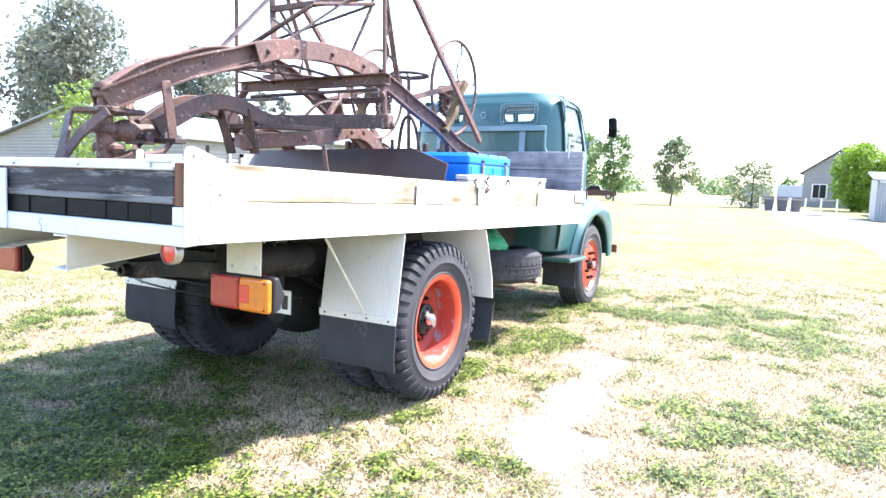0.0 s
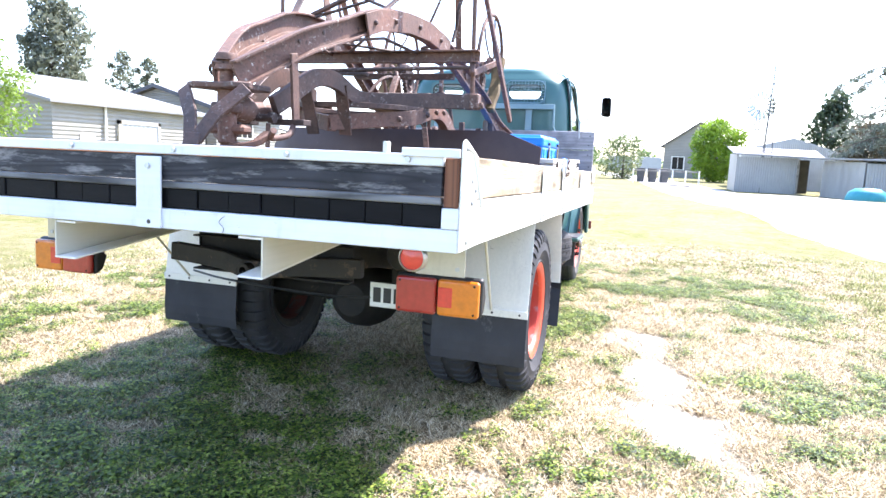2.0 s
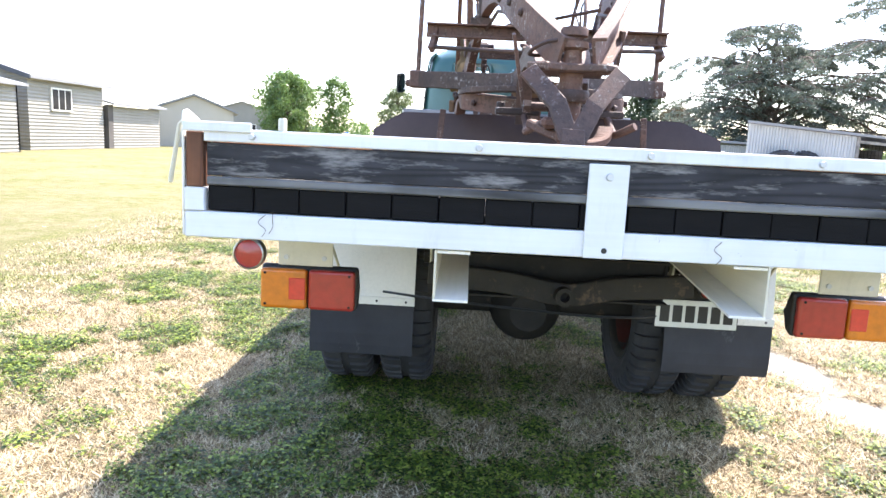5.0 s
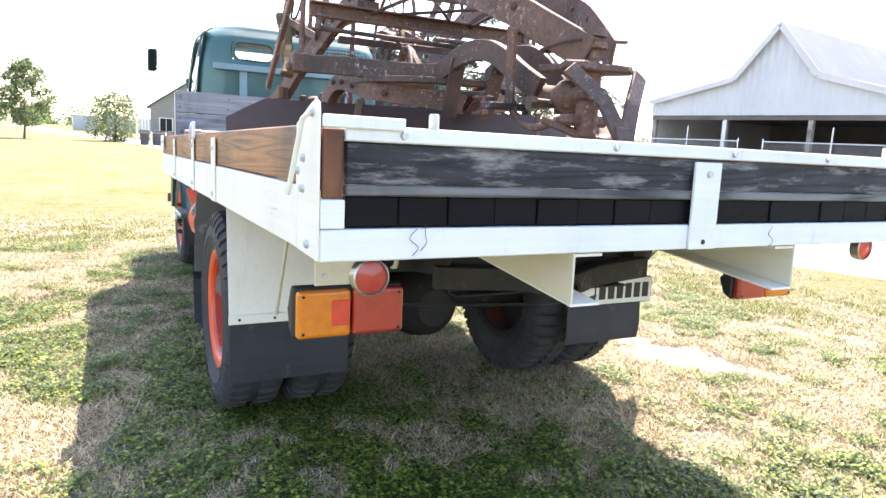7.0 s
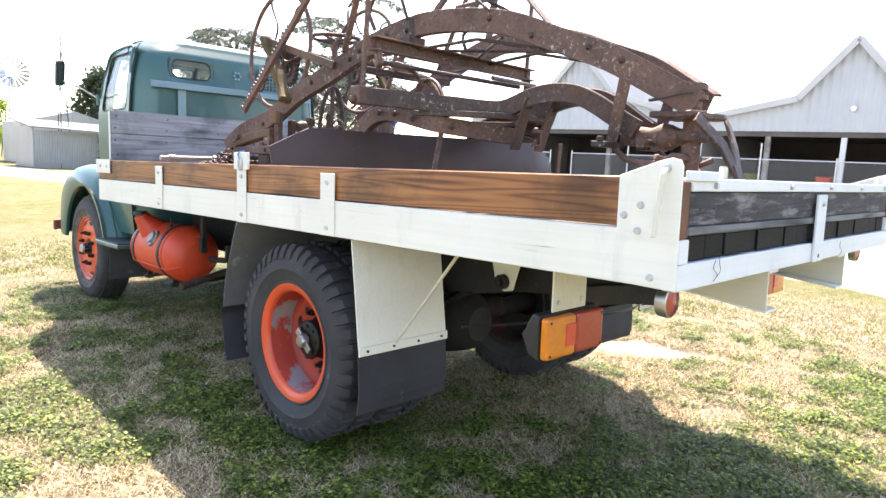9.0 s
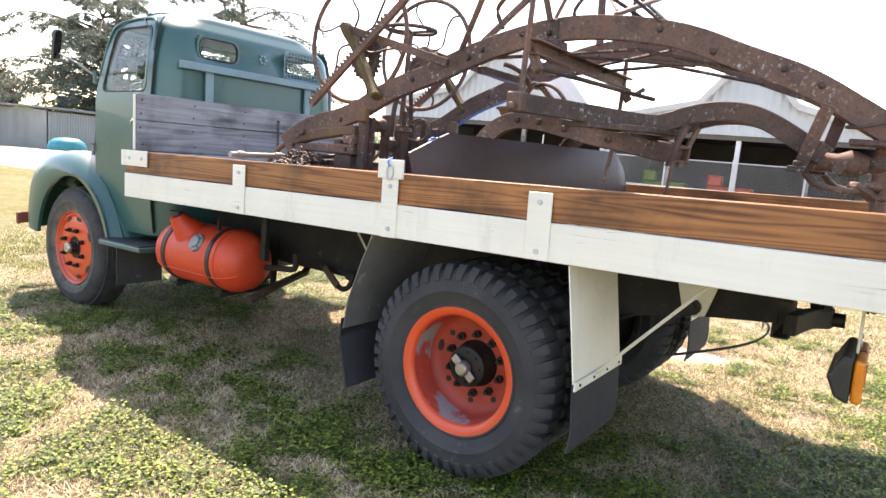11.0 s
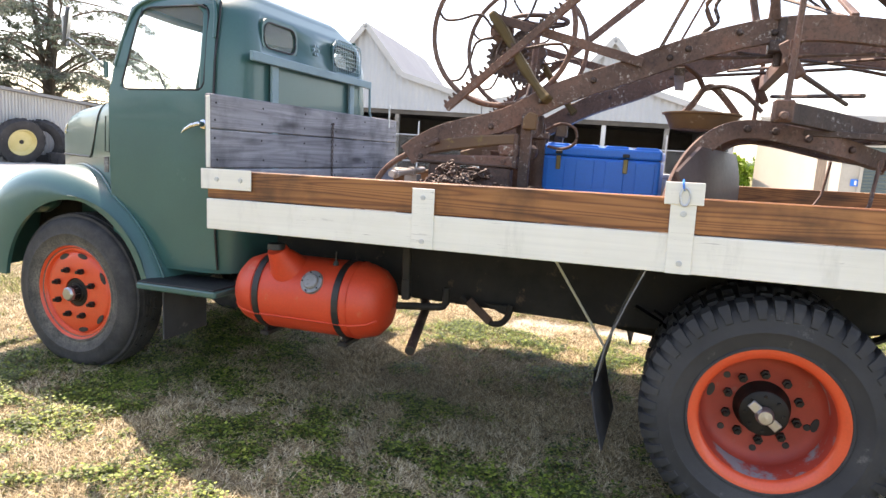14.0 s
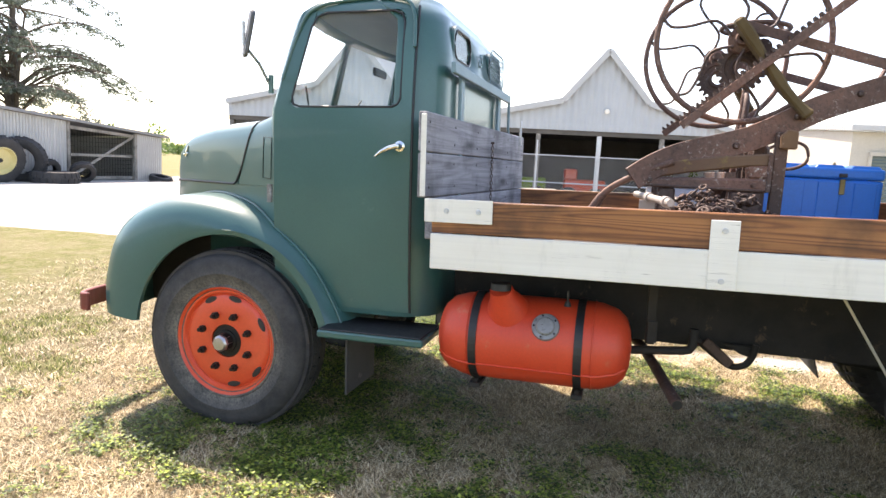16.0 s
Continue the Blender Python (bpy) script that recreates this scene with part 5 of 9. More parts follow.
for y in (4.43, 3.95):
    ring = [(tc[0] + 0.208 * math.cos(t), y, tc[2] + 0.208 * math.sin(t)) for t in np.linspace(0, 2 * math.pi, 41)]
    part("tank_strap", Geo().bar(ring, 0.006, 0.036, up=(0, 1, 0)), BLACK, tank, "black steel strap")
    part("strap_bolt", Geo().box(tc[0] - 0.10, tc[0] - 0.06, y - 0.012, y + 0.012, tc[2] - 0.245, tc[2] - 0.195), GREASE, tank, bevel=0.004)
for y in (4.43, 3.95):
    part("tank_cradle", Geo().bar([(-0.42, y, 0.86), (-0.45, y, tc[2] - 0.215), (-0.9, y, tc[2] - 0.225)], 0.05, 0.02), CHASSIS, truck)
pipe_a, pipe_b = Vector((-0.66, 3.602, up(0.545, 3.6))), Vector((-1.00, 3.522, up(0.490, 3.52)))
part("exhaust_pipe", Geo().tube([(-0.22, 3.80, up(0.66, 3.8)), (-0.42, 3.66, up(0.575, 3.66)), tuple(pipe_a), tuple(pipe_b)], 0.025, 14), RUST_DARK, truck, "rusty exhaust pipe", smooth=40)
part("exhaust_mouth", Geo().rod(tuple(pipe_b - (pipe_b - pipe_a).normalized() * 0.01), tuple(pipe_b + (pipe_b - pipe_a).normalized() * 0.0015), 0.0215, 14), BLACK, truck)
hanger = part("side_hanger", Geo().box(-0.80, -0.765, 3.622, 3.664, up(0.69, 3.6), 1.10), CHASSIS, truck, "black steel hanger bar", bevel=0.004)
part("clamp", Geo().box(-0.812, -0.80, 3.615, 3.660, up(0.70, 3.6), up(0.80, 3.6)), CHASSIS, hanger, bevel=0.004)
part("bent_lever", Geo().tube([(-0.70, 3.75, up(0.625, 3.7)), (-0.70, 3.60, up(0.640, 3.6)), (-0.70, 3.49, up(0.652, 3.5)), (-0.70, 3.463, up(0.660, 3.47)), (-0.70, 3.450, up(0.680, 3.45)), (-0.70, 3.448, up(0.76, 3.45))], 0.020, 10), CHASSIS, truck, "bent black lever", smooth=40)
part("brake_linkage", Geo().tube(spline([(-0.50, 3.43, up(0.68, 3.4)), (-0.50, 3.33, up(0.605, 3.3)), (-0.50, 3.255, up(0.556, 3.25)), (-0.50, 3.20, up(0.562, 3.2)), (-0.50, 3.165, up(0.60, 3.16)), (-0.50, 3.145, up(0.67, 3.15))], 5), 0.017, 8), CHASSIS, truck, smooth=40)
part("linkage_arm", Geo().bar([(-0.52, 3.38, up(0.67, 3.38)), (-0.52, 3.255, up(0.565, 3.25))], 0.02, 0.045), RUST_DARK, truck, bevel=0.004)
part("linkage_arm", Geo().prism([(3.30, up(0.66, 3.3)), (3.13, up(0.66, 3.1)), (3.15, up(0.60, 3.15)), (3.21, up(0.615, 3.2))], "x", -0.49, -0.475), CHASSIS, truck, bevel=0.004)
spare = child("spare_wheel", front_ms["rim"], truck, pose(0.60, 3.62, up(0.665, 3.62), 0, 90, 0), "spare wheel carried flat under the deck")
child("tyre", front_ms["tyre"], spare, None, "black rubber spare tyre")
for y in (3.4, 3.85):
    part("spare_cradle", Geo().bar([(0.42, y, 0.80), (0.45, y, up(0.51, y)), (1.0, y, up(0.50, y))], 0.05, 0.025), RUST, truck, "rusty spare wheel cradle")

# wisps of dry stalk caught on the tail frame
for k, (x, z) in enumerate(((-0.95, 1.13), (-0.93, 1.14), (0.30, 1.12))):
    part("dry_stalk", Geo().tube(spline([(x, -0.016, z - 0.02), (x + 0.012, -0.022, z), (x - 0.01 + 0.02 * (k % 2), -0.019, z + 0.02), (x + 0.01, -0.016, z + 0.042)], 3), 0.0010, 4), BARK, tail)

# headboard of weathered boards
HB = pose(0.0, 4.628, 0, 0, 0, -2.05)
for z0, z1 in ((1.205, 1.40), (1.404, 1.605), (1.609, 1.787)):
    hb_ = child("headboard_plank", mesh_of("headboard_plank", Geo().box(-1.055 if z0 > 1.3 else -0.94, 1.125, -0.012, 0.028, z0, z1), GREY_BOARD, bevel=0.006), truck, HB, "weathered grey headboard plank")
    for x in (-1.02 if z0 > 1.3 else -0.90, -0.63, -0.20, 0.18, 0.58, 1.08):
        for z in (z0 + 0.045, z1 - 0.045):
            child("nail", mesh_of("nail", Geo().disc((x + 0.012 * math.sin(z * 40), -0.0135, z), 0.006, 0.004, "y", 8), GREASE), hb_)
child("headboard_edge", mesh_of("headboard_edge", Geo().box(-1.064, -1.057, -0.013, 0.012, 1.41, 1.775), WHITE, bevel=0.002), truck, HB, "white-painted end strip")
for x in (-0.55, 0.55, 1.075):
    child("headboard_batten", mesh_of("headboard_batten", Geo().box(x, x + 0.04, 0.030, 0.068, 1.195, 1.775), GREY_BOARD, bevel=0.004), truck, HB)
link = mesh_of("chain_link", Geo().tube([(0.007 * math.cos(t), 0.0, 0.014 * math.sin(t)) for t in np.linspace(0, 2 * math.pi, 11)], 0.0025, 5, up=(0, 1, 0)), RUST_DARK, smooth=60)
hc = child("hanging_chain", mesh_of("hanging_chain", Geo().lathe([(1e-4, -0.01), (0.007, -0.01), (0.007, 0.01), (1e-4, 0.01)], 8, (0.12, -0.022, 1.70), "y"), RUST_DARK), truck, HB, "short rusty chain hung on a nail")
for k in range(19):
    child("chain_link", link, hc, Matrix.Translation((0.12, -0.022, 1.688 - 0.021 * k)) @ Matrix.Rotation(math.pi / 2 * (k % 2), 4, "Z"))
part("headboard_spike", Geo().rod((0.98, DECK_L - 0.01, 1.72), (0.98, DECK_L - 0.01, 1.90), 0.008, 8), GALV, truck)

# ---- cab ----
CAB_C = 5.12


def cab_front(z):
    """Where the cab's front lies at a height: upright below the screen, raked above."""
    return 5.63 if z < 1.80 else 5.63 - (z - 1.80) * 0.24 - max(0.0, z - 2.28) * 1.2


def cab_half(z):
    return float(np.interp(z, [0.78, 0.95, 1.3, 1.75, 2.05, 2.28, 2.33, 2.368], [0.835, 0.855, 0.87, 0.868, 0.845, 0.805, 0.782, 0.735]))


def cab_plan(z):
    """One side of the plan at a height, from the middle of the front round to the middle of the back."""
    w, yf = cab_half(z), cab_front(z)
    yr = 4.705 + max(0.0, z - 2.1) * 0.16 + max(0.0, z - 2.28) * 0.65
    pts = [(0.0, yf + 0.05), (0.035, yf + 0.05), (0.36, yf + 0.035), (w - 0.11, yf - 0.015), (w - 0.045, yf - 0.03)]
    pts += [(w - 0.008, yf - 0.065), (w, yf - 0.10), (w, yf - 0.145)]
    ys = [5.25, 5.1, 5.0, 4.92, 4.908]
    pts += [(w + 0.004, max(y, yr + 0.20 + max(0.0, z - 2.24) * 0.65 + 0.002 * (4.9 - y))) for y in ys]
    r = 0.20 + max(0.0, z - 2.24) * 0.65
    pts += [(w - r + r * math.cos(a), yr + r - r * math.sin(a)) for a in (0.10, 0.35, 0.65, 0.95, 1.2, 1.42)]
    e = w - r - 0.012
    pts += [(e, yr), (min(0.585, e - 0.004), yr), (min(0.40, e * 0.7), yr), (min(0.225, e * 0.4), yr), (0.0, yr)]
    return pts


CAB_Z = [0.795, 0.90, 1.05, 1.25, 1.45, 1.62, 1.745, 1.815, 1.90, 2.00, 2.095, 2.17, 2.24, 2.285, 2.31, 2.33, 2.352, 2.368]
half0 = cab_plan(1.0)
nh = len(half0)


def ring_at(z):
    h = cab_plan(z)
    return [(x, y, z) for x, y in h] + [(-x, y, z) for x, y in h[-2:0:-1]]


def cab_shell():
    rows = [ring_at(z) for z in CAB_Z]
    top_z = CAB_Z[-1]
    base = rows[-1]
    for k, lift in ((0.965, 0.016), (0.91, 0.030), (0.83, 0.043), (0.70, 0.056), (0.50, 0.069), (0.28, 0.077), (0.10, 0.0798), (0.012, 0.0802)):
        rows.append([(p[0] * k, CAB_C - 0.09 + (p[1] - CAB_C + 0.09) * k, top_z + lift) for p in base])
    g = Geo()
    n = len(rows[0])
    faces = []
    for r in range(len(rows) - 1):
        z0 = CAB_Z[r] if r < len(CAB_Z) else 9
        for i in range(n):
            j = (i + 1) % n
            a, b = rows[r][i], rows[r][j]
            ix = i if i < nh - 1 else n - 1 - i
            side_win = 7 <= ix <= 10 and 1.80 < z0 < 2.28
            screen = 1 <= ix <= 2 and 1.80 < z0 < 2.28
            back_win = ix in (nh - 4, nh - 3) and 2.09 < z0 < 2.23
            if side_win or screen or back_win:
                continue
            faces.append((r * n + i, r * n + j, (r + 1) * n + j, (r + 1) * n + i))
    faces.append(tuple(range((len(rows) - 1) * n, len(rows) * n)))
    faces.append(tuple(range(n))[::-1])
    g.add([p for row in rows for p in row], faces)
    return g


cab_me = mesh_of("cab", cab_shell(), TEAL, smooth=40)
cab = child("cab", cab_me, truck, Matrix.Translation((0, -0.035, 0)), "rounded teal steel cab")
solid = cab.modifiers.new("thickness", "SOLIDIFY")
solid.thickness, solid.offset = 0.012, -1


def rounded(cx, cz, hw, hh, r, n=5):
    pts = []
    for sx, sz, a0 in ((1, 1, 0), (-1, 1, 90), (-1, -1, 180), (1, -1, 270)):
        pts += arc((cx + sx * (hw - r), cz + sz * (hh - r)), r, a0, a0 + 90, n)
    return pts


# back windows with rubber frames; one has a wire guard
for cx, guard in ((-0.405, False), (0.405, True)):
    loop = rounded(cx, 2.168, 0.165, 0.073, 0.06)
    yb = 4.716
    outer = rounded(cx, 2.168, 0.185, 0.095, 0.07)
    n = len(loop)
    fr = Geo()
    for y0, y1 in ((yb - 0.009, yb + 0.012),):
        fr.rings([[(x, y1, z) for x, z in loop], [(x, y0, z) for x, z in loop], [(x, y0, z) for x, z in outer], [(x, y1, z) for x, z in outer]], closed=True, caps=False)
    wf = part("rear_window_frame", fr, TEAL, cab, "teal window surround", smooth=40)
    part("rubber_seal", Geo().tube([(x, yb - 0.008, z) for x, z in loop + loop[:1]], 0.006, 6), BLACK, wf)
    gl = part("rear_pane", Geo().prism(rounded(cx, 2.168, 0.166, 0.074, 0.06), "y", yb - 0.002, yb + 0.001), GLASS, wf, "clear glass pane")
    gl.visible_shadow = False
    if guard:
        wg = Geo()
        for k in range(13):
            x = cx - 0.20 + 0.4 * k / 12
            wg.rod((x, yb - 0.028, 2.168 - 0.105), (x, yb - 0.028, 2.168 + 0.105), 0.0022, 5)
        for k in range(8):
            z = 2.168 - 0.105 + 0.21 * k / 7
            wg.rod((cx - 0.20, yb - 0.028, z), (cx + 0.20, yb - 0.028, z), 0.0022, 5)
        wg.tube([(x, yb - 0.028, z) for x, z in rounded(cx, 2.168, 0.205, 0.11, 0.07) + [rounded(cx, 2.168, 0.205, 0.11, 0.07)[0]]], 0.004, 6)
        part("wire_guard", wg, TEAL_RAIL, wf, "welded wire window guard")
vent = Geo()
for k in range(6):
    a = k * math.pi / 3
    vent.disc((0.0 + 0.028 * math.cos(a), 4.700, 2.168 + 0.03 * math.sin(a)), 0.011, 0.006, "y", 8)
part("vent_holes", vent, TEAL_RAIL, cab, "round cab vent")

# rail behind the cab
rail = part("cab_rail", Geo().box(-0.755, 0.715, 4.612, 4.636, up(1.888, 4.66), up(1.940, 4.66)), TEAL_RAIL, truck, "pale blue guard rail behind the cab", bevel=0.003)
for x in (-0.50, 0.46):
    part("rail_post", Geo().box(x - 0.032, x + 0.032, 4.638, 4.656, 1.35, up(1.935, 4.66)), TEAL_RAIL, rail, bevel=0.003)
part("rail_end", Geo().tube([(0.712, 4.624, up(1.93, 4.66)), (0.716, 4.624, up(1.72, 4.66)), (0.735, 4.624, up(1.68, 4.66))], 0.010, 8), TEAL_RAIL, rail)

# bonnet, cowl and front panel share one wedge-shaped body
def body_half(y):
    return float(np.interp(y, [5.55, 5.60, 5.75, 5.876, 6.10, 6.30, 6.45, 6.53, 6.58, 6.61], [0.866, 0.842, 0.770, 0.711, 0.596, 0.490, 0.408, 0.352, 0.290, 0.225]))


def body_top(y):
    return float(np.interp(y, [5.55, 5.62, 5.68, 5.75, 5.90, 6.15, 6.35, 6.45, 6.52, 6.57, 6.61], [1.822, 1.806, 1.786, 1.766, 1.752, 1.735, 1.702, 1.664, 1.612, 1.530, 1.43]))


BODY_LOW = 1.415
SIDE = ((0.0, 1.0), (0.30, 0.998), (0.55, 0.993), (0.74, 0.984), (0.86, 0.965), (0.94, 0.925), (0.985, 0.855))


def body_x(y, z):
    f = (z - BODY_LOW) / (body_top(y) - BODY_LOW)
    return body_half(y) * float(np.interp(f, *zip(*SIDE)))


def body_row(y0, rake=0.0):
    """Section of the bonnet from one foot over the crown to the other, leaning back by the rake."""
    half = []
    for f, k in SIDE:
        y = y0 - rake * f
        half.append((k * body_half(y), y, BODY_LOW + (body_top(y) - BODY_LOW) * f))
    y = y0 - rake
    for k, rise_ in ((0.60, 0.028), (0.30, 0.042)):
        half.append((k * body_half(y), y, body_top(y) + rise_))
    return half + [(0.0, y, body_top(y) + 0.047)] + [(-x, yy, z) for x, yy, z in half[::-1]]


back = body_row(5.878, 0.128)
part("bonnet", Geo().rings([back] + [body_row(y, r_) for y, r_ in ((5.96, 0.09), (6.05, 0.06), (6.16, 0.03), (6.27, 0.01), (6.36, 0.0), (6.43, 0.0), (6.48, 0.0), (6.52, 0.0), (6.55, 0.0), (6.575, 0.0), (6.595, 0.0), (6.61, 0.0))], closed=True), TEAL, cab, "wedge-shaped teal bonnet with flat sides", smooth=40)
part("cowl", Geo().rings([body_row(y, r_) for y, r_ in ((5.555, 0.0), (5.62, 0.015), (5.70, 0.05), (5.79, 0.09), (5.872, 0.128))], closed=True), TEAL, cab, "teal cowl before the windscreen", smooth=40)
part("bonnet_seam", Geo().tube([(x * 1.003, y - 0.003, z + 0.001) for x, y, z in back[1:-1]], 0.006, 6, up=(0, 1, 0)), BLACK, cab, "dark bonnet seam")
for s in (-1, 1):
    foot_line = [(s * (back[1][0] + 0.002), back[1][1] - 0.003, back[1][2]), (s * (body_half(5.885) + 0.002), 5.885, 1.432)] + [(s * (body_half(y) + 0.002), y, 1.4175) for y in (5.915, 5.99, 6.1, 6.2, 6.3, 6.4, 6.48, 6.53, 6.575)]
    part("bonnet_seam", Geo().tube(foot_line, 0.007, 6), BLACK, cab, "dark bonnet seam")

# doors, side windows
for s in (-1, 1):
    def side_x(z, off):
        return s * (cab_half(z) + 0.004 + off)
    zs = [0.82, 1.0, 1.25, 1.5, 1.745, 1.815]
    y0, y1 = 4.825, 5.555
    door = Geo()
    rows = []
    for z in zs:
        rows.append([(side_x(z, 0.006), y0, z), (side_x(z, 0.006), y1, z), (side_x(z, -0.006), y1, z), (side_x(z, -0.006), y0, z)])
    door.rings(rows)
    zt = [1.815, 1.95, 2.10, 2.285]
    for ya, yb2 in ((4.825, 4.880), ):
        door.rings([[(side_x(z, 0.006), ya, z), (side_x(z, 0.006), yb2, z), (side_x(z, -0.006), yb2, z), (side_x(z, -0.006), ya, z)] for z in zt])
    door.rings([[(side_x(z, 0.006), cab_front(z) - 0.155, z), (side_x(z, 0.006), cab_front(z) - 0.075, z), (side_x(z, -0.006), cab_front(z) - 0.075, z), (side_x(z, -0.006), cab_front(z) - 0.155, z)] for z in zt])
    door.rings([[(side_x(z, 0.006), 4.825, z), (side_x(z, 0.006), cab_front(z) - 0.075, z), (side_x(z, -0.006), cab_front(z) - 0.075, z), (side_x(z, -0.006), 4.825, z)] for z in (2.285, 2.31, 2.345)])
    for cy, cz, sy, sz in ((4.878, 1.813, 1, 1), (4.878, 2.287, 1, -1), (cab_front(2.287) - 0.153, 2.287, -1, -1), (cab_front(1.813) - 0.153, 1.813, -1, 1)):
        rim_ = [(cy, cz)] + [(cy + sy * 0.06 * (1 - math.sin(q)), cz + sz * 0.06 * (1 - math.cos(q))) for q in np.linspace(0, math.pi / 2, 6)]
        nr = len(rim_)
        door.add([(side_x(z, 0.006), y, z) for y, z in rim_] + [(side_x(z, -0.006), y, z) for y, z in rim_], [tuple(range(nr)), tuple(range(2 * nr - 1, nr - 1, -1))] + [(i, (i + 1) % nr, nr + (i + 1) % nr, nr + i) for i in range(nr)])
    dr = part("door", door, TEAL, cab, "teal cab door", smooth=30)
    gap = Geo().rings([[(side_x(z, 0.0065), 4.815, z), (side_x(z, 0.0065), 4.823, z), (side_x(z, -0.004), 4.823, z), (side_x(z, -0.004), 4.815, z)] for z in zs + [2.0, 2.3]])
    part("door_seal", gap, BLACK, dr)
    loop = []
    for k, (yy, zz) in enumerate(((4.884, 1.865), (4.884, 2.22), (4.90, 2.262), (4.945, 2.28), (cab_front(2.28) - 0.225, 2.28), (cab_front(2.26) - 0.175, 2.262), (cab_front(2.21) - 0.157, 2.21), (cab_front(1.86) - 0.157, 1.87), (cab_front(1.83) - 0.172, 1.832), (cab_front(1.82) - 0.21, 1.82), (4.935, 1.82), (4.90, 1.832), (4.884, 1.865))):
        loop.append((side_x(zz, 0.004), yy, zz))
    part("window_seal", Geo().tube(loop, 0.006, 6, up=(1, 0, 0)), BLACK, dr, "black rubber window seal")
    pn = part("door_pane", Geo().rings([[(side_x(z, -0.004), 4.875, z), (side_x(z, -0.004), cab_front(z) - 0.15, z), (side_x(z, -0.008), cab_front(z) - 0.15, z), (side_x(z, -0.008), 4.875, z)] for z in (1.805, 2.0, 2.288)]), GLASS, dr, "clear side glass")
    pn.visible_shadow = False
    gut = [(side_x(2.10, 0.012), 4.825, 2.10), (side_x(2.25, 0.016), 4.835, 2.25), (side_x(2.32, 0.014), 4.885, 2.325), (side_x(2.345, 0.014), 5.03, 2.345), (side_x(2.34, 0.014), 5.20, 2.34), (side_x(2.305, 0.014), 5.34, 2.31), (side_x(2.23, 0.010), 5.425, 2.23), (side_x(1.95, 0.006), 5.515, 1.95)]
    part("rain_gutter", Geo().tube(spline(gut, 5), 0.009, 8, up=(1, 0, 0)), TEAL, cab, smooth=50)
    hd = part("door_handle", Geo().tube([(side_x(1.62, 0.052), 4.878, up(1.522, 4.9)), (side_x(1.62, 0.060), 4.915, up(1.512, 4.9)), (side_x(1.62, 0.060), 4.955, up(1.491, 4.95)), (side_x(1.62, 0.056), 4.985, up(1.469, 5))], 0.0112, 10, [1.2, 1.15, 0.9, 0.35]), CHROME, dr, "chrome door handle", smooth=50)
    part("escutcheon", Geo().lathe([(1e-4, -0.055), (0.012, -0.05), (0.016, -0.01), (0.026, -0.006), (0.026, 0.006), (1e-4, 0.006)], 14, (side_x(1.62, 0.006), 4.878, up(1.522, 4.9)), "x") if s < 0 else Geo().lathe([(1e-4, 0.055), (0.012, 0.05), (0.016, 0.01), (0.026, 0.006), (0.026, -0.006), (1e-4, -0.006)], 14, (side_x(1.62, 0.006), 4.878, up(1.522, 4.9)), "x"), CHROME, dr, smooth=40)
    for z in (up(1.255, 5.6), up(1.80, 5.6)):
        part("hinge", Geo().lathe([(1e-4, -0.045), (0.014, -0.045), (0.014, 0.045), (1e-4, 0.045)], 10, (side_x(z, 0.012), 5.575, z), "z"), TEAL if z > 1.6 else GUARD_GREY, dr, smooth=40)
    VENT = [(5.590, 1.455), (5.590, 1.665), (5.655, 1.670), (5.655, 1.460), (5.590, 1.455)]
    part("scuttle_vent", Geo().tube([(s * (body_x(y, z) + 0.004), y, z) for y, z in VENT], 0.0020, 6, up=(1, 0, 0)), CHASSIS, cab, "shut scuttle vent")
    # mirror on a stalk
    base, head = (s * 0.84, 5.60, up(1.80, 5.6)), (s * 1.15 + (0.0 if s > 0 else -0.03), 5.50, up(1.99, 5.5))
    arm = part("mirror_arm", Geo().tube([base, (s * 1.0, 5.56, up(1.88, 5.5)), (head[0], 5.53, up(1.94, 5.5)), (head[0], 5.53, up(2.04, 5.5))], 0.008, 8), GALV, cab, "thin steel mirror arm")
    tm = Matrix.Translation((head[0], 5.505, up(1.985, 5.5))) @ Matrix.Rotation(0.21, 4, "X") @ pose(0, 0, 0, 0, 0, 40 if s < 0 else -20)
    mir = child("mirror", mesh_of("mirror", Geo().prism(rounded(0, 0, 0.055, 0.105, 0.03), "y", -0.008, 0.008), GALV_DULL, bevel=0.004), arm, tm, "grey steel-backed wing mirror")
    child("mirror_glass", mesh_of("mirror_glass", Geo().prism(rounded(0, 0, 0.049, 0.099, 0.028), "y", -0.0105, -0.0085), MIRROR), mir, None, "mirror glass")

# windscreen, dash, seat, wheel
for s in (-1, 1):
    xs = (0.04, 0.40, 0.74)
    g = Geo()
    rows = []
    for z in (1.81, 2.0, 2.295):
        w = cab_half(z)
        yf = cab_front(z)
        rows.append([(s * 0.03, yf + 0.045, z), (s * 0.36, yf + 0.03, z), (s * (w - 0.11), yf - 0.02, z)])
    g.rings(rows, closed=False)
    ws = part("windscreen", g, GLASS, cab, "split windscreen pane")
    ws.visible_shadow = False
    part("wiper", Geo().rod((s * 0.25, cab_front(1.82) + 0.055, 1.81), (s * 0.40, cab_front(2.0) + 0.05, 1.98), 0.006, 6), BLACK, cab)
part("dashboard", Geo().box(-0.80, 0.80, 5.42, 5.60, 1.55, 1.775), SEAT, cab, bevel=0.03)
part("bench_seat", Geo().box(-0.72, 0.72, 4.86, 5.32, 1.12, 1.34).box(-0.72, 0.72, 4.78, 4.93, 1.30, 1.80), SEAT, cab, "dark bench seat", bevel=0.03)
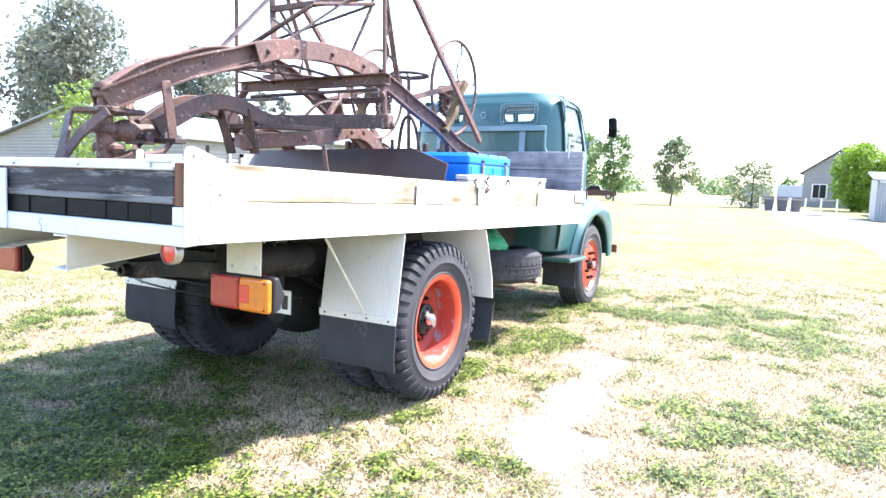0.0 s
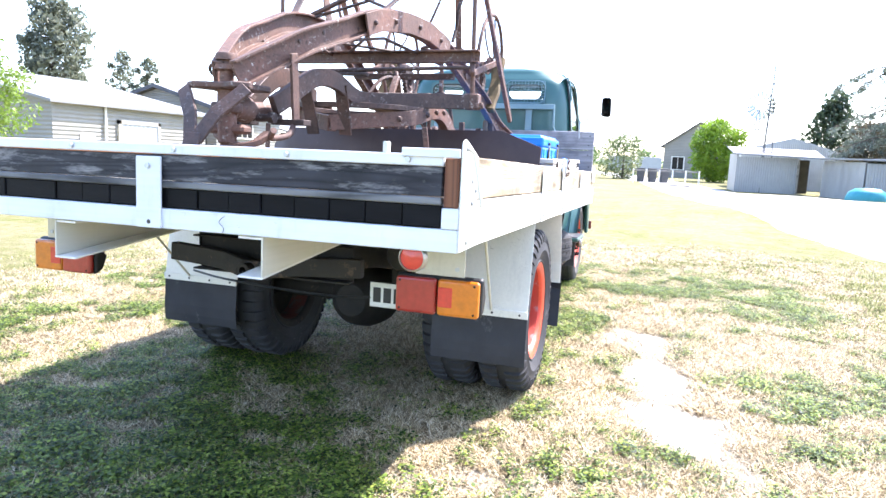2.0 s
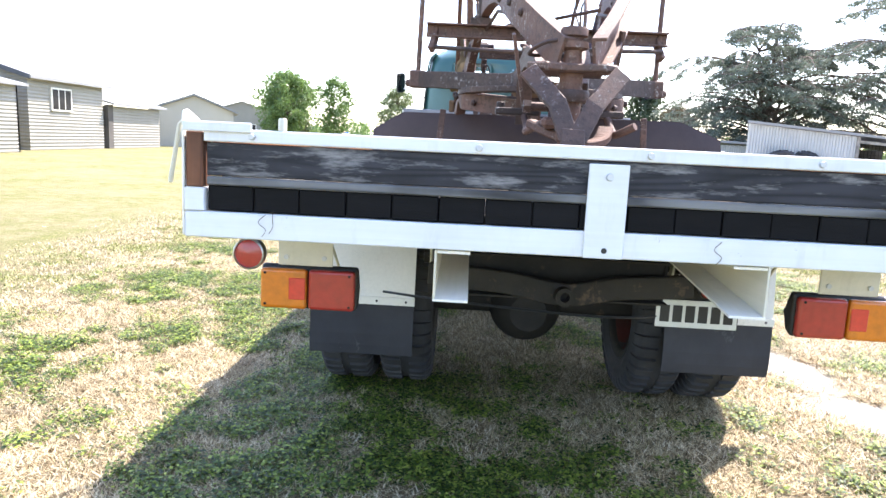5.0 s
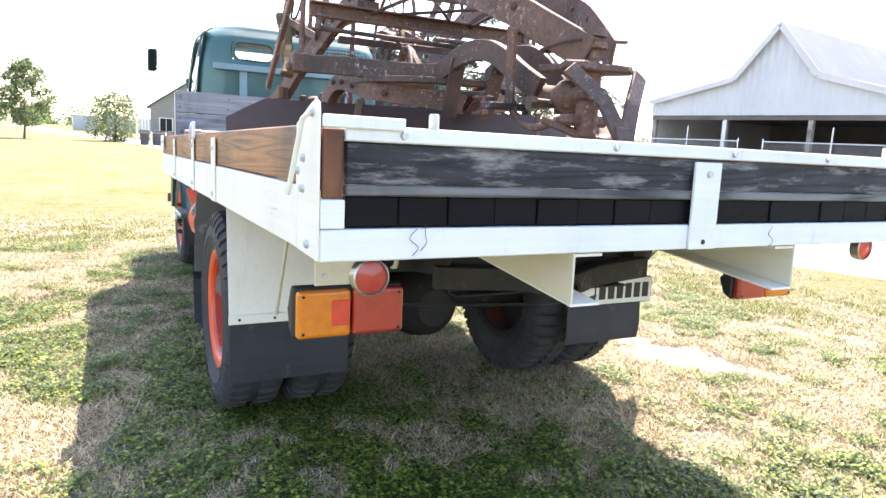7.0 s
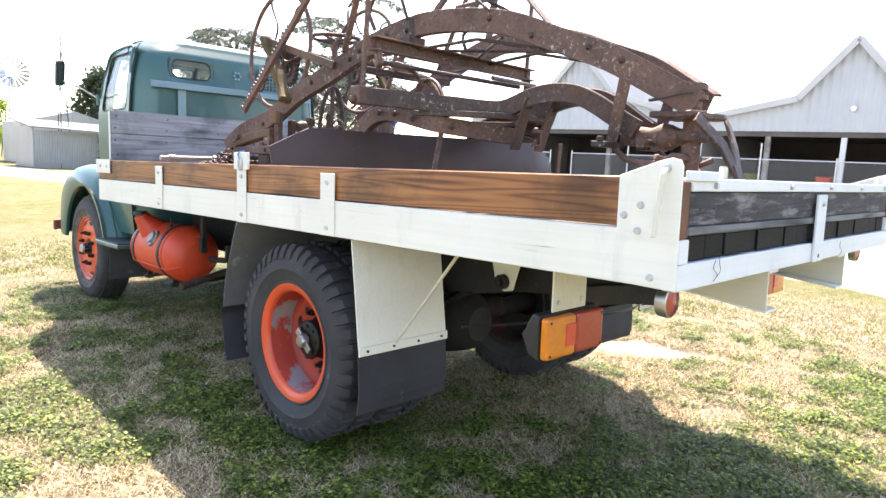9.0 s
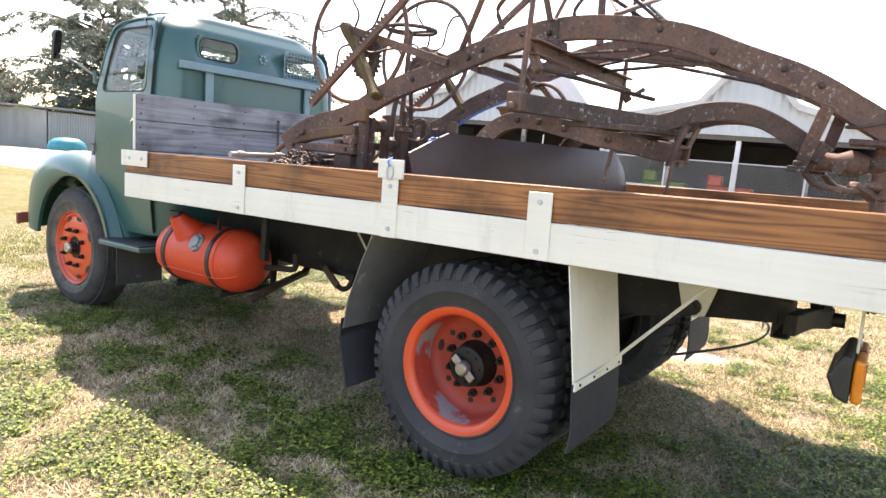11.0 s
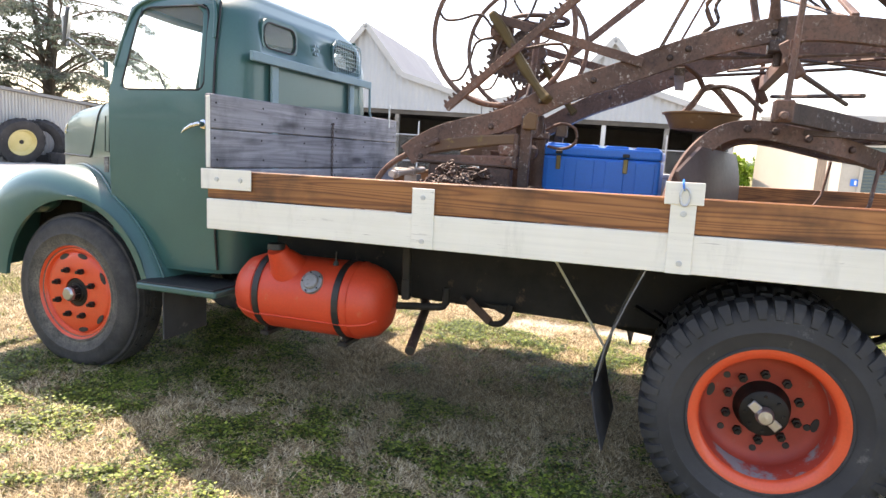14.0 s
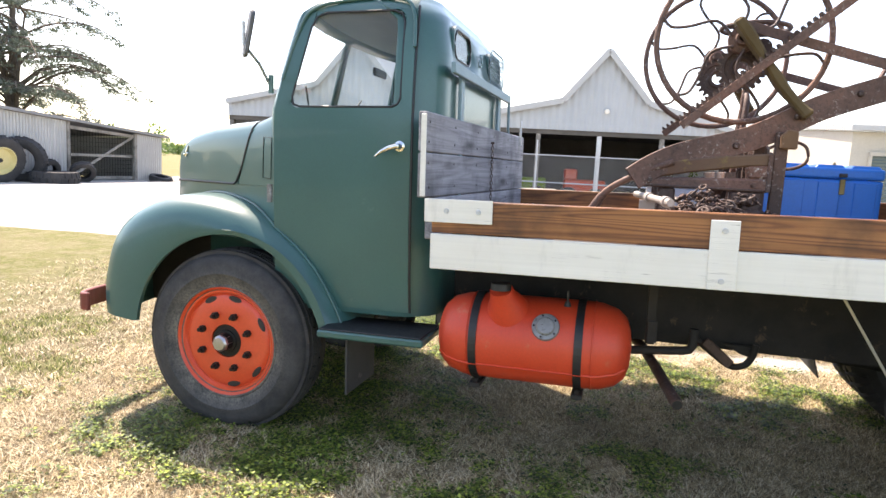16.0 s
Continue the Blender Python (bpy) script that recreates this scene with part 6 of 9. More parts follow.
st = part("steering_wheel", Geo().tube([(0.36 + 0.2 * math.cos(t), 5.30 - 0.08 * math.sin(t), 1.78 + 0.18 * math.sin(t)) for t in np.linspace(0, 2 * math.pi, 33)], 0.012, 8), BLACK, cab, "thin black steering wheel", smooth=50)
for t in (0.3, 2.4, 4.5):
    part("spoke", Geo().rod((0.36, 5.30, 1.78), (0.36 + 0.2 * math.cos(t), 5.30 - 0.08 * math.sin(t), 1.78 + 0.18 * math.sin(t)), 0.008, 6), BLACK, st)
lining = [[(x * 0.955, CAB_C + (y - CAB_C) * 0.94, z) for x, y, z in ring_at(2.31)], [(x * 0.86, CAB_C + (y - CAB_C) * 0.84, 2.365) for x, y, z in ring_at(2.31)], [(x * 0.4, CAB_C + (y - CAB_C) * 0.4, 2.40) for x, y, z in ring_at(2.31)]]
part("headlining", Geo().rings(lining), LINING, cab, "pale cloth roof lining", smooth=50)
part("inner_mirror", Geo().box(-0.10, 0.10, 5.33, 5.35, 2.08, 2.13), BLACK, cab, bevel=0.008)

em = part("bonnet_badge", Geo().tube(spline([(-body_x(6.43, 1.56) - 0.004, 6.43, 1.56), (-body_x(6.425, 1.59) - 0.006, 6.425, 1.59), (-body_x(6.415, 1.625) - 0.004, 6.415, 1.625)], 4), 0.007, 8, None), CHROME, cab, "chrome bonnet badge", smooth=50)
part("badge_wing", Geo().rod((-body_x(6.40, 1.58) - 0.006, 6.40, 1.58), (-body_x(6.46, 1.572) - 0.006, 6.46, 1.572), 0.006, 8), CHROME, em, smooth=50)
nose = []
for z, cap_, lead in ((1.414, 9.0, 0.0), (1.25, 9.0, 0.012), (1.125, 9.0, 0.015), (1.105, 0.56, 0.015), (0.78, 0.54, 0.0)):
    half = [(min(cap_, body_half(y) - 0.003), y + lead * (y > 6.4)) for y in (5.56, 5.75, 5.876, 6.1, 6.3, 6.45, 6.53, 6.58, 6.605)]
    nose.append([(-x, y, z) for x, y in half] + [(x, y, z) for x, y in half[::-1]])
part("front_panel", Geo().rings(nose), TEAL, cab, "teal front panel", smooth=35)
for k in range(7):
    z = 0.86 + 0.07 * k
    part("grille_bar", Geo().tube([(-0.34, 6.51, z), (0, 6.59, z), (0.34, 6.51, z)], 0.012, 8), TEAL_RAIL, cab, smooth=50)

wing_out = spline([(5.13, 0.70), (5.18, 0.82), (5.30, 1.02), (5.48, 1.19), (5.72, 1.31), (5.98, 1.36), (6.22, 1.345), (6.42, 1.265), (6.56, 1.13), (6.625, 0.95), (6.645, 0.82), (6.64, 0.69)], 3)
wc = Vector((5.79, 0.60))
for s in (-1, 1):
    rows = []
    n = len(wing_out)
    for i, q in enumerate(wing_out):
        q = Vector((q[0], q[1]))
        a = math.radians(196 - 232 * i / (n - 1))
        d = (q - wc)
        dn = d.normalized()
        lip = wc + dn * min(0.565, d.length - 0.02)
        if i < 3:
            lip = Vector((min(lip.x, 5.24), lip.y))
        deep = d.length
        inner = q - dn * 0.01
        mid = [(0.50, inner + dn * 0.0), (0.70, q), (0.80, q - dn * 0.006), (0.88, q - dn * 0.030), (0.935, q - dn * 0.075), (0.962, q - dn * min(0.14, 0.6 * (deep - 0.56) + 0.05))]
        row = [(s * x, p.x, p.y) for x, p in mid]
        row += [(s * 0.968, *(lip + dn * 0.025)), (s * 0.958, *lip), (s * 0.93, *(lip + dn * 0.004)), (s * 0.90, *(q - dn * min(0.11, deep - 0.57 + 0.05))), (s * 0.50, *(inner - dn * 0.03))]
        rows.append(row)
    part("wing", Geo().rings(rows), TEAL, cab, "swept teal front wing", smooth=50)
    bead = []
    for q in wing_out[1:22]:
        dn = (Vector((q[0], q[1])) - wc).normalized()
        if q[0] < 5.55:
            bead.append((s * 0.877, q[0] - dn.x * 0.026, q[1] - dn.y * 0.026))
        else:
            k_ = ease(q[0], 5.55, 5.72)
            bead.append((s * (body_half(q[0]) + 0.004), q[0], q[1] + 0.002 - 0.026 * (1 - float(k_))))
    part("wing_bead", Geo().tube(bead, 0.008, 8, up=(1, 0, 0)), TEAL, cab, "rolled bead between wing and cab", smooth=60)
    # Dark sheet added behind the wheel so the arch reads as deep shade.
    part("arch_backing", Geo().prism([tuple(wc + (Vector((q[0], q[1])) - wc) * 0.97) for q in wing_out], "x", *sorted((s * 0.50, s * 0.53))), CHASSIS, cab, "dark sheet for the shade within the wheel arch")
    step = part("running_board", Geo().box(*sorted((s * 0.70, s * 1.03)), 4.69, 5.235, up(0.585, 5), up(0.622, 5)), TEAL, cab, "teal running board with black tread", bevel=0.008)
    part("tread", Geo().box(*sorted((s * 0.72, s * 1.025)), 4.70, 5.225, up(0.6235, 5), up(0.631, 5)), BLACK, step, bevel=0.003)
    part("step_flap", Geo().box(*sorted((s * 0.60, s * 0.96)), 5.10, 5.11, up(0.285, 5.1), up(0.585, 5)), RUBBER, step, "black rubber flap")
    part("step_bracket", Geo().bar([(s * 0.40, 4.9, 0.90), (s * 0.6, 4.9, up(0.60, 4.9)), (s * 0.95, 4.9, up(0.572, 4.9))], 0.04, 0.03), CHASSIS, cab)
    lampc = (s * 0.66, 6.47, 1.12)
    part("headlamp", Geo().lathe([(1e-4, 0.06), (0.05, 0.055), (0.088, 0.03), (0.095, 0.0), (0.09, -0.12), (0.05, -0.2), (1e-4, -0.22)], 24, lampc, "y"), TEAL, cab, "round headlamp", smooth=50)
part("bumper", Geo().bar(spline([(-0.97, 6.62, 0.74), (-0.94, 6.69, 0.74), (-0.7, 6.74, 0.74), (0, 6.76, 0.74), (0.7, 6.74, 0.74), (0.94, 6.69, 0.74), (0.97, 6.62, 0.74)], 5), 0.025, 0.10), surface("red_bumper", (0.16, 0.03, 0.02), (0.24, 0.045, 0.03), rough=0.5, scale=4), truck, "dull red front bumper", bevel=0.006)

# ---- the old horse-drawn grader on the deck ----
def deck_z(y):
    return 1.192 - SLOPE * y


grader = thing("antique_road_grader", "rusty antique road grader with an arched steel frame on the deck", "grader")
ARCH = [(3.80, 1.43), (3.70, 1.50), (3.56, 1.565), (3.28, 1.648), (3.0, 1.797), (2.72, 1.902), (2.46, 2.01), (2.21, 2.09), (1.97, 2.135), (1.70, 2.135), (1.39, 2.09), (1.11, 1.99), (0.86, 1.90), (0.66, 1.792), (0.50, 1.70)]


def arch_x(s, y):
    pull = 0.105 * max(0.0, (0.92 - y) / 0.42) ** 1.3
    return -0.235 - 0.104 * (y - 0.75) + pull if s < 0 else 0.140 + 0.122 * (y - 0.75) - pull


def arch_z(y):
    ys, zs = zip(*ARCH[::-1])
    return float(np.interp(y, ys, zs))


TOOTH = mesh_of("gear_tooth", Geo().prism([(-0.012, 0.094), (0.012, 0.094), (0.006, 0.116), (-0.006, 0.116)], "x", -0.016, 0.016), RUST_DARK)
for s in (-1, 1):
    pts = [(arch_x(s, y), y, z) for y, z in spline(ARCH, 4)]
    beam = part("arched_beam", Geo().channel(pts, -0.05, 0.115, 0.012), RUST, grader, "rusty arched channel beam with bolts", bevel=0.002)
    for y in (3.35, 3.1, 2.85, 2.5, 2.42, 2.2, 2.05, 1.5, 1.25, 0.95, 0.8):
        z = arch_z(y) + 0.02 * math.sin(y * 9)
        x = arch_x(s, y) + s * 0.002
        part("bolt_head", Geo().lathe([(1e-4, s * 0.014), (0.010, s * 0.012), (0.016, 0), (1e-4, -0.01 * s)], 10, (x, y, z), "x"), RUST_DARK, beam)
    # lower bracing along the beam
    part("bracing_rod", Geo().tube([(arch_x(s, 2.35) - s * 0.03, 2.35, arch_z(2.35) - 0.055), (arch_x(s, 1.6) - s * 0.04, 1.6, arch_z(1.6) - 0.085), (arch_x(s, 1.1) - s * 0.02, 1.1, arch_z(1.1) - 0.05)], 0.010, 6), RUST_DARK, grader)
    part("bracing_rod", Geo().rod((arch_x(s, 2.2) - s * 0.03, 2.2, 2.02), (arch_x(-s, 1.45) + s * 0.04, 1.45, 2.03), 0.009, 6), RUST_DARK, grader)
    # humped draw bars
    hump = [(-0.70, 2.00, 1.725), (-0.56, 1.875, 1.718), (-0.36, 1.69, 1.702), (-0.235, 1.575, 1.692), (-0.185, 1.51, 1.692), (-0.170, 1.44, 1.708), (-0.160, 1.35, 1.742), (-0.155, 1.26, 1.763), (-0.150, 1.16, 1.768), (-0.145, 1.06, 1.752), (-0.138, 0.96, 1.708), (-0.125, 0.86, 1.648), (-0.105, 0.76, 1.592)]
    hp = [((x if s < 0 else -0.08 - x), y, z) for x, y, z in hump]
    db = part("draw_bar", Geo().bar(spline(hp, 4), 0.035, 0.088), RUST_DARK, grader, "humped draw bar with flaking paint", bevel=0.003)
    end = hp[0]
    part("bar_clevis", Geo().box(end[0] - 0.045, end[0] + 0.045, end[1] - 0.03, end[1] + 0.05, end[2] - 0.045, end[2] + 0.05).disc((end[0] - 0.07, end[1] + 0.01, end[2] - 0.02), 0.022, 0.14, "x", 10), RUST, db, bevel=0.008)
    # lift rod up to the top frame
    top = (s * 0.64 - 0.03, end[1] - 0.03, 2.95)
    part("lift_rod", Geo().rod(end, top, 0.014, 8), RUST, grader, "slim vertical lift rod")
    # lower circle bars and blade arms
    low = [(-0.515, 2.405, 1.175), (-0.510, 2.400, 1.33), (-0.500, 2.365, 1.46), (-0.488, 2.30, 1.565), (-0.478, 2.22, 1.632), (-0.470, 2.12, 1.660), (-0.462, 2.00, 1.654), (-0.455, 1.86, 1.628), (-0.44, 1.74, 1.604), (-0.36, 1.66, 1.592), (-0.20, 1.55, 1.572), (-0.06, 1.445, 1.552)]
    lp = [((x if s < 0 else -0.06 - x), y - (0.08 if s > 0 else 0), z) for x, y, z in low]
    cb = part("circle_bar", Geo().channel(spline(lp, 4), 0.055 if s > 0 else -0.055, 0.085, 0.012), RUST, grader, "curved blade arm", bevel=0.002)
    for k in (5, 6, 7, 9):
        part("bolt_head", Geo().lathe([(1e-4, s * 0.02), (0.012, s * 0.018), (0.018, 0.004 * s), (1e-4, -0.008 * s)], 8, (lp[k][0] + s * 0.014, lp[k][1], lp[k][2]), "x"), RUST_DARK, cb)
    part("arm_plate", Geo().bar([(s * 0.10 - 0.04, 1.43, 1.49), (s * 0.105 - 0.04, 1.39, 1.62), (s * 0.11 - 0.04, 1.34, 1.75)], 0.075, 0.014, up=(0, 1, 0)), RUST_DARK, grader, "flat post under the draw bar", bevel=0.003)
    part("pan_bracket", Geo().bar([(s * 0.50 - 0.03, 1.58, 1.55), (s * 0.52 - 0.03, 1.6, 1.35), (s * 0.5 - 0.03, 1.7, deck_z(1.7) + 0.008)], 0.03, 0.012, up=(0, 1, 0)), RUST, grader, bevel=0.003)
    # hangers at the tail end
    ht, hb = ((-0.245, 0.76, 1.80), (-0.185, 0.84, 1.53)) if s < 0 else ((0.148, 0.73, 1.82), (0.125, 0.79, 1.53))
    hg = part("hanger_strap", Geo().bar([ht, hb], 0.055, 0.014, up=(1, 0, 0)), RUST, grader, "flat hanger strap", bevel=0.002)
    part("hanger_foot", Geo().box(hb[0] - 0.11, hb[0] + 0.06, hb[1] - 0.035, hb[1] + 0.035, hb[2] - 0.022, hb[2] + 0.004).disc((hb[0] - 0.09, hb[1], hb[2] + 0.004), 0.018, 0.022, "z", 8), RUST_DARK, hg, bevel=0.003)
    part("hook", Geo().tube(spline([(hb[0], hb[1] - 0.02, hb[2] - 0.02), (hb[0] + 0.01, hb[1] - 0.08, hb[2] - 0.07), (hb[0] + 0.0, hb[1] - 0.20, hb[2] - 0.085), (hb[0] + 0.05, hb[1] - 0.26, hb[2] - 0.055)], 5), 0.014, 8), RUST, grader, smooth=50)
    # rack bars
    tip = (-0.52, 3.60, 1.69) if s < 0 else (0.50, 3.64, 1.71)
    end2 = (s * 0.49, 2.12, 2.98)
    rk = part("rack_bar", Geo().bar([tip, end2], 0.030, 0.040), RUST, grader, "toothed rack bar", bevel=0.003)
    d = (Vector(end2) - Vector(tip)).normalized()
    nrm = d.cross(Vector((1, 0, 0))).normalized()
    if nrm.z < 0:
        nrm = -nrm
    teeth = Geo()
    for k in range(26):
        p = Vector(tip) + d * (0.02 + 0.030 * k) + nrm * 0.020
        teeth.prism([(-0.009, 0), (0.009, 0), (0.004, 0.018), (-0.004, 0.018)], "x", -0.015, 0.015, Matrix.Translation(p) @ Matrix(((1, 0, 0), (0, d.y, nrm.y), (0, d.z, nrm.z))).to_4x4())
    part("rack_teeth", teeth, RUST_DARK, rk)
    # hand wheels with bent spokes
    c = Vector((-0.385, 3.36, 2.11) if s < 0 else (0.365, 3.40, 2.14))
    R = 0.385
    rim = part("hand_wheel", Geo().tube([(c.x + 0.02 * math.sin(t), c.y + R * math.cos(t), c.z + R * math.sin(t)) for t in np.linspace(0, 2 * math.pi, 49)], 0.0145, 8, up=(1, 0, 0)), RUST, grader, "large rusty hand wheel with bent spokes", smooth=60)
    for k in range(6):
        a = k * math.pi / 3 + 0.3
        u, v = Vector((0, math.cos(a), math.sin(a))), Vector((0, -math.sin(a), math.cos(a)))
        path = [c + u * 0.05 + Vector((s * 0.03, 0, 0)), c + u * 0.14 + v * 0.045 + Vector((s * 0.02, 0, 0)), c + u * 0.25 - v * 0.01, c + u * 0.33 - v * 0.035, c + u * R]
        part("spoke", Geo().tube(spline(path, 4), 0.0075, 6, up=(1, 0, 0)), RUST_DARK, rim, smooth=60)
    part("wheel_hub", Geo().lathe([(1e-4, -0.06), (0.03, -0.06), (0.034, -0.03), (0.062, -0.02), (0.062, 0.02), (0.034, 0.03), (0.03, 0.06), (1e-4, 0.06)], 16, tuple(c), "x"), RUST, rim, smooth=40)
    gc = Vector((c.x - s * 0.07, c.y - 0.02, c.z - 0.12))
    gear = part("spur_gear", Geo().lathe([(0.03, -0.016), (0.045, -0.022), (0.055, -0.010), (0.075, -0.010), (0.080, -0.016), (0.096, -0.016), (0.096, 0.016), (0.080, 0.016), (0.075, 0.010), (0.055, 0.010), (0.045, 0.022), (0.03, 0.016)], 32, tuple(gc), "x", closed=True), RUST_DARK, grader, "greasy spur gear", smooth=35)
    for k in range(20):
        child("gear_tooth", TOOTH, gear, Matrix.Translation(gc) @ Matrix.Rotation(2 * math.pi * k / 20, 4, "X"))
    part("pinion", Geo().lathe([(1e-4, -0.03), (0.045, -0.03), (0.045, 0.03), (1e-4, 0.03)], 12, (c.x - s * 0.06, c.y - 0.10, c.z - 0.03), "x"), RUST_DARK, grader)
    # cast bracket that carries the wheel
    bx = s * 0.475 if s < 0 else 0.455
    arm = [(bx, 3.40, 2.19), (bx - s * 0.01, 3.33, 2.10), (bx, 3.24, 1.97), (bx + s * 0.01, 3.16, 1.86), (arch_x(s, 3.08) + s * 0.03, 3.06, 1.75)]
    part("cast_bracket", Geo().bar(spline(arm, 4), 0.045, 0.085, up=(1, 0, 0), scales=[0.9, 1.0, 1.1, 1.15, 1.1, 1.0, 0.9, 0.85, 0.9, 1.0, 1.05, 1.0, 0.9, 0.85, 0.9, 1.0, 1.2]), RUST_GREEN, grader, "lichen-stained cast bracket", bevel=0.010)
    part("bracket_stay", Geo().bar([(bx, 3.40, 2.17), (arch_x(s, 2.62) + s * 0.02, 2.62, arch_z(2.62) + 0.01)], 0.012, 0.045), RUST, grader, bevel=0.002)
    part("wheel_shaft", Geo().rod((c.x - s * 0.14, c.y, c.z), (c.x + s * 0.06, c.y, c.z), 0.018, 10), RUST_DARK, grader)
    # front foot frames
    toe = arch_x(s, 3.7)
    part("toe_strap", Geo().tube(spline([(toe, 3.62, 1.52), (toe - s * 0.02, 3.80, 1.44), (toe - s * 0.02, 3.95, 1.33), (toe, 4.06, deck_z(4.06) + 0.012)], 5), 0.016, 8), RUST, grader, "bent toe strap", smooth=50)
    fx = toe - s * 0.04
    fy = 3.08 if s < 0 else 3.22
    fo = fy - 3.22 if s > 0 else 0.0
    xo, xi = fx - 0.034, fx + 0.034
    top = [(3.82, 1.470), (3.66, 1.522), (3.42, 1.556), (3.20, 1.578), (3.20, 1.520), (3.30, 1.512), (3.56, 1.470), (3.70, 1.440), (3.82, 1.445)]
    foot = part("foot_frame", Geo().prism([(y + fo, z) for y, z in top], "x", xo, xi), RUST_LICHEN, grader, "tapered cast foot frame with a long slot", bevel=0.008)
    part("foot_bar", Geo().prism([(3.82 + fo, 1.448), (3.70 + fo, 1.441), (3.56 + fo, 1.448), (3.28 + fo, 1.460), (3.20 + fo, 1.462), (3.19 + fo, 1.398), (3.74 + fo, 1.398), (3.80 + fo, 1.42)], "x", xo - 0.006, xi + 0.006), RUST, foot, bevel=0.010)
    part("foot_post", Geo().prism([(3.30 + fo, 1.515), (3.20 + fo, 1.525), (3.185 + fo, 1.46), (3.285 + fo, 1.458)], "x", xo - 0.004, xi + 0.004), RUST, foot, bevel=0.010)
    part("foot_rib", Geo().box(xo - 0.012, xo - 0.003, 3.19 + fo, 3.21 + fo, 1.40, 1.575).box(xo - 0.010, xo - 0.003, 3.22 + fo, 3.74 + fo, 1.400, 1.412), RUST_DARK, foot, bevel=0.003)
    for y in (3.26, 3.72):
        part("bolt_head", Geo().lathe([(1e-4, -0.014), (0.012, -0.014), (0.014, 0.0), (1e-4, 0.004)], 6, (xo - 0.006, y + fo, 1.43), "x"), RUST_DARK, foot)
    part("foot_block", Geo().box(fx - 0.04, fx + 0.04, 3.22 + fo, 3.36 + fo, deck_z(3.3) + 0.004, 1.40), RUST_DARK, grader, bevel=0.010)
    part("foot_block", Geo().box(fx - 0.03, fx + 0.03, 3.60 + fo, 3.68 + fo, deck_z(3.64) + 0.004, 1.40), RUST_DARK, grader, bevel=0.010)
    part("beam_post", Geo().box(fx - 0.018, fx + 0.018, 3.13 + fo, 3.185 + fo, deck_z(3.15) + 0.004, arch_z(3.15 + fo) - 0.04), RUST_DARK, grader, bevel=0.003)
    part("beam_clip", Geo().prism([(3.10 + fo, 1.60), (3.17 + fo, 1.60), (3.17 + fo, 1.66), (3.14 + fo, 1.69), (3.10 + fo, 1.68)], "x", fx - 0.055, fx - 0.019), RUST_TAN, grader, bevel=0.006)
    # uprights of the top frame
    a0 = (arch_x(s, 2.05), 2.05, arch_z(2.05) + 0.05)
    part("top_upright", Geo().bar([a0, (s * 0.44 - 0.02, 2.12, 2.50), (s * 0.47 - 0.02, 2.12, 3.0)], 0.045, 0.014), RUST, grader, "flat upright bar", bevel=0.002)
    part("top_stay", Geo().bar([(arch_x(s, 2.55), 2.55, arch_z(2.55) + 0.05), (s * 0.45 - 0.02, 2.14, 2.95)], 0.04, 0.012), RUST, grader, bevel=0.002)
    part("top_stay", Geo().bar([(arch_x(s, 1.5), 1.5, arch_z(1.5) + 0.05), (s * 0.45 - 0.02, 2.08, 2.62)], 0.04, 0.012), RUST_DARK, grader, bevel=0.002)
    part("bent_lever", Geo().tube(spline([(s * 0.38, 2.32, 2.14), (s * 0.39, 2.36, 2.24), (s * 0.42, 2.28, 2.32), (s * 0.44, 2.30, 2.42), (s * 0.46, 2.20, 2.56)], 4), 0.012, 8), RUST_DARK, grader, smooth=50)

# plate added on the sunny beam's outer face so this stretch catches light
sp_pts = [(arch_x(1, y) + 0.058, y, arch_z(y)) for y in np.linspace(1.25, 2.25, 15)]
sp_ = part("added_plate", Geo().bar(sp_pts, 0.012, 0.112), RUST, grader, "long riveted plate added for the beam's pale stretch", bevel=0.002)
for k in (1, 4, 8, 12):
    part("bolt_head", Geo().lathe([(1e-4, 0.014), (0.010, 0.012), (0.016, 0.0), (1e-4, -0.004)], 10, (sp_pts[k][0] + 0.007, sp_pts[k][1], sp_pts[k][2]), "x"), RUST_DARK, sp_)

# cross beams
part("cross_beam", Geo().channel([(-0.66, 2.01, 1.995), (0.66, 2.0, 1.99)], 0.05, 0.075, 0.010), RUST, grader, "rolled cross beam", bevel=0.002)
for x in (-0.60, 0.60):
    part("beam_end_link", Geo().bar([(x, 2.03, 2.03), (x * 1.03, 1.98, 1.93), (x * 1.05, 1.95, 1.88)], 0.03, 0.05), RUST, grader, bevel=0.006)
part("cross_rod", Geo().rod((-0.62, 1.96, 1.90), (0.1, 1.62, 1.84), 0.012, 8), RUST_DARK, grader)
part("cross_rod", Geo().rod((0.62, 1.92, 1.92), (-0.15, 1.60, 1.86), 0.012, 8), RUST_DARK, grader)
part("cross_beam", Geo().bar([(-0.36, 2.45, 1.93), (0.36, 2.45, 1.93)], 0.05, 0.04), RUST_DARK, grader, bevel=0.003)
part("top_cross_bar", Geo().bar([(-0.48, 2.12, 2.56), (0.46, 2.12, 2.56)], 0.04, 0.04), RUST, grader, bevel=0.003)
part("top_cross_bar", Geo().bar([(-0.32, 1.72, 2.20), (0.28, 1.70, 2.42), (0.44, 2.1, 2.5)], 0.035, 0.02), RUST, grader, bevel=0.003)
part("tie_rod", Geo().rod((-0.30, 1.7, 2.18), (0.46, 2.1, 2.50), 0.010, 6), RUST_DARK, grader)
part("tie_rod", Geo().rod((0.26, 1.6, 2.18), (-0.46, 2.1, 2.50), 0.010, 6), RUST_DARK, grader)
ring = Geo()
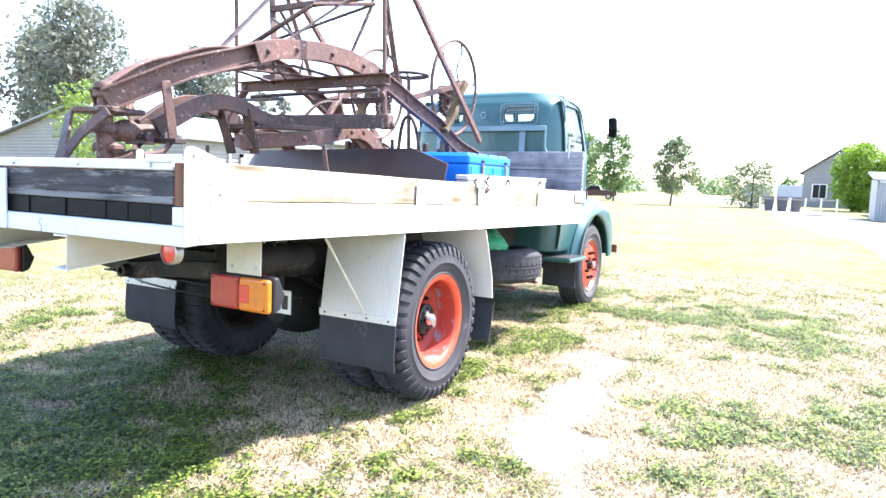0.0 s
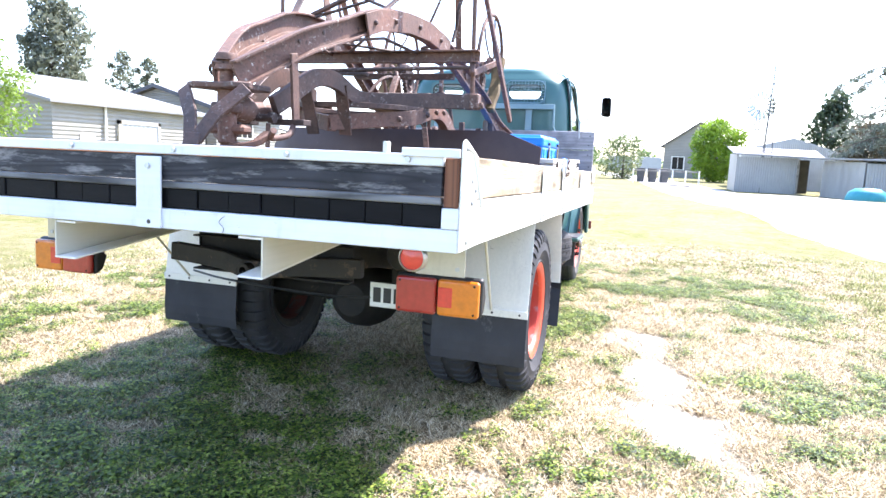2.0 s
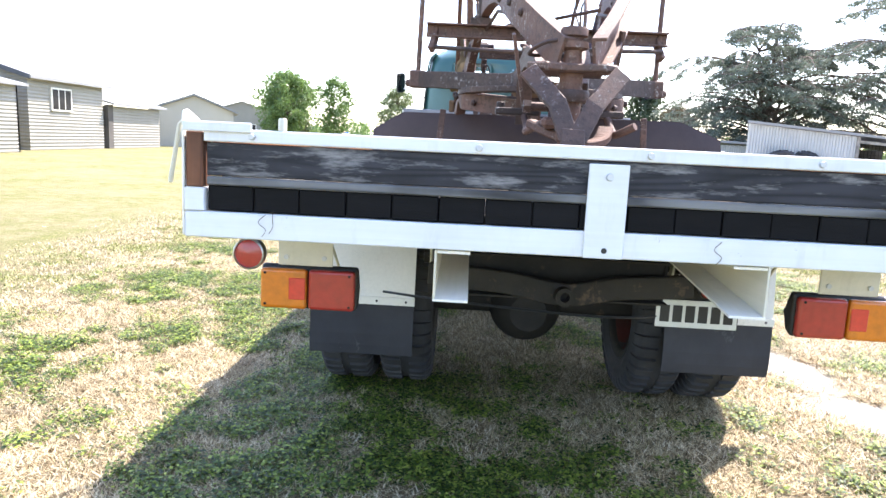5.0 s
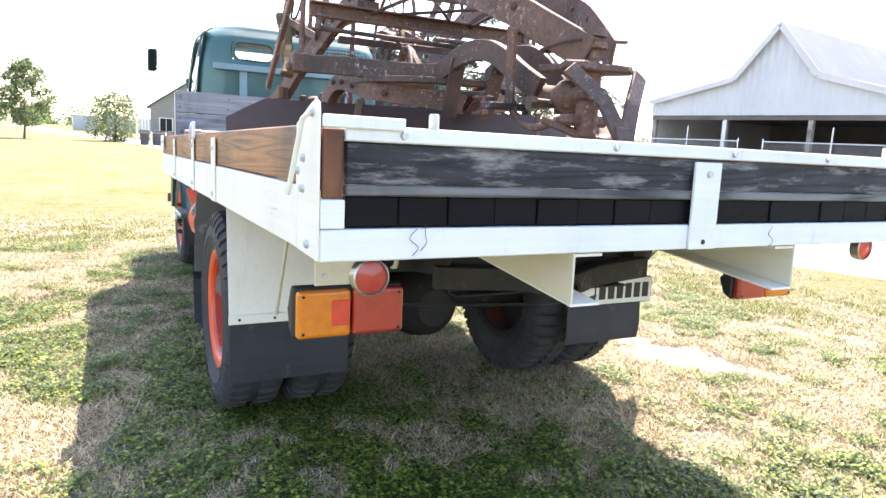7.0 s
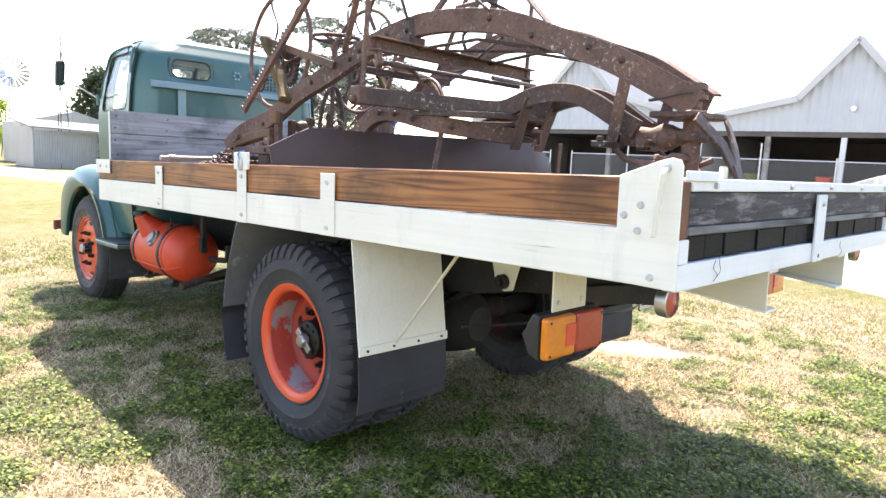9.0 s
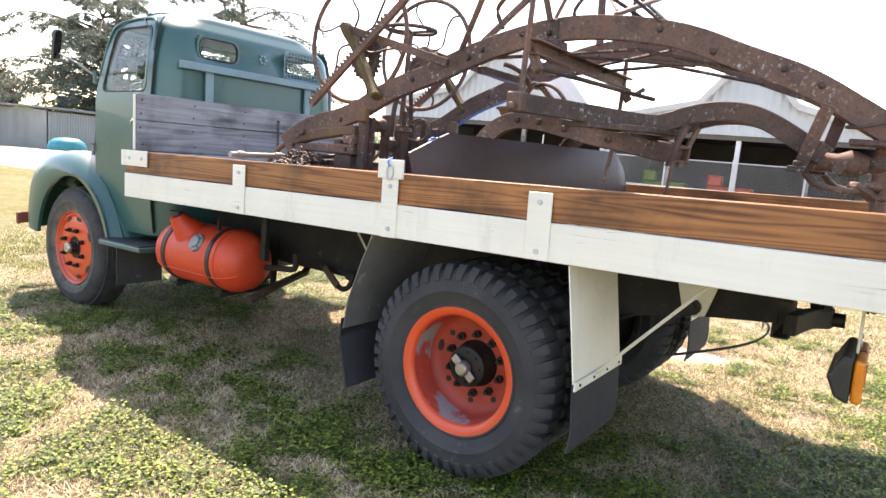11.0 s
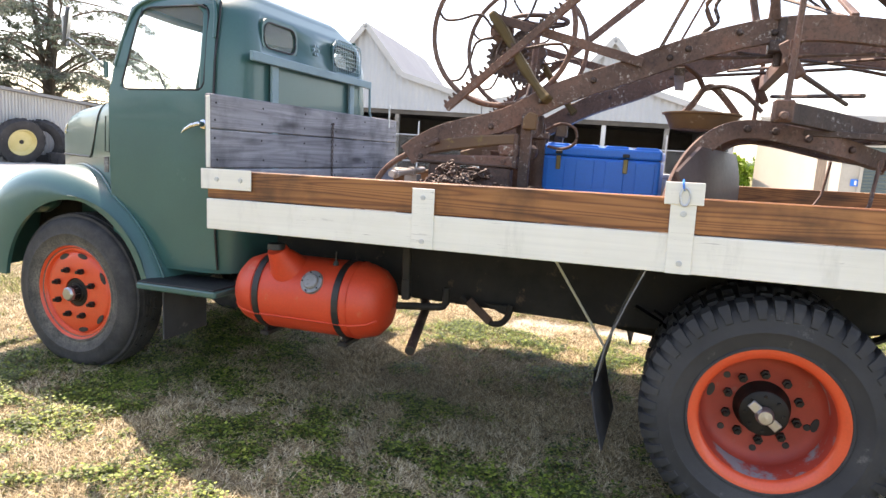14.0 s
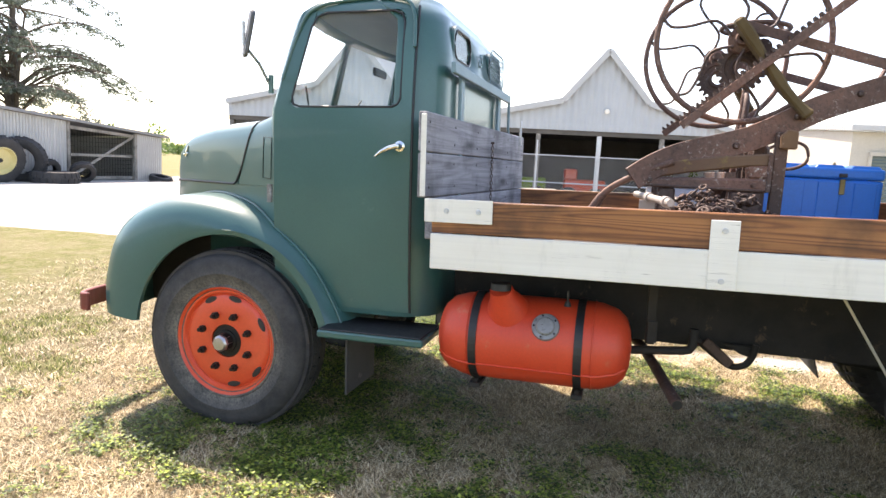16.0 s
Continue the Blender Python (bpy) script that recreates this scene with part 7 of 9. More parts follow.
ring.lathe([(0.36, -0.014), (0.43, -0.014), (0.43, 0.014), (0.36, 0.014)], 48, (-0.03, 1.83, 1.655), "z", closed=True)
part("blade_circle", ring, RUST_DARK, grader, "flat circle ring over the blade", bevel=0.002)
drum = part("turntable_pan", Geo().lathe([(0.01, 0.0), (0.150, 0.0), (0.158, 0.006), (0.192, 0.074), (0.206, 0.078), (0.208, 0.086), (0.196, 0.088), (0.182, 0.078), (0.150, 0.016), (0.01, 0.012)], 36, (0.02, 2.315, 1.668), "z", closed=True), RUST_TAN, grader, "round rusty pan with a rolled rim", smooth=35)
part("pan_yoke", Geo().bar(spline([(-0.02, 2.42, 1.745), (-0.01, 2.37, 1.80), (0.0, 2.32, 1.885), (0.01, 2.27, 1.895), (0.02, 2.20, 1.83), (0.03, 2.13, 1.745)], 4), 0.04, 0.03), RUST, drum, bevel=0.004)
part("pan_rod", Geo().tube(spline([(0.0, 2.31, 1.885), (-0.02, 2.22, 1.90), (-0.05, 2.12, 1.86), (-0.08, 2.03, 1.77)], 5), 0.012, 8), RUST_DARK, drum)
part("pan_lever", Geo().tube(spline([(0.0, 2.32, 1.885), (-0.03, 2.36, 1.95), (-0.08, 2.42, 1.99), (-0.10, 2.46, 2.0)], 4), 0.014, 8), RUST, drum)
part("screw_jack", Geo().rod((-0.36, 2.02, 1.96), (-0.36, 2.02, 2.18), 0.022, 10).box(-0.42, -0.30, 1.97, 2.07, 2.02, 2.07), RUST_DARK, grader, bevel=0.004)

# mouldboard blade
rows = []
for x, y, zt in ((-1.0, 2.37, 1.445), (-0.90, 2.325, 1.505), (-0.805, 2.285, 1.556), (-0.4, 2.22, 1.558), (0.0, 2.15, 1.56), (0.4, 2.09, 1.56), (0.80, 2.03, 1.562), (0.92, 2.04, 1.517), (1.045, 2.052, 1.468)):
    zb = deck_z(y) + 0.004
    row = []
    for k in range(7):
        f = k / 6
        row.append((x, y - 0.028 * (1 - (2 * f - 1) ** 2) + 0.03 * f, zb + (zt - zb) * f))
    row += [(p[0], p[1] + 0.014, p[2]) for p in row[::-1]]
    rows.append(row)
bl = part("mouldboard", Geo().rings(rows), BLADE, grader, "long dark curved grader blade resting on the deck", smooth=35)
for x in (-0.62, -0.2, 0.25, 0.66):
    part("blade_bolt", Geo().lathe([(1e-4, -0.012), (0.015, -0.010), (0.02, 0.0), (1e-4, 0.01)], 10, (x, 2.185 - 0.16 * x, 1.50), "y"), RUST_DARK, bl)

# tail head with king pin and forked foot
kx, ky = -0.055, 0.53
head = part("king_pin", Geo().lathe([(1e-4, 1.79), (0.042, 1.79), (0.046, 1.782), (0.046, 1.762), (0.028, 1.758), (0.028, 1.745), (0.05, 1.742), (0.052, 1.722), (0.03, 1.715), (0.03, 1.66), (0.040, 1.655), (0.040, 1.42), (0.030, 1.41), (0.030, deck_z(0.53) + 0.003), (1e-4, deck_z(0.53) + 0.003)], 20, (kx, ky, 0.0), "z"), RUST, grader, "king pin with stacked collars", smooth=35)
part("pin_wire", Geo().tube(spline([(kx - 0.03, ky - 0.02, 1.75), (kx - 0.10, ky + 0.02, 1.74), (kx - 0.14, ky + 0.10, 1.715), (kx - 0.08, ky + 0.16, 1.72), (kx, ky + 0.05, 1.75)], 5), 0.007, 6), RUST_DARK, head)
part("head_plate", Geo().prism([(kx - 0.16, ky - 0.06), (kx - 0.10, ky - 0.10), (kx - 0.03, ky - 0.07), (kx + 0.03, ky - 0.07), (kx + 0.10, ky - 0.10), (kx + 0.15, ky - 0.05), (kx + 0.11, ky + 0.04), (kx + 0.13, ky + 0.14), (kx - 0.13, ky + 0.14), (kx - 0.11, ky + 0.04)], "z", 1.640, 1.668), RUST_DARK, grader, "flat head plate", bevel=0.006)
part("head_casting", Geo().lathe([(1e-4, -0.10), (0.040, -0.10), (0.052, -0.07), (0.036, -0.03), (0.056, 0.02), (0.060, 0.05), (0.040, 0.10), (0.046, 0.16), (0.040, 0.24), (1e-4, 0.25)], 18, (kx, ky + 0.08, 1.565), "y"), RUST, grader, "cast draft head", smooth=40)
part("swivel_block", Geo().box(kx - 0.09, kx + 0.09, ky - 0.02, ky + 0.06, 1.455, 1.495), RUST, grader, "cast swivel block", bevel=0.012)
part("swivel_hook", Geo().bar(spline([(kx - 0.12, ky + 0.10, 1.475), (kx - 0.05, ky + 0.04, 1.440), (kx + 0.05, ky + 0.0, 1.405), (kx + 0.12, ky + 0.03, 1.420), (kx + 0.15, ky + 0.09, 1.465)], 5), 0.055, 0.030), RUST, grader, "bent swivel hook", bevel=0.006)
part("swivel_pin", Geo().rod((kx - 0.13, ky + 0.16, 1.535), (kx + 0.12, ky + 0.16, 1.535), 0.017, 10), RUST_DARK, grader, smooth=40)
for x_ in (-0.13, 0.12):
    part("pin_nut", Geo().lathe([(1e-4, -0.014), (0.026, -0.014), (0.026, 0.014), (1e-4, 0.014)], 6, (kx + x_, ky + 0.16, 1.535), "x"), RUST_DARK, grader)
part("king_collar", Geo().lathe([(0.040, -0.02), (0.062, -0.02), (0.066, -0.012), (0.066, 0.012), (0.062, 0.02), (0.040, 0.02)], 20, (kx, ky, 1.565), "z", closed=True), RUST_DARK, grader, smooth=40)
for s in (-1, 1):
    tp = (kx + s * 0.155, ky - 0.08, 1.64)
    part("fork_leg", Geo().bar([tp, (kx + s * 0.06, ky - 0.16, 1.53), (kx - 0.01 + s * 0.012, ky - 0.21, 1.42)], 0.062, 0.016, up=(0, -1, 0.2)), RUST_DARK, grader, "flat forked leg", bevel=0.003)
part("fork_foot", Geo().bar([(kx - 0.01, ky - 0.20, 1.45), (kx - 0.015, ky - 0.25, 1.33), (kx - 0.015, ky - 0.27, deck_z(0.26) + 0.006)], 0.075, 0.02, up=(0, -1, 0)), RUST_DARK, grader, bevel=0.004)

# steering column with a flat wheel, and the cluttered gear at the front end
col = part("steering_column", Geo().rod((0.0, 3.25, 2.23), (0.0, 3.30, deck_z(3.3) + 0.004), 0.018, 10), RUST, grader, "upright steering column", smooth=40)
part("column_wheel", Geo().tube([(0.165 * math.cos(t), 3.25 + 0.165 * math.sin(t), 2.24) for t in np.linspace(0, 2 * math.pi, 33)], 0.013, 8), RUST_DARK, col, "flat iron steering wheel", smooth=60)
for k in range(4):
    a = k * math.pi / 2 + 0.4
    part("spoke", Geo().rod((0, 3.25, 2.225), (0.165 * math.cos(a), 3.25 + 0.165 * math.sin(a), 2.24), 0.009, 6), RUST_DARK, col)
part("column_fork", Geo().tube(spline([(-0.11, 3.27, 1.50), (-0.09, 3.27, 1.72), (-0.05, 3.26, 1.86), (0.0, 3.26, 1.90), (0.05, 3.26, 1.86), (0.09, 3.27, 1.72), (0.11, 3.27, 1.50)], 4), 0.016, 8), RUST_DARK, grader, smooth=50)
part("front_cross_bar", Geo().bar([(-0.52, 3.36, 1.46), (0.48, 3.36, 1.46)], 0.05, 0.05).bar([(-0.5, 3.62, 1.33), (0.46, 3.62, 1.33)], 0.05, 0.04), RUST_DARK, grader, bevel=0.004)
post = part("screw_post", Geo().lathe([(1e-4, 1.70), (0.016, 1.70), (0.016, 1.60), (0.052, 1.60), (0.056, 1.592), (0.056, 1.572), (0.040, 1.565), (0.036, 1.54), (0.036, 1.30), (0.048, 1.29), (0.052, deck_z(3.17) + 0.004), (1e-4, deck_z(3.17) + 0.004)], 18, (-0.10, 3.17, 0.0), "z"), RUST_DARK, grader, "stout capped screw post", smooth=40)
part("looped_rod", Geo().tube(spline([(-0.10, 3.14, 1.62), (-0.11, 3.05, 1.66), (-0.12, 2.97, 1.635), (-0.12, 2.96, 1.56), (-0.11, 3.03, 1.52), (-0.10, 3.12, 1.53)], 5), 0.008, 8), RUST, post, smooth=50)
r2 = random.Random(11)
for k in range(26):
    x, y = r2.uniform(-0.56, -0.05), r2.uniform(3.1, 3.75)
    z = deck_z(y) + r2.uniform(0.03, 0.26)
    a = r2.uniform(0, 6.28)
    ln = r2.uniform(0.05, 0.14)
    part("loose_link", Geo().tube(spline([(x, y, z), (x + ln * 0.5 * math.cos(a), y + ln * 0.5 * math.sin(a), z + r2.uniform(-0.03, 0.05)), (x + ln * math.cos(a), y + ln * math.sin(a), z + r2.uniform(-0.02, 0.02))], 3), r2.uniform(0.008, 0.018), 7), RUST_DARK if k % 3 else RUST, grader, smooth=50)
for k in range(6):
    x, y = r2.uniform(-0.45, 0.35), r2.uniform(3.15, 3.5)
    part("casting", Geo().lathe([(1e-4, -0.04), (0.03, -0.04), (0.045, -0.01), (0.045, 0.02), (0.02, 0.04), (1e-4, 0.04)], 12, (x, y, r2.uniform(1.36, 1.62)), "xyz"[k % 3]), RUST_DARK, grader, smooth=40)
for k in range(6):
    x = -0.36 + 0.14 * k
    part("gear_post", Geo().box(x - 0.018, x + 0.018, 3.20, 3.25, deck_z(3.2) + 0.004, 1.64 + 0.03 * math.sin(k * 2)), RUST_DARK, grader, bevel=0.004)

# chain heap and pipe on the deck
def heap_top(u, v):
    """Height of the heap above the deck over its own unit plan."""
    q = max(0.0, 1.0 - u * u - v * v)
    return 0.285 * q ** 0.55 * (0.80 + 0.22 * math.sin(7 * u + 3 * v) * math.cos(5 * v - 1))


chain = Geo()
core = []
for i in range(9):
    v = -0.98 + 1.96 * i / 8
    w = math.sqrt(max(0.02, 1 - v * v))
    core.append([(-0.735 + 0.235 * u * w, 3.43 + 0.33 * v, deck_z(3.43) + 0.004 + 0.86 * heap_top(u * w, v)) for u in np.linspace(-1, 1, 9)])
chain.rings(core, closed=False)
rc = random.Random(21)
for k in range(420):
    rad, a = math.sqrt(rc.random()) * 0.97, rc.uniform(0, 6.283)
    u, v = rad * math.cos(a), rad * math.sin(a)
    c = Vector((-0.735 + 0.235 * u, 3.43 + 0.33 * v, deck_z(3.43) + 0.012 + heap_top(u, v) * rc.uniform(0.88, 1.02)))
    e = Vector((rc.uniform(-1, 1), rc.uniform(-1, 1), rc.uniform(-0.6, 0.6))).normalized() * rc.uniform(0.016, 0.026)
    f = e.cross(Vector((rc.uniform(-1, 1), rc.uniform(-1, 1), 1.0))).normalized() * 0.012
    chain.tube([c + e * math.cos(t) + f * math.sin(t) for t in np.linspace(0, 2 * math.pi, 8)], rc.uniform(0.0042, 0.0062), 5)
for u, v, r in ((-0.75, 0.45, 0.052), (-0.80, -0.2, 0.040), (-0.5, -0.65, 0.046), (-0.35, 0.15, 0.038)):
    c = Vector((-0.735 + 0.235 * u, 3.43 + 0.33 * v, deck_z(3.43) + heap_top(u, v) + 0.018))
    chain.tube([c + Vector((0.010 * math.sin(2 * t), r * math.cos(t), r * 0.9 * math.sin(t))) for t in np.linspace(0, 2 * math.pi, 19)], 0.011, 7)
single("chain_heap", chain, RUST_DARK, "heap of rusty chain and iron rings lying on the truck deck", "chain", kind="stuff")
single("steel_pipe", Geo().rod((-1.085, 3.645, 1.345), (-0.36, 3.775, 1.352), 0.016, 10).rod((-1.03, 3.655, 1.345), (-0.98, 3.664, 1.346), 0.023, 10).rod((-0.70, 3.714, 1.348), (-0.64, 3.725, 1.349), 0.023, 10).box(-0.66, -0.60, 3.69, 3.76, deck_z(3.7) + 0.003, 1.334), RUST_PALE, "pale steel pipe with collars lying across the chain heap", "pipe", smooth=40)
r3 = random.Random(5)
rag = Geo()
rows = []
for i in range(9):
    rows.append([(-0.85 + 0.09 * i + 0.02 * math.sin(j * 2 + i), 4.28 + 0.045 * j + 0.02 * math.sin(i * 1.7), deck_z(4.3) + 0.02 + 0.06 * r3.random()) for j in range(7)])
rag.rings(rows, closed=False)
rg = single("tarpaulin", rag, GREY_BOARD, "crumpled grey tarpaulin against the headboard", "tarpaulin", smooth=60)
rg.modifiers.new("thickness", "SOLIDIFY").thickness = 0.008

# blue storage case and white timber case
bc = thing("storage_case", "bright blue moulded plastic storage case with metal latches", "case")
bx0, bx1, by0, by1 = 0.20, 0.985, 2.50, 3.20
bz0, bz1 = deck_z(2.50) + 0.004, 1.545
part("case_body", Geo().box(bx0, bx1, by0, by1, bz0, bz1 - 0.062), BLUE, bc, bevel=0.014, segments=2)
lid = part("case_lid", Geo().box(bx0 - 0.004, bx1 + 0.004, by0 - 0.004, by1 + 0.004, bz1 - 0.060, bz1), BLUE, bc, bevel=0.014, segments=2)
for k in range(4):
    y = by0 + 0.085 + (by1 - by0 - 0.17) * k / 3
    part("lid_ridge", Geo().rings([[(bx0 + 0.012, y - 0.078, bz1 - 0.004), (bx1 - 0.012, y - 0.078, bz1 - 0.004), (bx1 - 0.012, y + 0.078, bz1 - 0.004), (bx0 + 0.012, y + 0.078, bz1 - 0.004)], [(bx0 + 0.020, y - 0.062, bz1 + 0.016), (bx1 - 0.020, y - 0.062, bz1 + 0.016), (bx1 - 0.020, y + 0.062, bz1 + 0.016), (bx0 + 0.020, y + 0.062, bz1 + 0.016)]]), BLUE, lid, bevel=0.004)
    for x0, x1 in ((bx0 - 0.006, bx0 + 0.002), (bx1 - 0.002, bx1 + 0.006)):
        part("rib", Geo().box(x0, x1, y - 0.055, y + 0.055, bz0 + 0.02, bz1 - 0.075), BLUE, bc, bevel=0.0035)
BRASS = surface("tarnished_brass", (0.22, 0.17, 0.07), (0.34, 0.27, 0.12), rough=0.45, metal=0.6, scale=12)
for y in (by0 + 0.20, by1 - 0.10):
    for x0, x1 in ((bx0 - 0.017, bx0 - 0.0065), (bx1 + 0.0065, bx1 + 0.017)):
        lt_ = part("latch", Geo().box(x0, x1, y - 0.014, y + 0.014, bz1 - 0.145, bz1 - 0.060), BRASS, bc, "tarnished brass latch", bevel=0.004)
        part("latch_eye", Geo().box(x0 - 0.002, x1 + 0.002, y - 0.020, y + 0.020, bz1 - 0.050, bz1 - 0.030), BLACK, lt_, bevel=0.003)
wc2 = thing("timber_case", "long white-painted timber case with wire latches", "case")
part("case_body", Geo().box(1.008, 1.095, 2.28, 3.70, deck_z(2.28) + 0.004, 1.37), BOX_WHITE, wc2, bevel=0.006)
part("case_lid", Geo().box(1.004, 1.099, 2.27, 3.71, 1.372, 1.405), BOX_WHITE, wc2, bevel=0.005)
for y in (2.38, 2.9, 3.55):
    part("wire_latch", Geo().tube([(1.102, y - 0.04, 1.34), (1.106, y, 1.385), (1.102, y + 0.04, 1.35)], 0.005, 6), GREASE, wc2)
rope = Geo()
for k in range(9):
    c = Vector((1.16 + 0.012 * math.sin(k * 2), 2.42 + 0.012 * math.cos(k), 1.40 - 0.013 * k))
    rope.tube([c + Vector((0.010 * math.cos(t), 0.014 * math.sin(t), 0.012 * math.sin(t + k))) for t in np.linspace(0, 2 * math.pi, 9)], 0.004, 5)
single("lashing_chain", rope, RUST_DARK, "short lashing chain hung over the side board", "chain")
sack = Geo()
rows = []
for i, (z, r) in enumerate(((0.84, 0.05), (0.86, 0.13), (0.92, 0.16), (0.98, 0.14), (1.03, 0.09), (1.07, 0.05), (1.09, 0.07))):
    rows.append([(0.72 + r * (1 + 0.2 * math.sin(3 * t + i)) * math.cos(t), 3.42 + r * 0.9 * (1 + 0.18 * math.cos(2 * t + i)) * math.sin(t), z - SLOPE * 3.4) for t in np.linspace(0, 2 * math.pi, 15)[:-1]])
single("feed_sack", Geo().rings(rows), GREEN_BAG, "crumpled green and pale sack stuffed above the spare tyre", "sack", smooth=60)

# ---- buildings round the yard ----
def barn(name, label, peak, left_end, right_end, valley_l, valley_r, turn, bays, depth=9.0):
    """Open-fronted iron shed; y runs along the front in its own frame, x to the back, gable over the middle."""
    ob = thing(name, label, "barn", pose(peak[0], peak[1], 0, 0, 0, turn))
    ph = peak[2]
    knee = 1.45
    prof = [(left_end, valley_l), (knee, ph - 1.72), (0, ph), (-knee, ph - 1.72), (right_end, valley_r)]
    low = 2.86
    face = [(left_end, low), (left_end, valley_l), (knee, ph - 1.72), (0, ph), (-knee, ph - 1.72), (right_end, valley_r), (right_end, low)]
    part("gable_front", Geo().prism(face, "x", 0.0, 0.06), IRON_PALE, ob, "pale ribbed iron gable front")
    roof = Geo()
    for (y0, z0), (y1, z1) in zip(prof[:-1], prof[1:]):
        roof.add([(-0.18, y0, z0 + 0.03), (-0.18, y1, z1 + 0.03), (depth, y1, z1 + 0.03), (depth, y0, z0 + 0.03), (-0.18, y0, z0 + 0.09), (-0.18, y1, z1 + 0.09), (depth, y1, z1 + 0.09), (depth, y0, z0 + 0.09)], [(0, 1, 2, 3), (7, 6, 5, 4), (0, 4, 5, 1), (1, 5, 6, 2), (2, 6, 7, 3), (3, 7, 4, 0)])
    part("roof", roof, IRON_ROOF, ob, "weathered corrugated roof")
    for (y0, z0), (y1, z1) in zip(prof[:-1], prof[1:]):
        part("barge_board", Geo().bar([(-0.20, y0, z0 + 0.0), (-0.20, y1, z1 + 0.0)], 0.04, 0.20), IRON_SHED, ob, bevel=0.005)
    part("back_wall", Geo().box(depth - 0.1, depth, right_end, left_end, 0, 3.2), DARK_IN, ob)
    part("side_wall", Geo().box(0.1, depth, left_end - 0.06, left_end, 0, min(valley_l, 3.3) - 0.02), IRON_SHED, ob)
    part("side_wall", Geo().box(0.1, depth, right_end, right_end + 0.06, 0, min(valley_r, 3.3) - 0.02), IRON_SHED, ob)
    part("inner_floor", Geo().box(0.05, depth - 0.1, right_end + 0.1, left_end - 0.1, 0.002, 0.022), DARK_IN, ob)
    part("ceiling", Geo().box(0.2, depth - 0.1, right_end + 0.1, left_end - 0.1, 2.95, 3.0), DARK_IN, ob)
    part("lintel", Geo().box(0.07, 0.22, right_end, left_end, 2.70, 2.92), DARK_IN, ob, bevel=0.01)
    n = bays
    for k in range(n + 1):
        y = right_end + 0.1 + (left_end - right_end - 0.2) * k / n
        part("post", Geo().box(0.10, 0.26, y - 0.08, y + 0.08, 0, 2.72), FENCE_WOOD if k % 2 else GALV, ob, bevel=0.01)
    return ob


turn_ab = math.degrees(math.atan2(19.79 - 18.59, 13.77 - 4.92))
barn("open_barn", "open-fronted barn with a pale iron gable and dark bays", (18.59, 13.77, 5.82), 4.95, -4.45, 3.35, 3.27, turn_ab, 3)
barn("open_barn", "open-fronted barn with a pale iron gable behind a mesh fence", (19.79, 4.92, 5.58), 4.45, -4.25, 3.22, 3.05, turn_ab, 4)
sp = thing("security_lamp", "small white lamp on the barn gable", "lamp", pose(19.74, 5.0, 0, 0, 0, turn_ab))
part("lamp_body", Geo().lathe([(1e-4, -0.12), (0.08, -0.10), (0.09, 0.0), (1e-4, 0.0)], 14, (-0.02, -0.15, 3.55), "x"), WHITE, sp, smooth=40)


def mesh_fence(m, length, height, label, bay=2.4):
    f = thing("mesh_fence", label, "fence", m)
    n = max(1, round(length / bay))
    for k in range(n + 1):
        y = length * k / n
        part("post", Geo().rod((0, y, 0), (0, y, height + (0.5 if k % 2 else 0.1)), 0.028, 8), GALV, f, smooth=50)
    for z in (0.12, height * 0.52, height):
        part("rail", Geo().rod((0, 0, z), (0, length, z), 0.02, 8), GALV, f, smooth=50)
    wire = Geo()
    step = 0.11
    for k in range(int((length + height) / step)):
        a = k * step
        for d in (1, -1):
            y0, z0, y1, z1 = (a, 0.12, a - height, height) if d > 0 else (a - height, 0.12, a, height)
            lo, hi = (y1, z1), (y0, z0)
            pts = sorted([(y0, z0), (y1, z1)])
            (ya, za), (yb, zb) = pts
            if yb <= 0 or ya >= length:
                continue
            if ya < 0:
                za, ya = za + (zb - za) * (0 - ya) / (yb - ya), 0
            if yb > length:
                zb, yb = za + (zb - za) * (length - ya) / (yb - ya), length
            wire.bar([(0, ya, za), (0, yb, zb)], 0.0035, 0.0035)
    part("wire_mesh", wire, GALV, f, "diamond wire mesh")
    return f


mb = pose(18.59, 13.77, 0, 0, 0, turn_ab)
mesh_fence(mb @ pose(-0.6, -13.0, 0), 8.4, 1.95, "galvanised pipe fence with diamond mesh before the barn")
mesh_fence(mb @ pose(-0.5, -4.5, 0), 4.4, 1.95, "galvanised pipe frame with diamond mesh closing the middle bay")
mesh_fence(mb @ pose(-0.5, 0.8, 0), 4.1, 1.95, "galvanised pipe gate with diamond mesh across a bay")
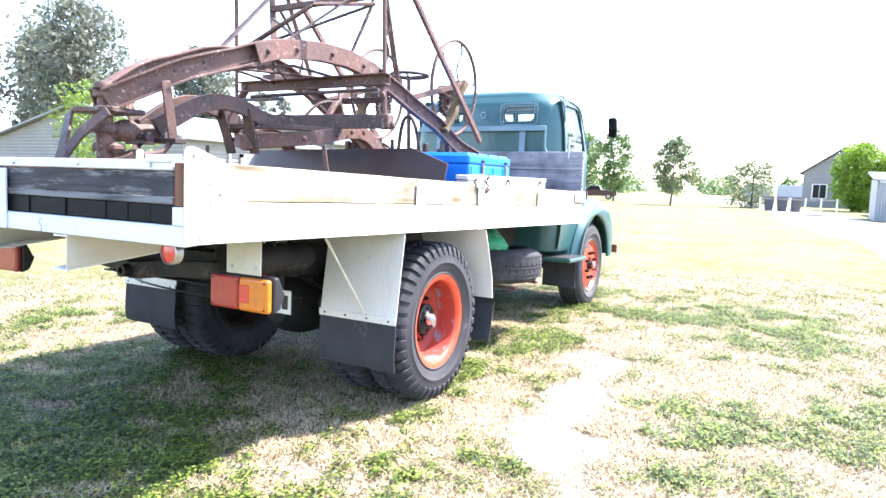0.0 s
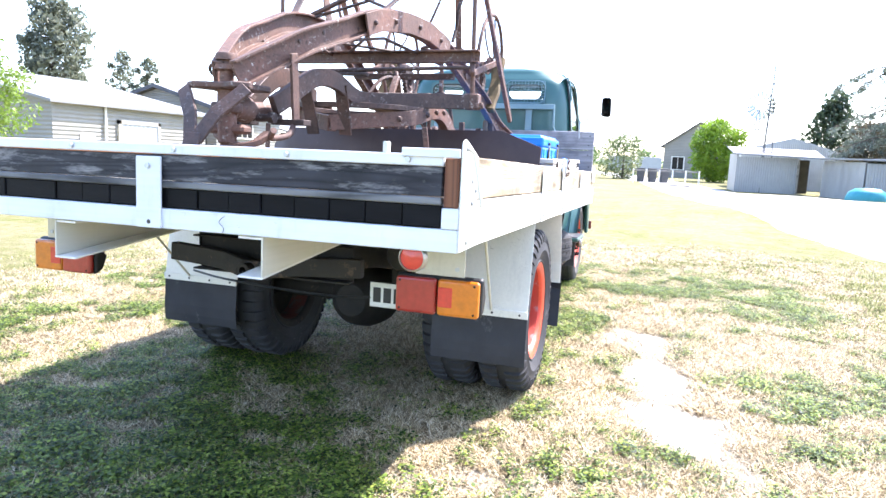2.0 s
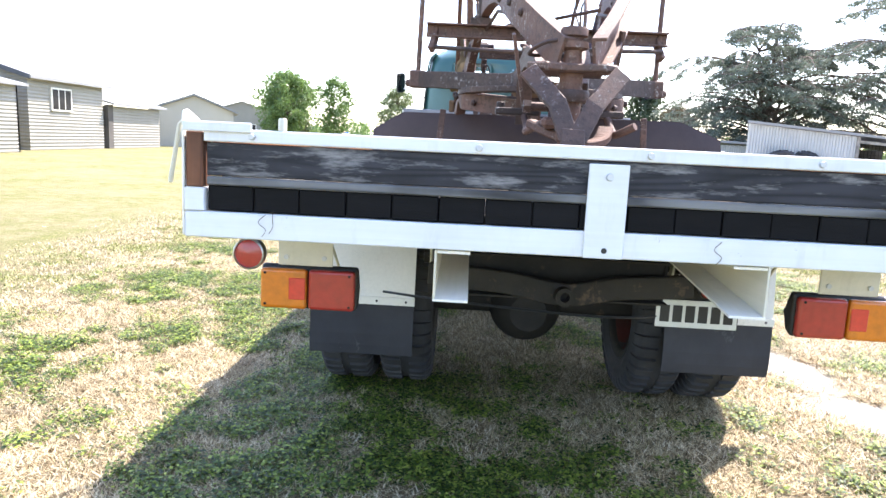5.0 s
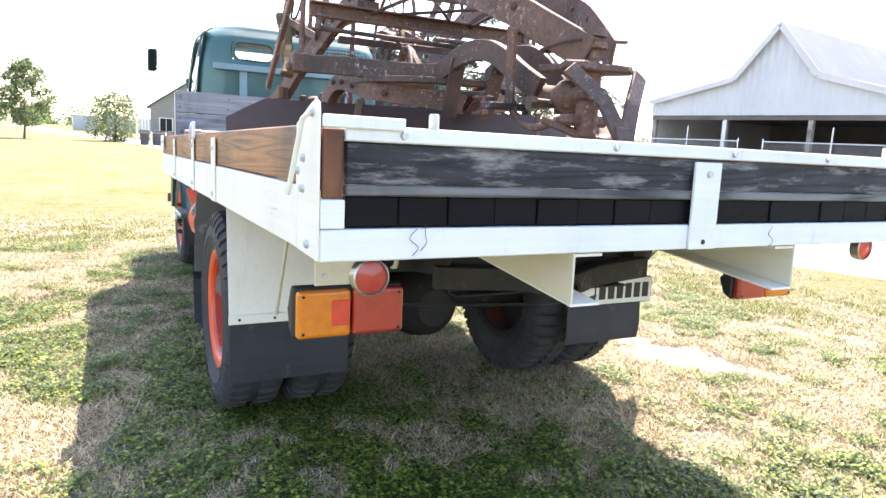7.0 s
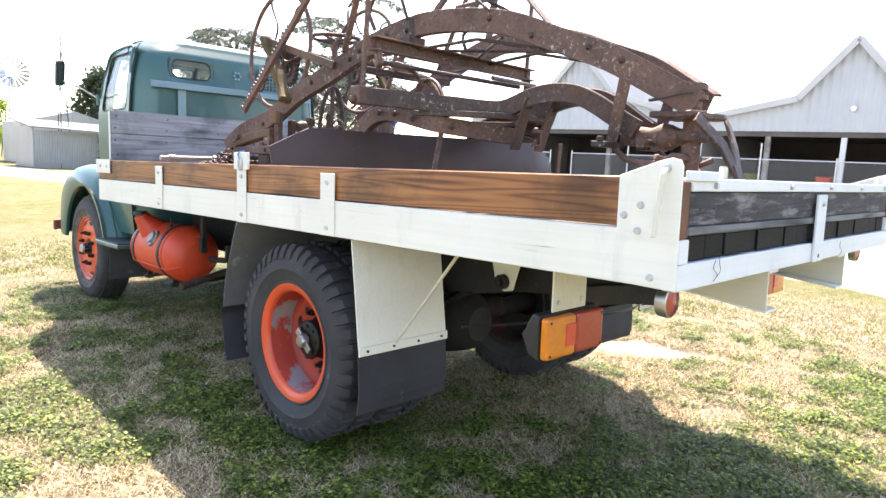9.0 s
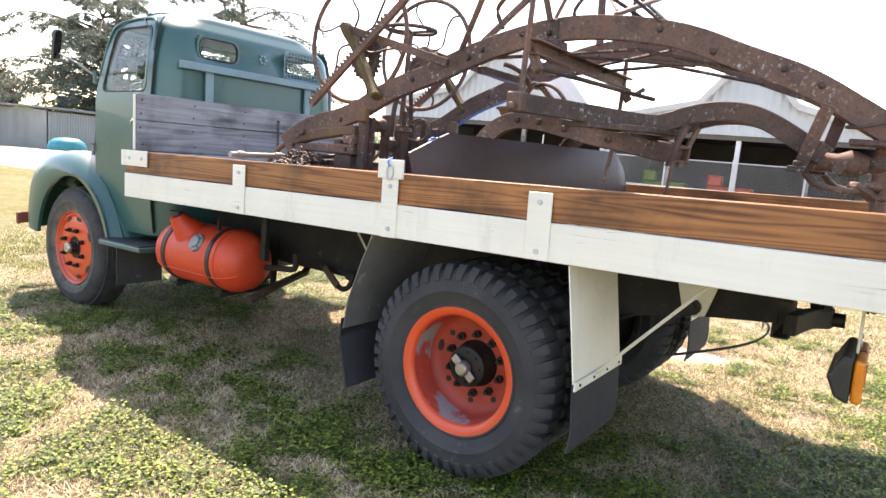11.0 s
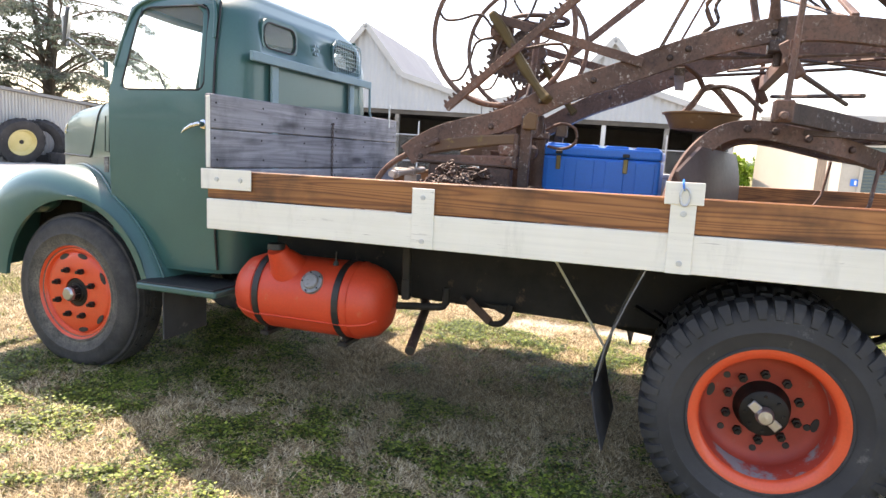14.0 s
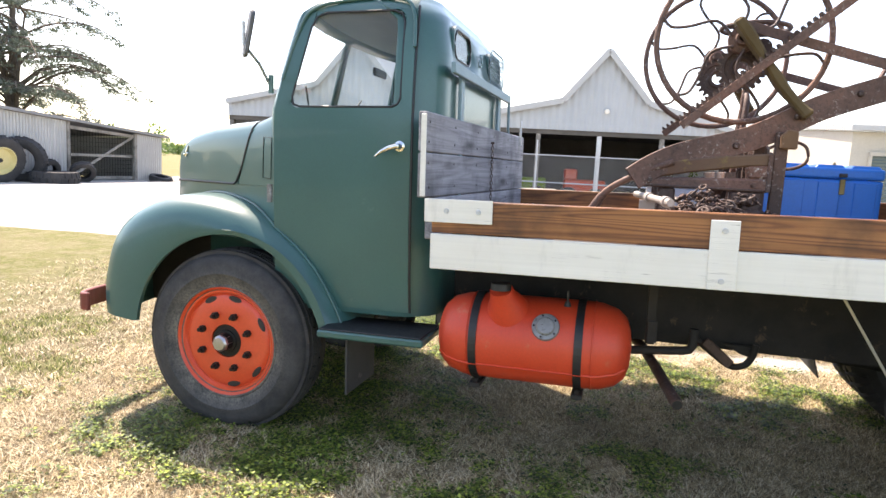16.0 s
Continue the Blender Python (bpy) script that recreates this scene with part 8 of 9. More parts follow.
for k, (x, y, mat, nm, lb) in enumerate(((3.0, -8.5, RIM_RED, "machine", "dusty red machine standing in the dark barn"), (3.2, 3.2, RUST, "machine", "rusty machine standing in the barn bay"), (2.6, -6.2, LEAF_LIME, "frame_stand", "yellow-green frame standing behind the fence"), (3.4, -10.6, BLUE, "drum", "blue plastic drum in the barn"))):
    m = mb @ pose(x, y, 0.022)
    if nm == "drum":
        single(nm, Geo().lathe([(1e-4, 0), (0.28, 0), (0.29, 0.3), (0.30, 0.32), (0.29, 0.34), (0.29, 0.6), (0.28, 0.88), (1e-4, 0.88)], 20), mat, lb, "drum", m, smooth=40)
    else:
        ob = thing(nm, lb, "machine", m)
        part("body", Geo().box(-0.5, 0.5, -0.9, 0.7, 0.45, 1.1).box(-0.4, 0.4, 0.2, 0.7, 1.1, 1.5), mat, ob, bevel=0.05)
        for yy in (-0.55, 0.5):
            for xx in (-0.55, 0.45):
                part("wheel", Geo().lathe([(1e-4, 0), (0.38, 0.0), (0.40, 0.03), (0.40, 0.12), (1e-4, 0.12)], 20, (xx, yy, 0.40), "x"), RUBBER, ob, smooth=40)
# red step-stool by the yard fence
st2 = thing("trestle", "small red steel trestle with an orange rail on the gravel", "trestle", pose(17.3, 0.6, 0.018))
for sx in (-1, 1):
    for sy in (-1, 1):
        part("leg", Geo().rod((sx * 0.30, sy * 0.75, 0), (sx * 0.05, sy * 0.65, 0.75), 0.025, 8), RIM_RED, st2)
part("rail", Geo().box(-0.05, 0.05, -1.3, 1.3, 0.74, 0.84), TANK_RED, st2, bevel=0.01)

# cream office block with a roller door
cb_ = thing("cream_workshop", "low cream workshop with a dark roller door and orange sign", "workshop")
CX, CY, CH = 14.9, -1.40, 2.80
poly = [(CX, CY), (CX - 1.6, CY - 14), (CX + 9, CY - 15), (CX + 6.6, CY + 1.32)]
rows = [[(x, y, 0.0) for x, y in poly], [(x, y, CH + 0.075 * (x - CX) if x > CX else CH) for x, y in poly]]
part("wall", Geo().rings(rows), CREAM_WALL, cb_, "cream rendered wall")
over = [(x + (0.25 if i > 1 else -0.28), y + (0.10 if i in (0, 3) else -0.3)) for i, (x, y) in enumerate(poly)]
part("roof", Geo().rings([[(x, y, CH + 0.004 + max(0.0, 0.075 * (x - CX))) for x, y in over], [(x, y, CH + 0.17 + max(0.0, 0.075 * (x - CX))) for x, y in over]]), IRON_SHED, cb_, "low pitched iron roof edge", bevel=0.02)
dm = pose(CX, CY, 0, 0, 0, -math.degrees(math.atan2(1.6, 14.0)))
child("roller_door", mesh_of("roller_door", Geo().box(-0.05, 0.03, -2.58, -0.47, 0, 2.22), ROLLER), cb_, dm, "dark green ribbed roller door")
child("door_frame", mesh_of("door_frame", Geo().box(-0.08, 0.02, -0.47, -0.40, 0, 2.25).box(-0.08, 0.02, -2.65, -2.58, 0, 2.25).box(-0.08, 0.02, -2.65, -0.40, 2.22, 2.31), CREAM_WALL), cb_, dm)
child("orange_sign", mesh_of("orange_sign", Geo().box(-0.05, -0.01, -4.9, -2.72, 1.82, 2.36), surface("sign_orange", (0.80, 0.30, 0.01), (0.84, 0.34, 0.02), rough=0.4, scale=3), bevel=0.006), cb_, dm, "orange sign with unreadable white lines")
for k in range(3):
    child("sign_bar", mesh_of("sign_bar", Geo().box(-0.056, -0.051, -4.6, -3.0 - 0.3 * k, 2.20 - 0.13 * k, 2.26 - 0.13 * k), WHITE), cb_, dm)
child("blue_sign", mesh_of("blue_sign", Geo().box(-0.04, -0.01, -0.45, -0.24, 1.25, 1.42), BLUE), cb_, dm, "small blue and white sign")
child("sign_mark", mesh_of("sign_mark", Geo().box(-0.044, -0.0405, -0.37, -0.32, 1.28, 1.39), WHITE), cb_, dm)
m2 = pose(CX, CY, 0, 0, 0, math.degrees(math.atan2(1.32, 6.6)))
child("side_door", mesh_of("side_door", Geo().box(0.72, 1.32, 0.002, 0.05, 0, 1.95), BARK), cb_, m2, "dark brown side door")
child("door_trim", mesh_of("door_trim", Geo().box(0.64, 0.72, 0.002, 0.06, 0, 2.03).box(1.32, 1.40, 0.002, 0.06, 0, 2.03).box(0.64, 1.40, 0.002, 0.06, 1.95, 2.03), CREAM_WALL), cb_, m2)

# long iron shed with tractor tyres
ts_ = thing("iron_shed", "long low corrugated iron shed with a barred gate", "shed", Matrix.Translation((-0.745, 0.6175, 0.277)) @ Matrix.Scale(0.81, 4))
xa, ya, za = 11.85, 24.75, 2.62
xb, yb, zb = 21.0, 24.3, 1.90


def shed_y(x):
    return ya + (yb - ya) * (x - xa) / (xb - xa)


def shed_z(x):
    return za + (zb - za) * (x - xa) / (xb - xa)


for x0, x1 in ((xa, 16.1), (19.5, xb)):
    part("wall", Geo().add([(x0, shed_y(x0), 0), (x1, shed_y(x1), 0), (x1, shed_y(x1), shed_z(x1)), (x0, shed_y(x0), shed_z(x0)), (x0, shed_y(x0) + 0.08, 0), (x1, shed_y(x1) + 0.08, 0), (x1, shed_y(x1) + 0.08, shed_z(x1)), (x0, shed_y(x0) + 0.08, shed_z(x0))], [(0, 1, 2, 3), (7, 6, 5, 4), (0, 4, 5, 1), (1, 5, 6, 2), (2, 6, 7, 3), (3, 7, 4, 0)]), IRON_SHED, ts_, "whitish corrugated wall")
part("end_wall", Geo().prism([(xa, ya + 0.08), (xa + 0.08, ya + 0.08), (xa + 2.7, ya + 6), (xa + 2.6, ya + 6)], "z", 0, 2.55), IRON_SHED, ts_)
part("end_wall", Geo().box(xb - 0.08, xb, yb + 0.08, yb + 6, 0, 1.85), IRON_SHED, ts_)
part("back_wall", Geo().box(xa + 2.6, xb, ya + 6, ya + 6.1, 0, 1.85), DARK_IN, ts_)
part("roof", Geo().add([(xa - 0.2, ya - 0.25, za + 0.02), (xb + 0.2, yb - 0.25, zb + 0.02), (xb + 0.2, yb + 6.3, zb - 0.1), (xa + 2.5, ya + 6.3, za - 0.1), (xa - 0.2, ya - 0.25, za + 0.12), (xb + 0.2, yb - 0.25, zb + 0.12), (xb + 0.2, yb + 6.3, zb), (xa + 2.5, ya + 6.3, za)], [(0, 1, 2, 3), (7, 6, 5, 4), (0, 4, 5, 1), (1, 5, 6, 2), (2, 6, 7, 3), (3, 7, 4, 0)]), IRON_ROOF, ts_, "grey iron roof edge")
part("gate_frame", Geo().box(16.1, 16.22, shed_y(16.1) - 0.06, shed_y(16.1) + 0.06, 0, shed_z(16.1)).box(19.4, 19.52, shed_y(19.5) - 0.06, shed_y(19.5) + 0.06, 0, shed_z(19.5)).box(16.2, 19.42, 24.46, 24.54, 0.10, 0.22).box(16.2, 19.42, 24.46, 24.54, 1.0, 1.1).bar([(16.2, 24.5, 0.2), (19.4, 24.5, 1.85)], 0.06, 0.10).bar([(16.2, 24.5, 2.08), (19.4, 24.44, 1.90)], 0.06, 0.12), FENCE_WOOD, ts_, "grey timber gate frame with a brace")
bars = Geo()
for k in range(22):
    x = 16.3 + 0.146 * k
    bars.rod((x, 24.52, 0.15), (x, 24.52, shed_z(x) - 0.12), 0.008, 5)
for k in range(10):
    bars.rod((16.2, 24.52, 0.2 + 0.17 * k), (19.4, 24.52, 0.2 + 0.17 * k), 0.008, 5)
part("gate_mesh", bars, GREASE, ts_, "dark welded wire mesh")


def tractor_tyre_geo(R, w):
    t = Geo().lathe([(R * 0.55, -w * 0.4), (R * 0.62, -w * 0.5), (R * 0.8, -w * 0.52), (R * 0.92, -w * 0.46), (R * 0.95, 0), (R * 0.92, w * 0.46), (R * 0.8, w * 0.52), (R * 0.62, w * 0.5), (R * 0.55, w * 0.4)], 40)
    for k in range(20):
        for s in (-1, 1):
            a = 2 * math.pi * (k + (0.5 if s > 0 else 0)) / 20
            t.prism([(s * w * 0.02, R * 0.93), (s * w * 0.5, R * 0.86), (s * w * 0.5, R * 0.93), (s * w * 0.02, R)], "y", -R * 0.035, R * 0.035, Matrix.Rotation(a, 4, "X"))
    return t


def tractor_wheel(m, R, label, rimmed=True):
    ob = thing("tractor_wheel" if rimmed else "loose_tyre", label, "tyre", m, group="tyres by the shed")
    part("tyre", tractor_tyre_geo(R, R * 0.5), RUBBER, ob, smooth=35)
    if rimmed:
        part("rim", Geo().lathe([(R * 0.57, -0.16), (R * 0.54, -0.17), (R * 0.50, -0.10), (R * 0.44, -0.06), (R * 0.2, -0.08), (1e-4, -0.08)], 32), surface("cream_rim", (0.62, 0.52, 0.22), (0.70, 0.60, 0.30), rough=0.5, scale=3), ob, "cream-yellow steel rim", smooth=40)
        part("hub_hole", Geo().disc((-0.10, 0, 0), R * 0.09, 0.02, "x", 14), BLACK, ob)
    return ob


tractor_wheel(pose(9.84, 20.25, 0.93, 0, -14, 78), 0.68, "big tractor wheel with a cream rim leaning on the shed")
tractor_wheel(pose(10.72, 20.45, 0.93, 0, -10, 28), 0.68, "big lugged tractor tyre leaning behind the cream-rimmed wheel", False)
tractor_wheel(pose(11.1, 19.7, 0.47, 0, 90, 0), 0.66, "tractor tyre lying flat on the gravel", False)
tractor_wheel(pose(11.45, 20.3, 0.62, 0, -16, 90), 0.38, "rusty wheel propped behind the flat tyre", False)
tractor_wheel(pose(12.2, 19.8, 0.62, 0, -34, 55), 0.38, "narrow tyre leaning before the gate", False)
tractor_wheel(pose(15.55, 19.75, 0.40, 0, 78, 80), 0.40, "car tyre lying on a few planks", False)
single("plank_stack", Geo().box(14.8, 16.5, 19.5, 19.66, 0.27, 0.34).box(15.0, 16.7, 19.72, 19.86, 0.27, 0.33), FENCE_WOOD, "grey planks lying on the gravel by the shed", "planks", bevel=0.005)

# sheds and windmill farther off
s1 = thing("lean_to_shed", "pale painted lean-to sheds with an open dark bay", "shed")
part("wall", Geo().box(6.1, 9.3, 39.2, 39.3, 0, 2.0), IRON_GREY, s1)
part("end_wall", Geo().box(6.1, 6.2, 39.3, 43, 0, 2.2), IRON_GREY, s1)
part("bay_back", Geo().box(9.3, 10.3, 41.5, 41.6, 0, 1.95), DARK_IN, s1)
part("bay_post", Geo().box(9.25, 9.35, 39.1, 39.2, 0, 1.95), FENCE_WOOD, s1)
part("wall", Geo().add([(10.2, 37.7, 0), (10.9, 33.0, 0), (10.9, 33.0, 1.85), (10.2, 37.7, 1.9), (10.3, 37.7, 0), (11.0, 33.0, 0), (11.0, 33.0, 1.85), (10.3, 37.7, 1.9)], [(0, 1, 2, 3), (7, 6, 5, 4), (0, 4, 5, 1), (1, 5, 6, 2), (2, 6, 7, 3), (3, 7, 4, 0)]), IRON_GREY, s1)
part("wall", Geo().box(10.95, 16.5, 33.0, 33.1, 0, 1.8), IRON_GREY, s1)
part("roof", Geo().add([(5.9, 38.9, 2.12), (10.4, 38.2, 1.98), (10.9, 43.2, 2.5), (5.9, 43.2, 2.6), (5.9, 38.9, 2.2), (10.4, 38.2, 2.06), (10.9, 43.2, 2.58), (5.9, 43.2, 2.68)], [(0, 1, 2, 3), (7, 6, 5, 4), (0, 4, 5, 1), (1, 5, 6, 2), (2, 6, 7, 3), (3, 7, 4, 0)]), IRON_ROOF, s1, "bright iron roof")
part("roof", Geo().add([(9.4, 38.4, 1.98), (10.7, 32.7, 1.93), (17, 32.7, 1.82), (17, 40, 2.1), (9.4, 38.4, 2.06), (10.7, 32.7, 2.01), (17, 32.7, 1.9), (17, 40, 2.18)], [(0, 1, 2, 3), (7, 6, 5, 4), (0, 4, 5, 1), (1, 5, 6, 2), (2, 6, 7, 3), (3, 7, 4, 0)]), IRON_ROOF, s1)
part("gable_behind", Geo().prism([(7.2, 0), (13.4, 0), (13.4, 2.5), (10.3, 3.45), (7.2, 2.6)], "y", 47, 52), IRON_SHED, s1)
mast = thing("lattice_mast", "slender steel lattice mast beside the sheds", "mast", pose(7.65, 39.6, 0))
for k in range(3):
    a = k * 2.094
    part("leg", Geo().rod((0.45 * math.cos(a), 0.45 * math.sin(a), 0), (0.04 * math.cos(a), 0.04 * math.sin(a), 6.2), 0.03, 6), GALV_DULL, mast)
for k in range(9):
    z = 0.4 + 0.62 * k
    r = 0.45 - 0.41 * z / 6.2
    ps = [(r * math.cos(j * 2.094), r * math.sin(j * 2.094), z + (0.3 if j == 1 else 0)) for j in range(4)]
    part("brace", Geo().tube(ps, 0.012, 5), GALV_DULL, mast)
part("tip", Geo().rod((0, 0, 6.1), (0, 0, 7.3), 0.035, 6), GALV_DULL, mast)
mill = thing("windmill", "small farm windmill with a bladed wheel and tail vane", "windmill", pose(10.1, 63.6, 0, 0, 0, 12))
for k in range(4):
    a = k * math.pi / 2 + 0.78
    part("leg", Geo().rod((0.9 * math.cos(a), 0.9 * math.sin(a), 0), (0.08 * math.cos(a), 0.08 * math.sin(a), 6.6), 0.045, 6), GALV_DULL, mill)
for k in range(6):
    z = 0.8 + k
    r = 0.9 - 0.82 * z / 6.6
    part("brace", Geo().tube([(r * math.cos(j * math.pi / 2 + 0.78), r * math.sin(j * math.pi / 2 + 0.78), z) for j in range(5)], 0.025, 5), GALV_DULL, mill)
for k in range(18):
    a = 2 * math.pi * k / 18
    mtx = Matrix.Translation((0, -0.5, 6.9)) @ Matrix.Rotation(a, 4, "Y") @ pose(0, 0, 0, 0, 0, 28)
    part("blade", Geo().prism([(-0.05, 0.45), (0.05, 0.45), (0.17, 1.25), (-0.17, 1.25)], "y", -0.01, 0.01, mtx), GALV, mill)
part("vane", Geo().bar([(0, -0.4, 6.9), (0, 1.6, 6.9)], 0.05, 0.05).prism([(0.9, 6.65), (2.1, 6.45), (2.1, 7.4), (0.9, 7.1)], "x", -0.015, 0.015), GALV, mill)


def gable_house(name, label, m, w, d, eave, peak, wall, roof, win=(), cat="house"):
    """Front in the plane y=0 looking towards -y, ridge running back."""
    h = thing(name, label, cat, m)
    part("wall", Geo().prism([(-w / 2, 0), (w / 2, 0), (w / 2, eave), (0, peak), (-w / 2, eave)], "y", 0, d), wall, h)
    k = 0.35
    for s in (-1, 1):
        ez = eave - k * (peak - eave) / (w / 2)
        part("roof", Geo().prism([(s * (w / 2 + k), ez + 0.02), (0, peak + 0.02), (0, peak + 0.16), (s * (w / 2 + k), ez + 0.16)], "y", -0.3, d + 0.3), roof, h)
    for x0, x1, z0, z1 in win:
        wi = part("window", Geo().box(x0 - 0.08, x1 + 0.08, -0.05, 0.02, z0 - 0.08, z1 + 0.08), WHITE, h, bevel=0.01)
        n = max(1, round((x1 - x0) / 0.5))
        for i in range(n):
            a, b = x0 + (x1 - x0) * i / n, x0 + (x1 - x0) * (i + 1) / n
            part("pane", Geo().box(a + 0.03, b - 0.03, -0.06, -0.051, z0, z1), GREASE, wi)
    return h


gable_house("weatherboard_house", "cream weatherboard house with a steep gable", pose(5.9, 73, 0, 0, 0, -8), 7.0, 9, 3.4, 5.85, BOARDS, SLATE, ((-2.6, -1.4, 0.9, 2.2), (0.8, 2.0, 0.9, 2.2)))
# roller-door shed, windowed house and more on the other side
rs = thing("roller_shed", "cream iron farm shed with a roller door and low gable roof", "shed")
part("front_wall", Geo().box(-19.6, -19.5, 16.9, 25.5, 0, 2.8), BOARDS, rs, "cream ribbed wall")
part("end_wall", Geo().prism([(-34, 0), (-19.5, 0), (-19.5, 2.8), (-26.7, 4.3), (-34, 2.8)], "y", 16.8, 16.9), BOARDS, rs)
part("end_wall", Geo().prism([(-34, 0), (-19.5, 0), (-19.5, 2.8), (-26.7, 4.3), (-34, 2.8)], "y", 25.4, 25.5), BOARDS, rs)
for s, xe in ((1, -19.2), (-1, -34.3)):
    part("roof", Geo().prism([(xe, 2.76), (-26.7, 4.34), (-26.7, 4.44), (xe, 2.86)], "y", 16.5, 25.8), IRON_ROOF, rs, "pale iron roof")
part("roller_door", Geo().box(-19.48, -19.44, 20.0, 22.1, 0, 2.15), IRON_PALE, rs, "pale roller door")
part("door_frame", Geo().box(-19.49, -19.40, 19.85, 20.0, 0, 2.3).box(-19.49, -19.40, 22.1, 22.25, 0, 2.3).box(-19.49, -19.40, 19.85, 22.25, 2.15, 2.32), CREAM_WALL, rs)
part("notice", Geo().box(-19.49, -19.46, 18.0, 18.7, 1.0, 1.7), WHITE, rs)
part("downpipe", Geo().rod((-19.42, 19.2, 0), (-19.42, 19.2, 2.8), 0.05, 8), WHITE, rs)
wh = thing("windowed_house", "cream weatherboard building with a dark-edged roof and window", "house")
part("wall", Geo().box(-28, -20.5, 27.6, 33.7, 0, 3.25), BOARDS, wh)
part("gable", Geo().prism([(-28, 3.25), (-20.5, 3.25), (-24.2, 4.4)], "y", 27.6, 33.7), BOARDS, wh)
part("roof", Geo().prism([(-20.1, 3.22), (-24.2, 4.45), (-24.2, 4.58), (-20.1, 3.35)], "y", 27.3, 34.0), IRON_ROOF, wh)
part("roof", Geo().prism([(-28.4, 3.22), (-24.2, 4.45), (-24.2, 4.58), (-28.4, 3.35)], "y", 27.3, 34.0), IRON_ROOF, wh)
part("barge_board", Geo().bar([(-20.1, 27.25, 3.27), (-24.2, 27.25, 4.5), (-28.4, 27.25, 3.27)], 0.06, 0.2), SLATE, wh, "dark barge board")
wi = part("window", Geo().box(-20.5, -20.42, 29.2, 30.8, 1.85, 2.95), WHITE, wh, "white three-light window")
for k in range(3):
    part("pane", Geo().box(-20.415, -20.405, 29.28 + 0.5 * k, 29.70 + 0.5 * k, 1.93, 2.87), GREASE, wi)
lt = thing("long_lean_to", "pale lean-to shed with a dark doorway", "shed")
part("wall", Geo().box(-23, -20.4, 34.5, 40, 0, 2.35), BOARDS, lt)
# Solid dark block stands in for the shade of the doorway.
part("doorway", Geo().box(-20.6, -20.38, 34.0, 34.5, 0, 2.4), DARK_IN, lt)
part("roof", Geo().prism([(-20.0, 2.38), (-23.5, 3.3), (-23.5, 3.4), (-20.0, 2.48)], "y", 33.9, 40.3), IRON_ROOF, lt)
gable_house("small_gable_shed", "small grey-cream gabled shed", pose(-19.8, 44, 0, 0, 0, 22), 5.2, 7, 2.55, 3.55, CREAM_WALL, IRON_ROOF, (), "shed")
gable_house("long_low_house", "low white building with a verandah far off", pose(-36, 100, 0, 0, 0, 12), 16, 8, 3.0, 5.6, BOARDS, IRON_SHED, ((-7, -5.5, 0.8, 2.2), (-3.5, -2, 0.8, 2.2), (0.5, 2, 0.8, 2.2), (4.5, 6, 0.8, 2.2)))
for x, y, mat in ((0.5, 118, BLUE), (5.0, 118, WHITE), (-4.5, 121, IRON_PALE)):
    c = thing("container", "shipping container in the far paddock", "container", pose(x, y, 0, 0, 0, 5))
    part("box", Geo().box(-2.0, 2.0, -1.2, 1.2, 0.05, 2.5), IRON_PALE if mat is BLUE else mat, c, bevel=0.03)
    for k in range(9):
        part("rib", Geo().box(-1.9 + 0.46 * k, -1.75 + 0.46 * k, -1.24, -1.21, 0.2, 2.4), IRON_PALE, c)


def car(m, paint, label, ute=False):
    c = thing("utility_vehicle" if ute else "car", label, "car", m)
    body = [(-2.15, 0.42), (-2.2, 0.75), (-1.9, 0.92), (-1.0, 0.98), (-0.55, 1.42), (0.75 if not ute else 0.35, 1.46), (1.35 if not ute else 0.6, 1.0), (2.15, 0.96), (2.2, 0.5), (2.0, 0.38), (-2.0, 0.36)]
    part("body", Geo().prism(body, "x", -0.82, 0.82), paint, c, bevel=0.06, segments=2)
    glass = [(-0.93, 1.0), (-0.50, 1.38), (0.70 if not ute else 0.3, 1.41), (1.2 if not ute else 0.5, 1.02)]
    part("side_glass", Geo().prism(glass, "x", -0.835, 0.835), GREASE, c)
    for y in (-1.35, 1.35):
        for x in (-0.84, 0.64):
            w = part("wheel", Geo().lathe([(1e-4, 0), (0.20, 0.0), (0.31, 0.01), (0.33, 0.05), (0.33, 0.17), (0.31, 0.2), (1e-4, 0.2)], 22, (x, y, 0.33), "x"), RUBBER, c, smooth=40)
            part("hub", Geo().disc((x - 0.004 if x < 0 else x + 0.2, y, 0.33), 0.19, 0.006, "x", 16), GALV, w)
    part("bumper", Geo().box(-0.8, 0.8, -2.28, -2.19, 0.42, 0.62), CHROME if ute else BLACK, c, bevel=0.03)
    return c


MAROON = surface("maroon_paint", (0.05, 0.012, 0.018), (0.07, 0.018, 0.024), rough=0.3, scale=2, relief=0.02, coat=0.4)
car(pose(-17.0, 68, 0, 0, 0, -78), MAROON, "dark maroon utility parked on the far grass", True)
for k in range(3):
    car(pose(-33.5 + 3.2 * k, 92 + 0.8 * k, 0, 0, 0, 70), WHITE, "white car parked before the far building")
tp = Geo()
rows = []
for z, r in ((0.02, 1.0), (0.5, 1.05), (0.9, 0.9), (1.15, 0.6), (1.2, 0.2)):
    rows.append([(10.2 + 0.75 * r * math.cos(t) * (1 + 0.08 * math.sin(5 * t)), 29.4 + 0.55 * r * math.sin(t), 0.62 * z) for t in np.linspace(0, 2 * math.pi, 21)[:-1]])
single("covered_load", tp.rings(rows), surface("teal_tarp", (0.02, 0.22, 0.28), (0.04, 0.32, 0.38), rough=0.5, scale=3), "heap under a teal tarpaulin beside the far sheds", "tarpaulin", smooth=50)

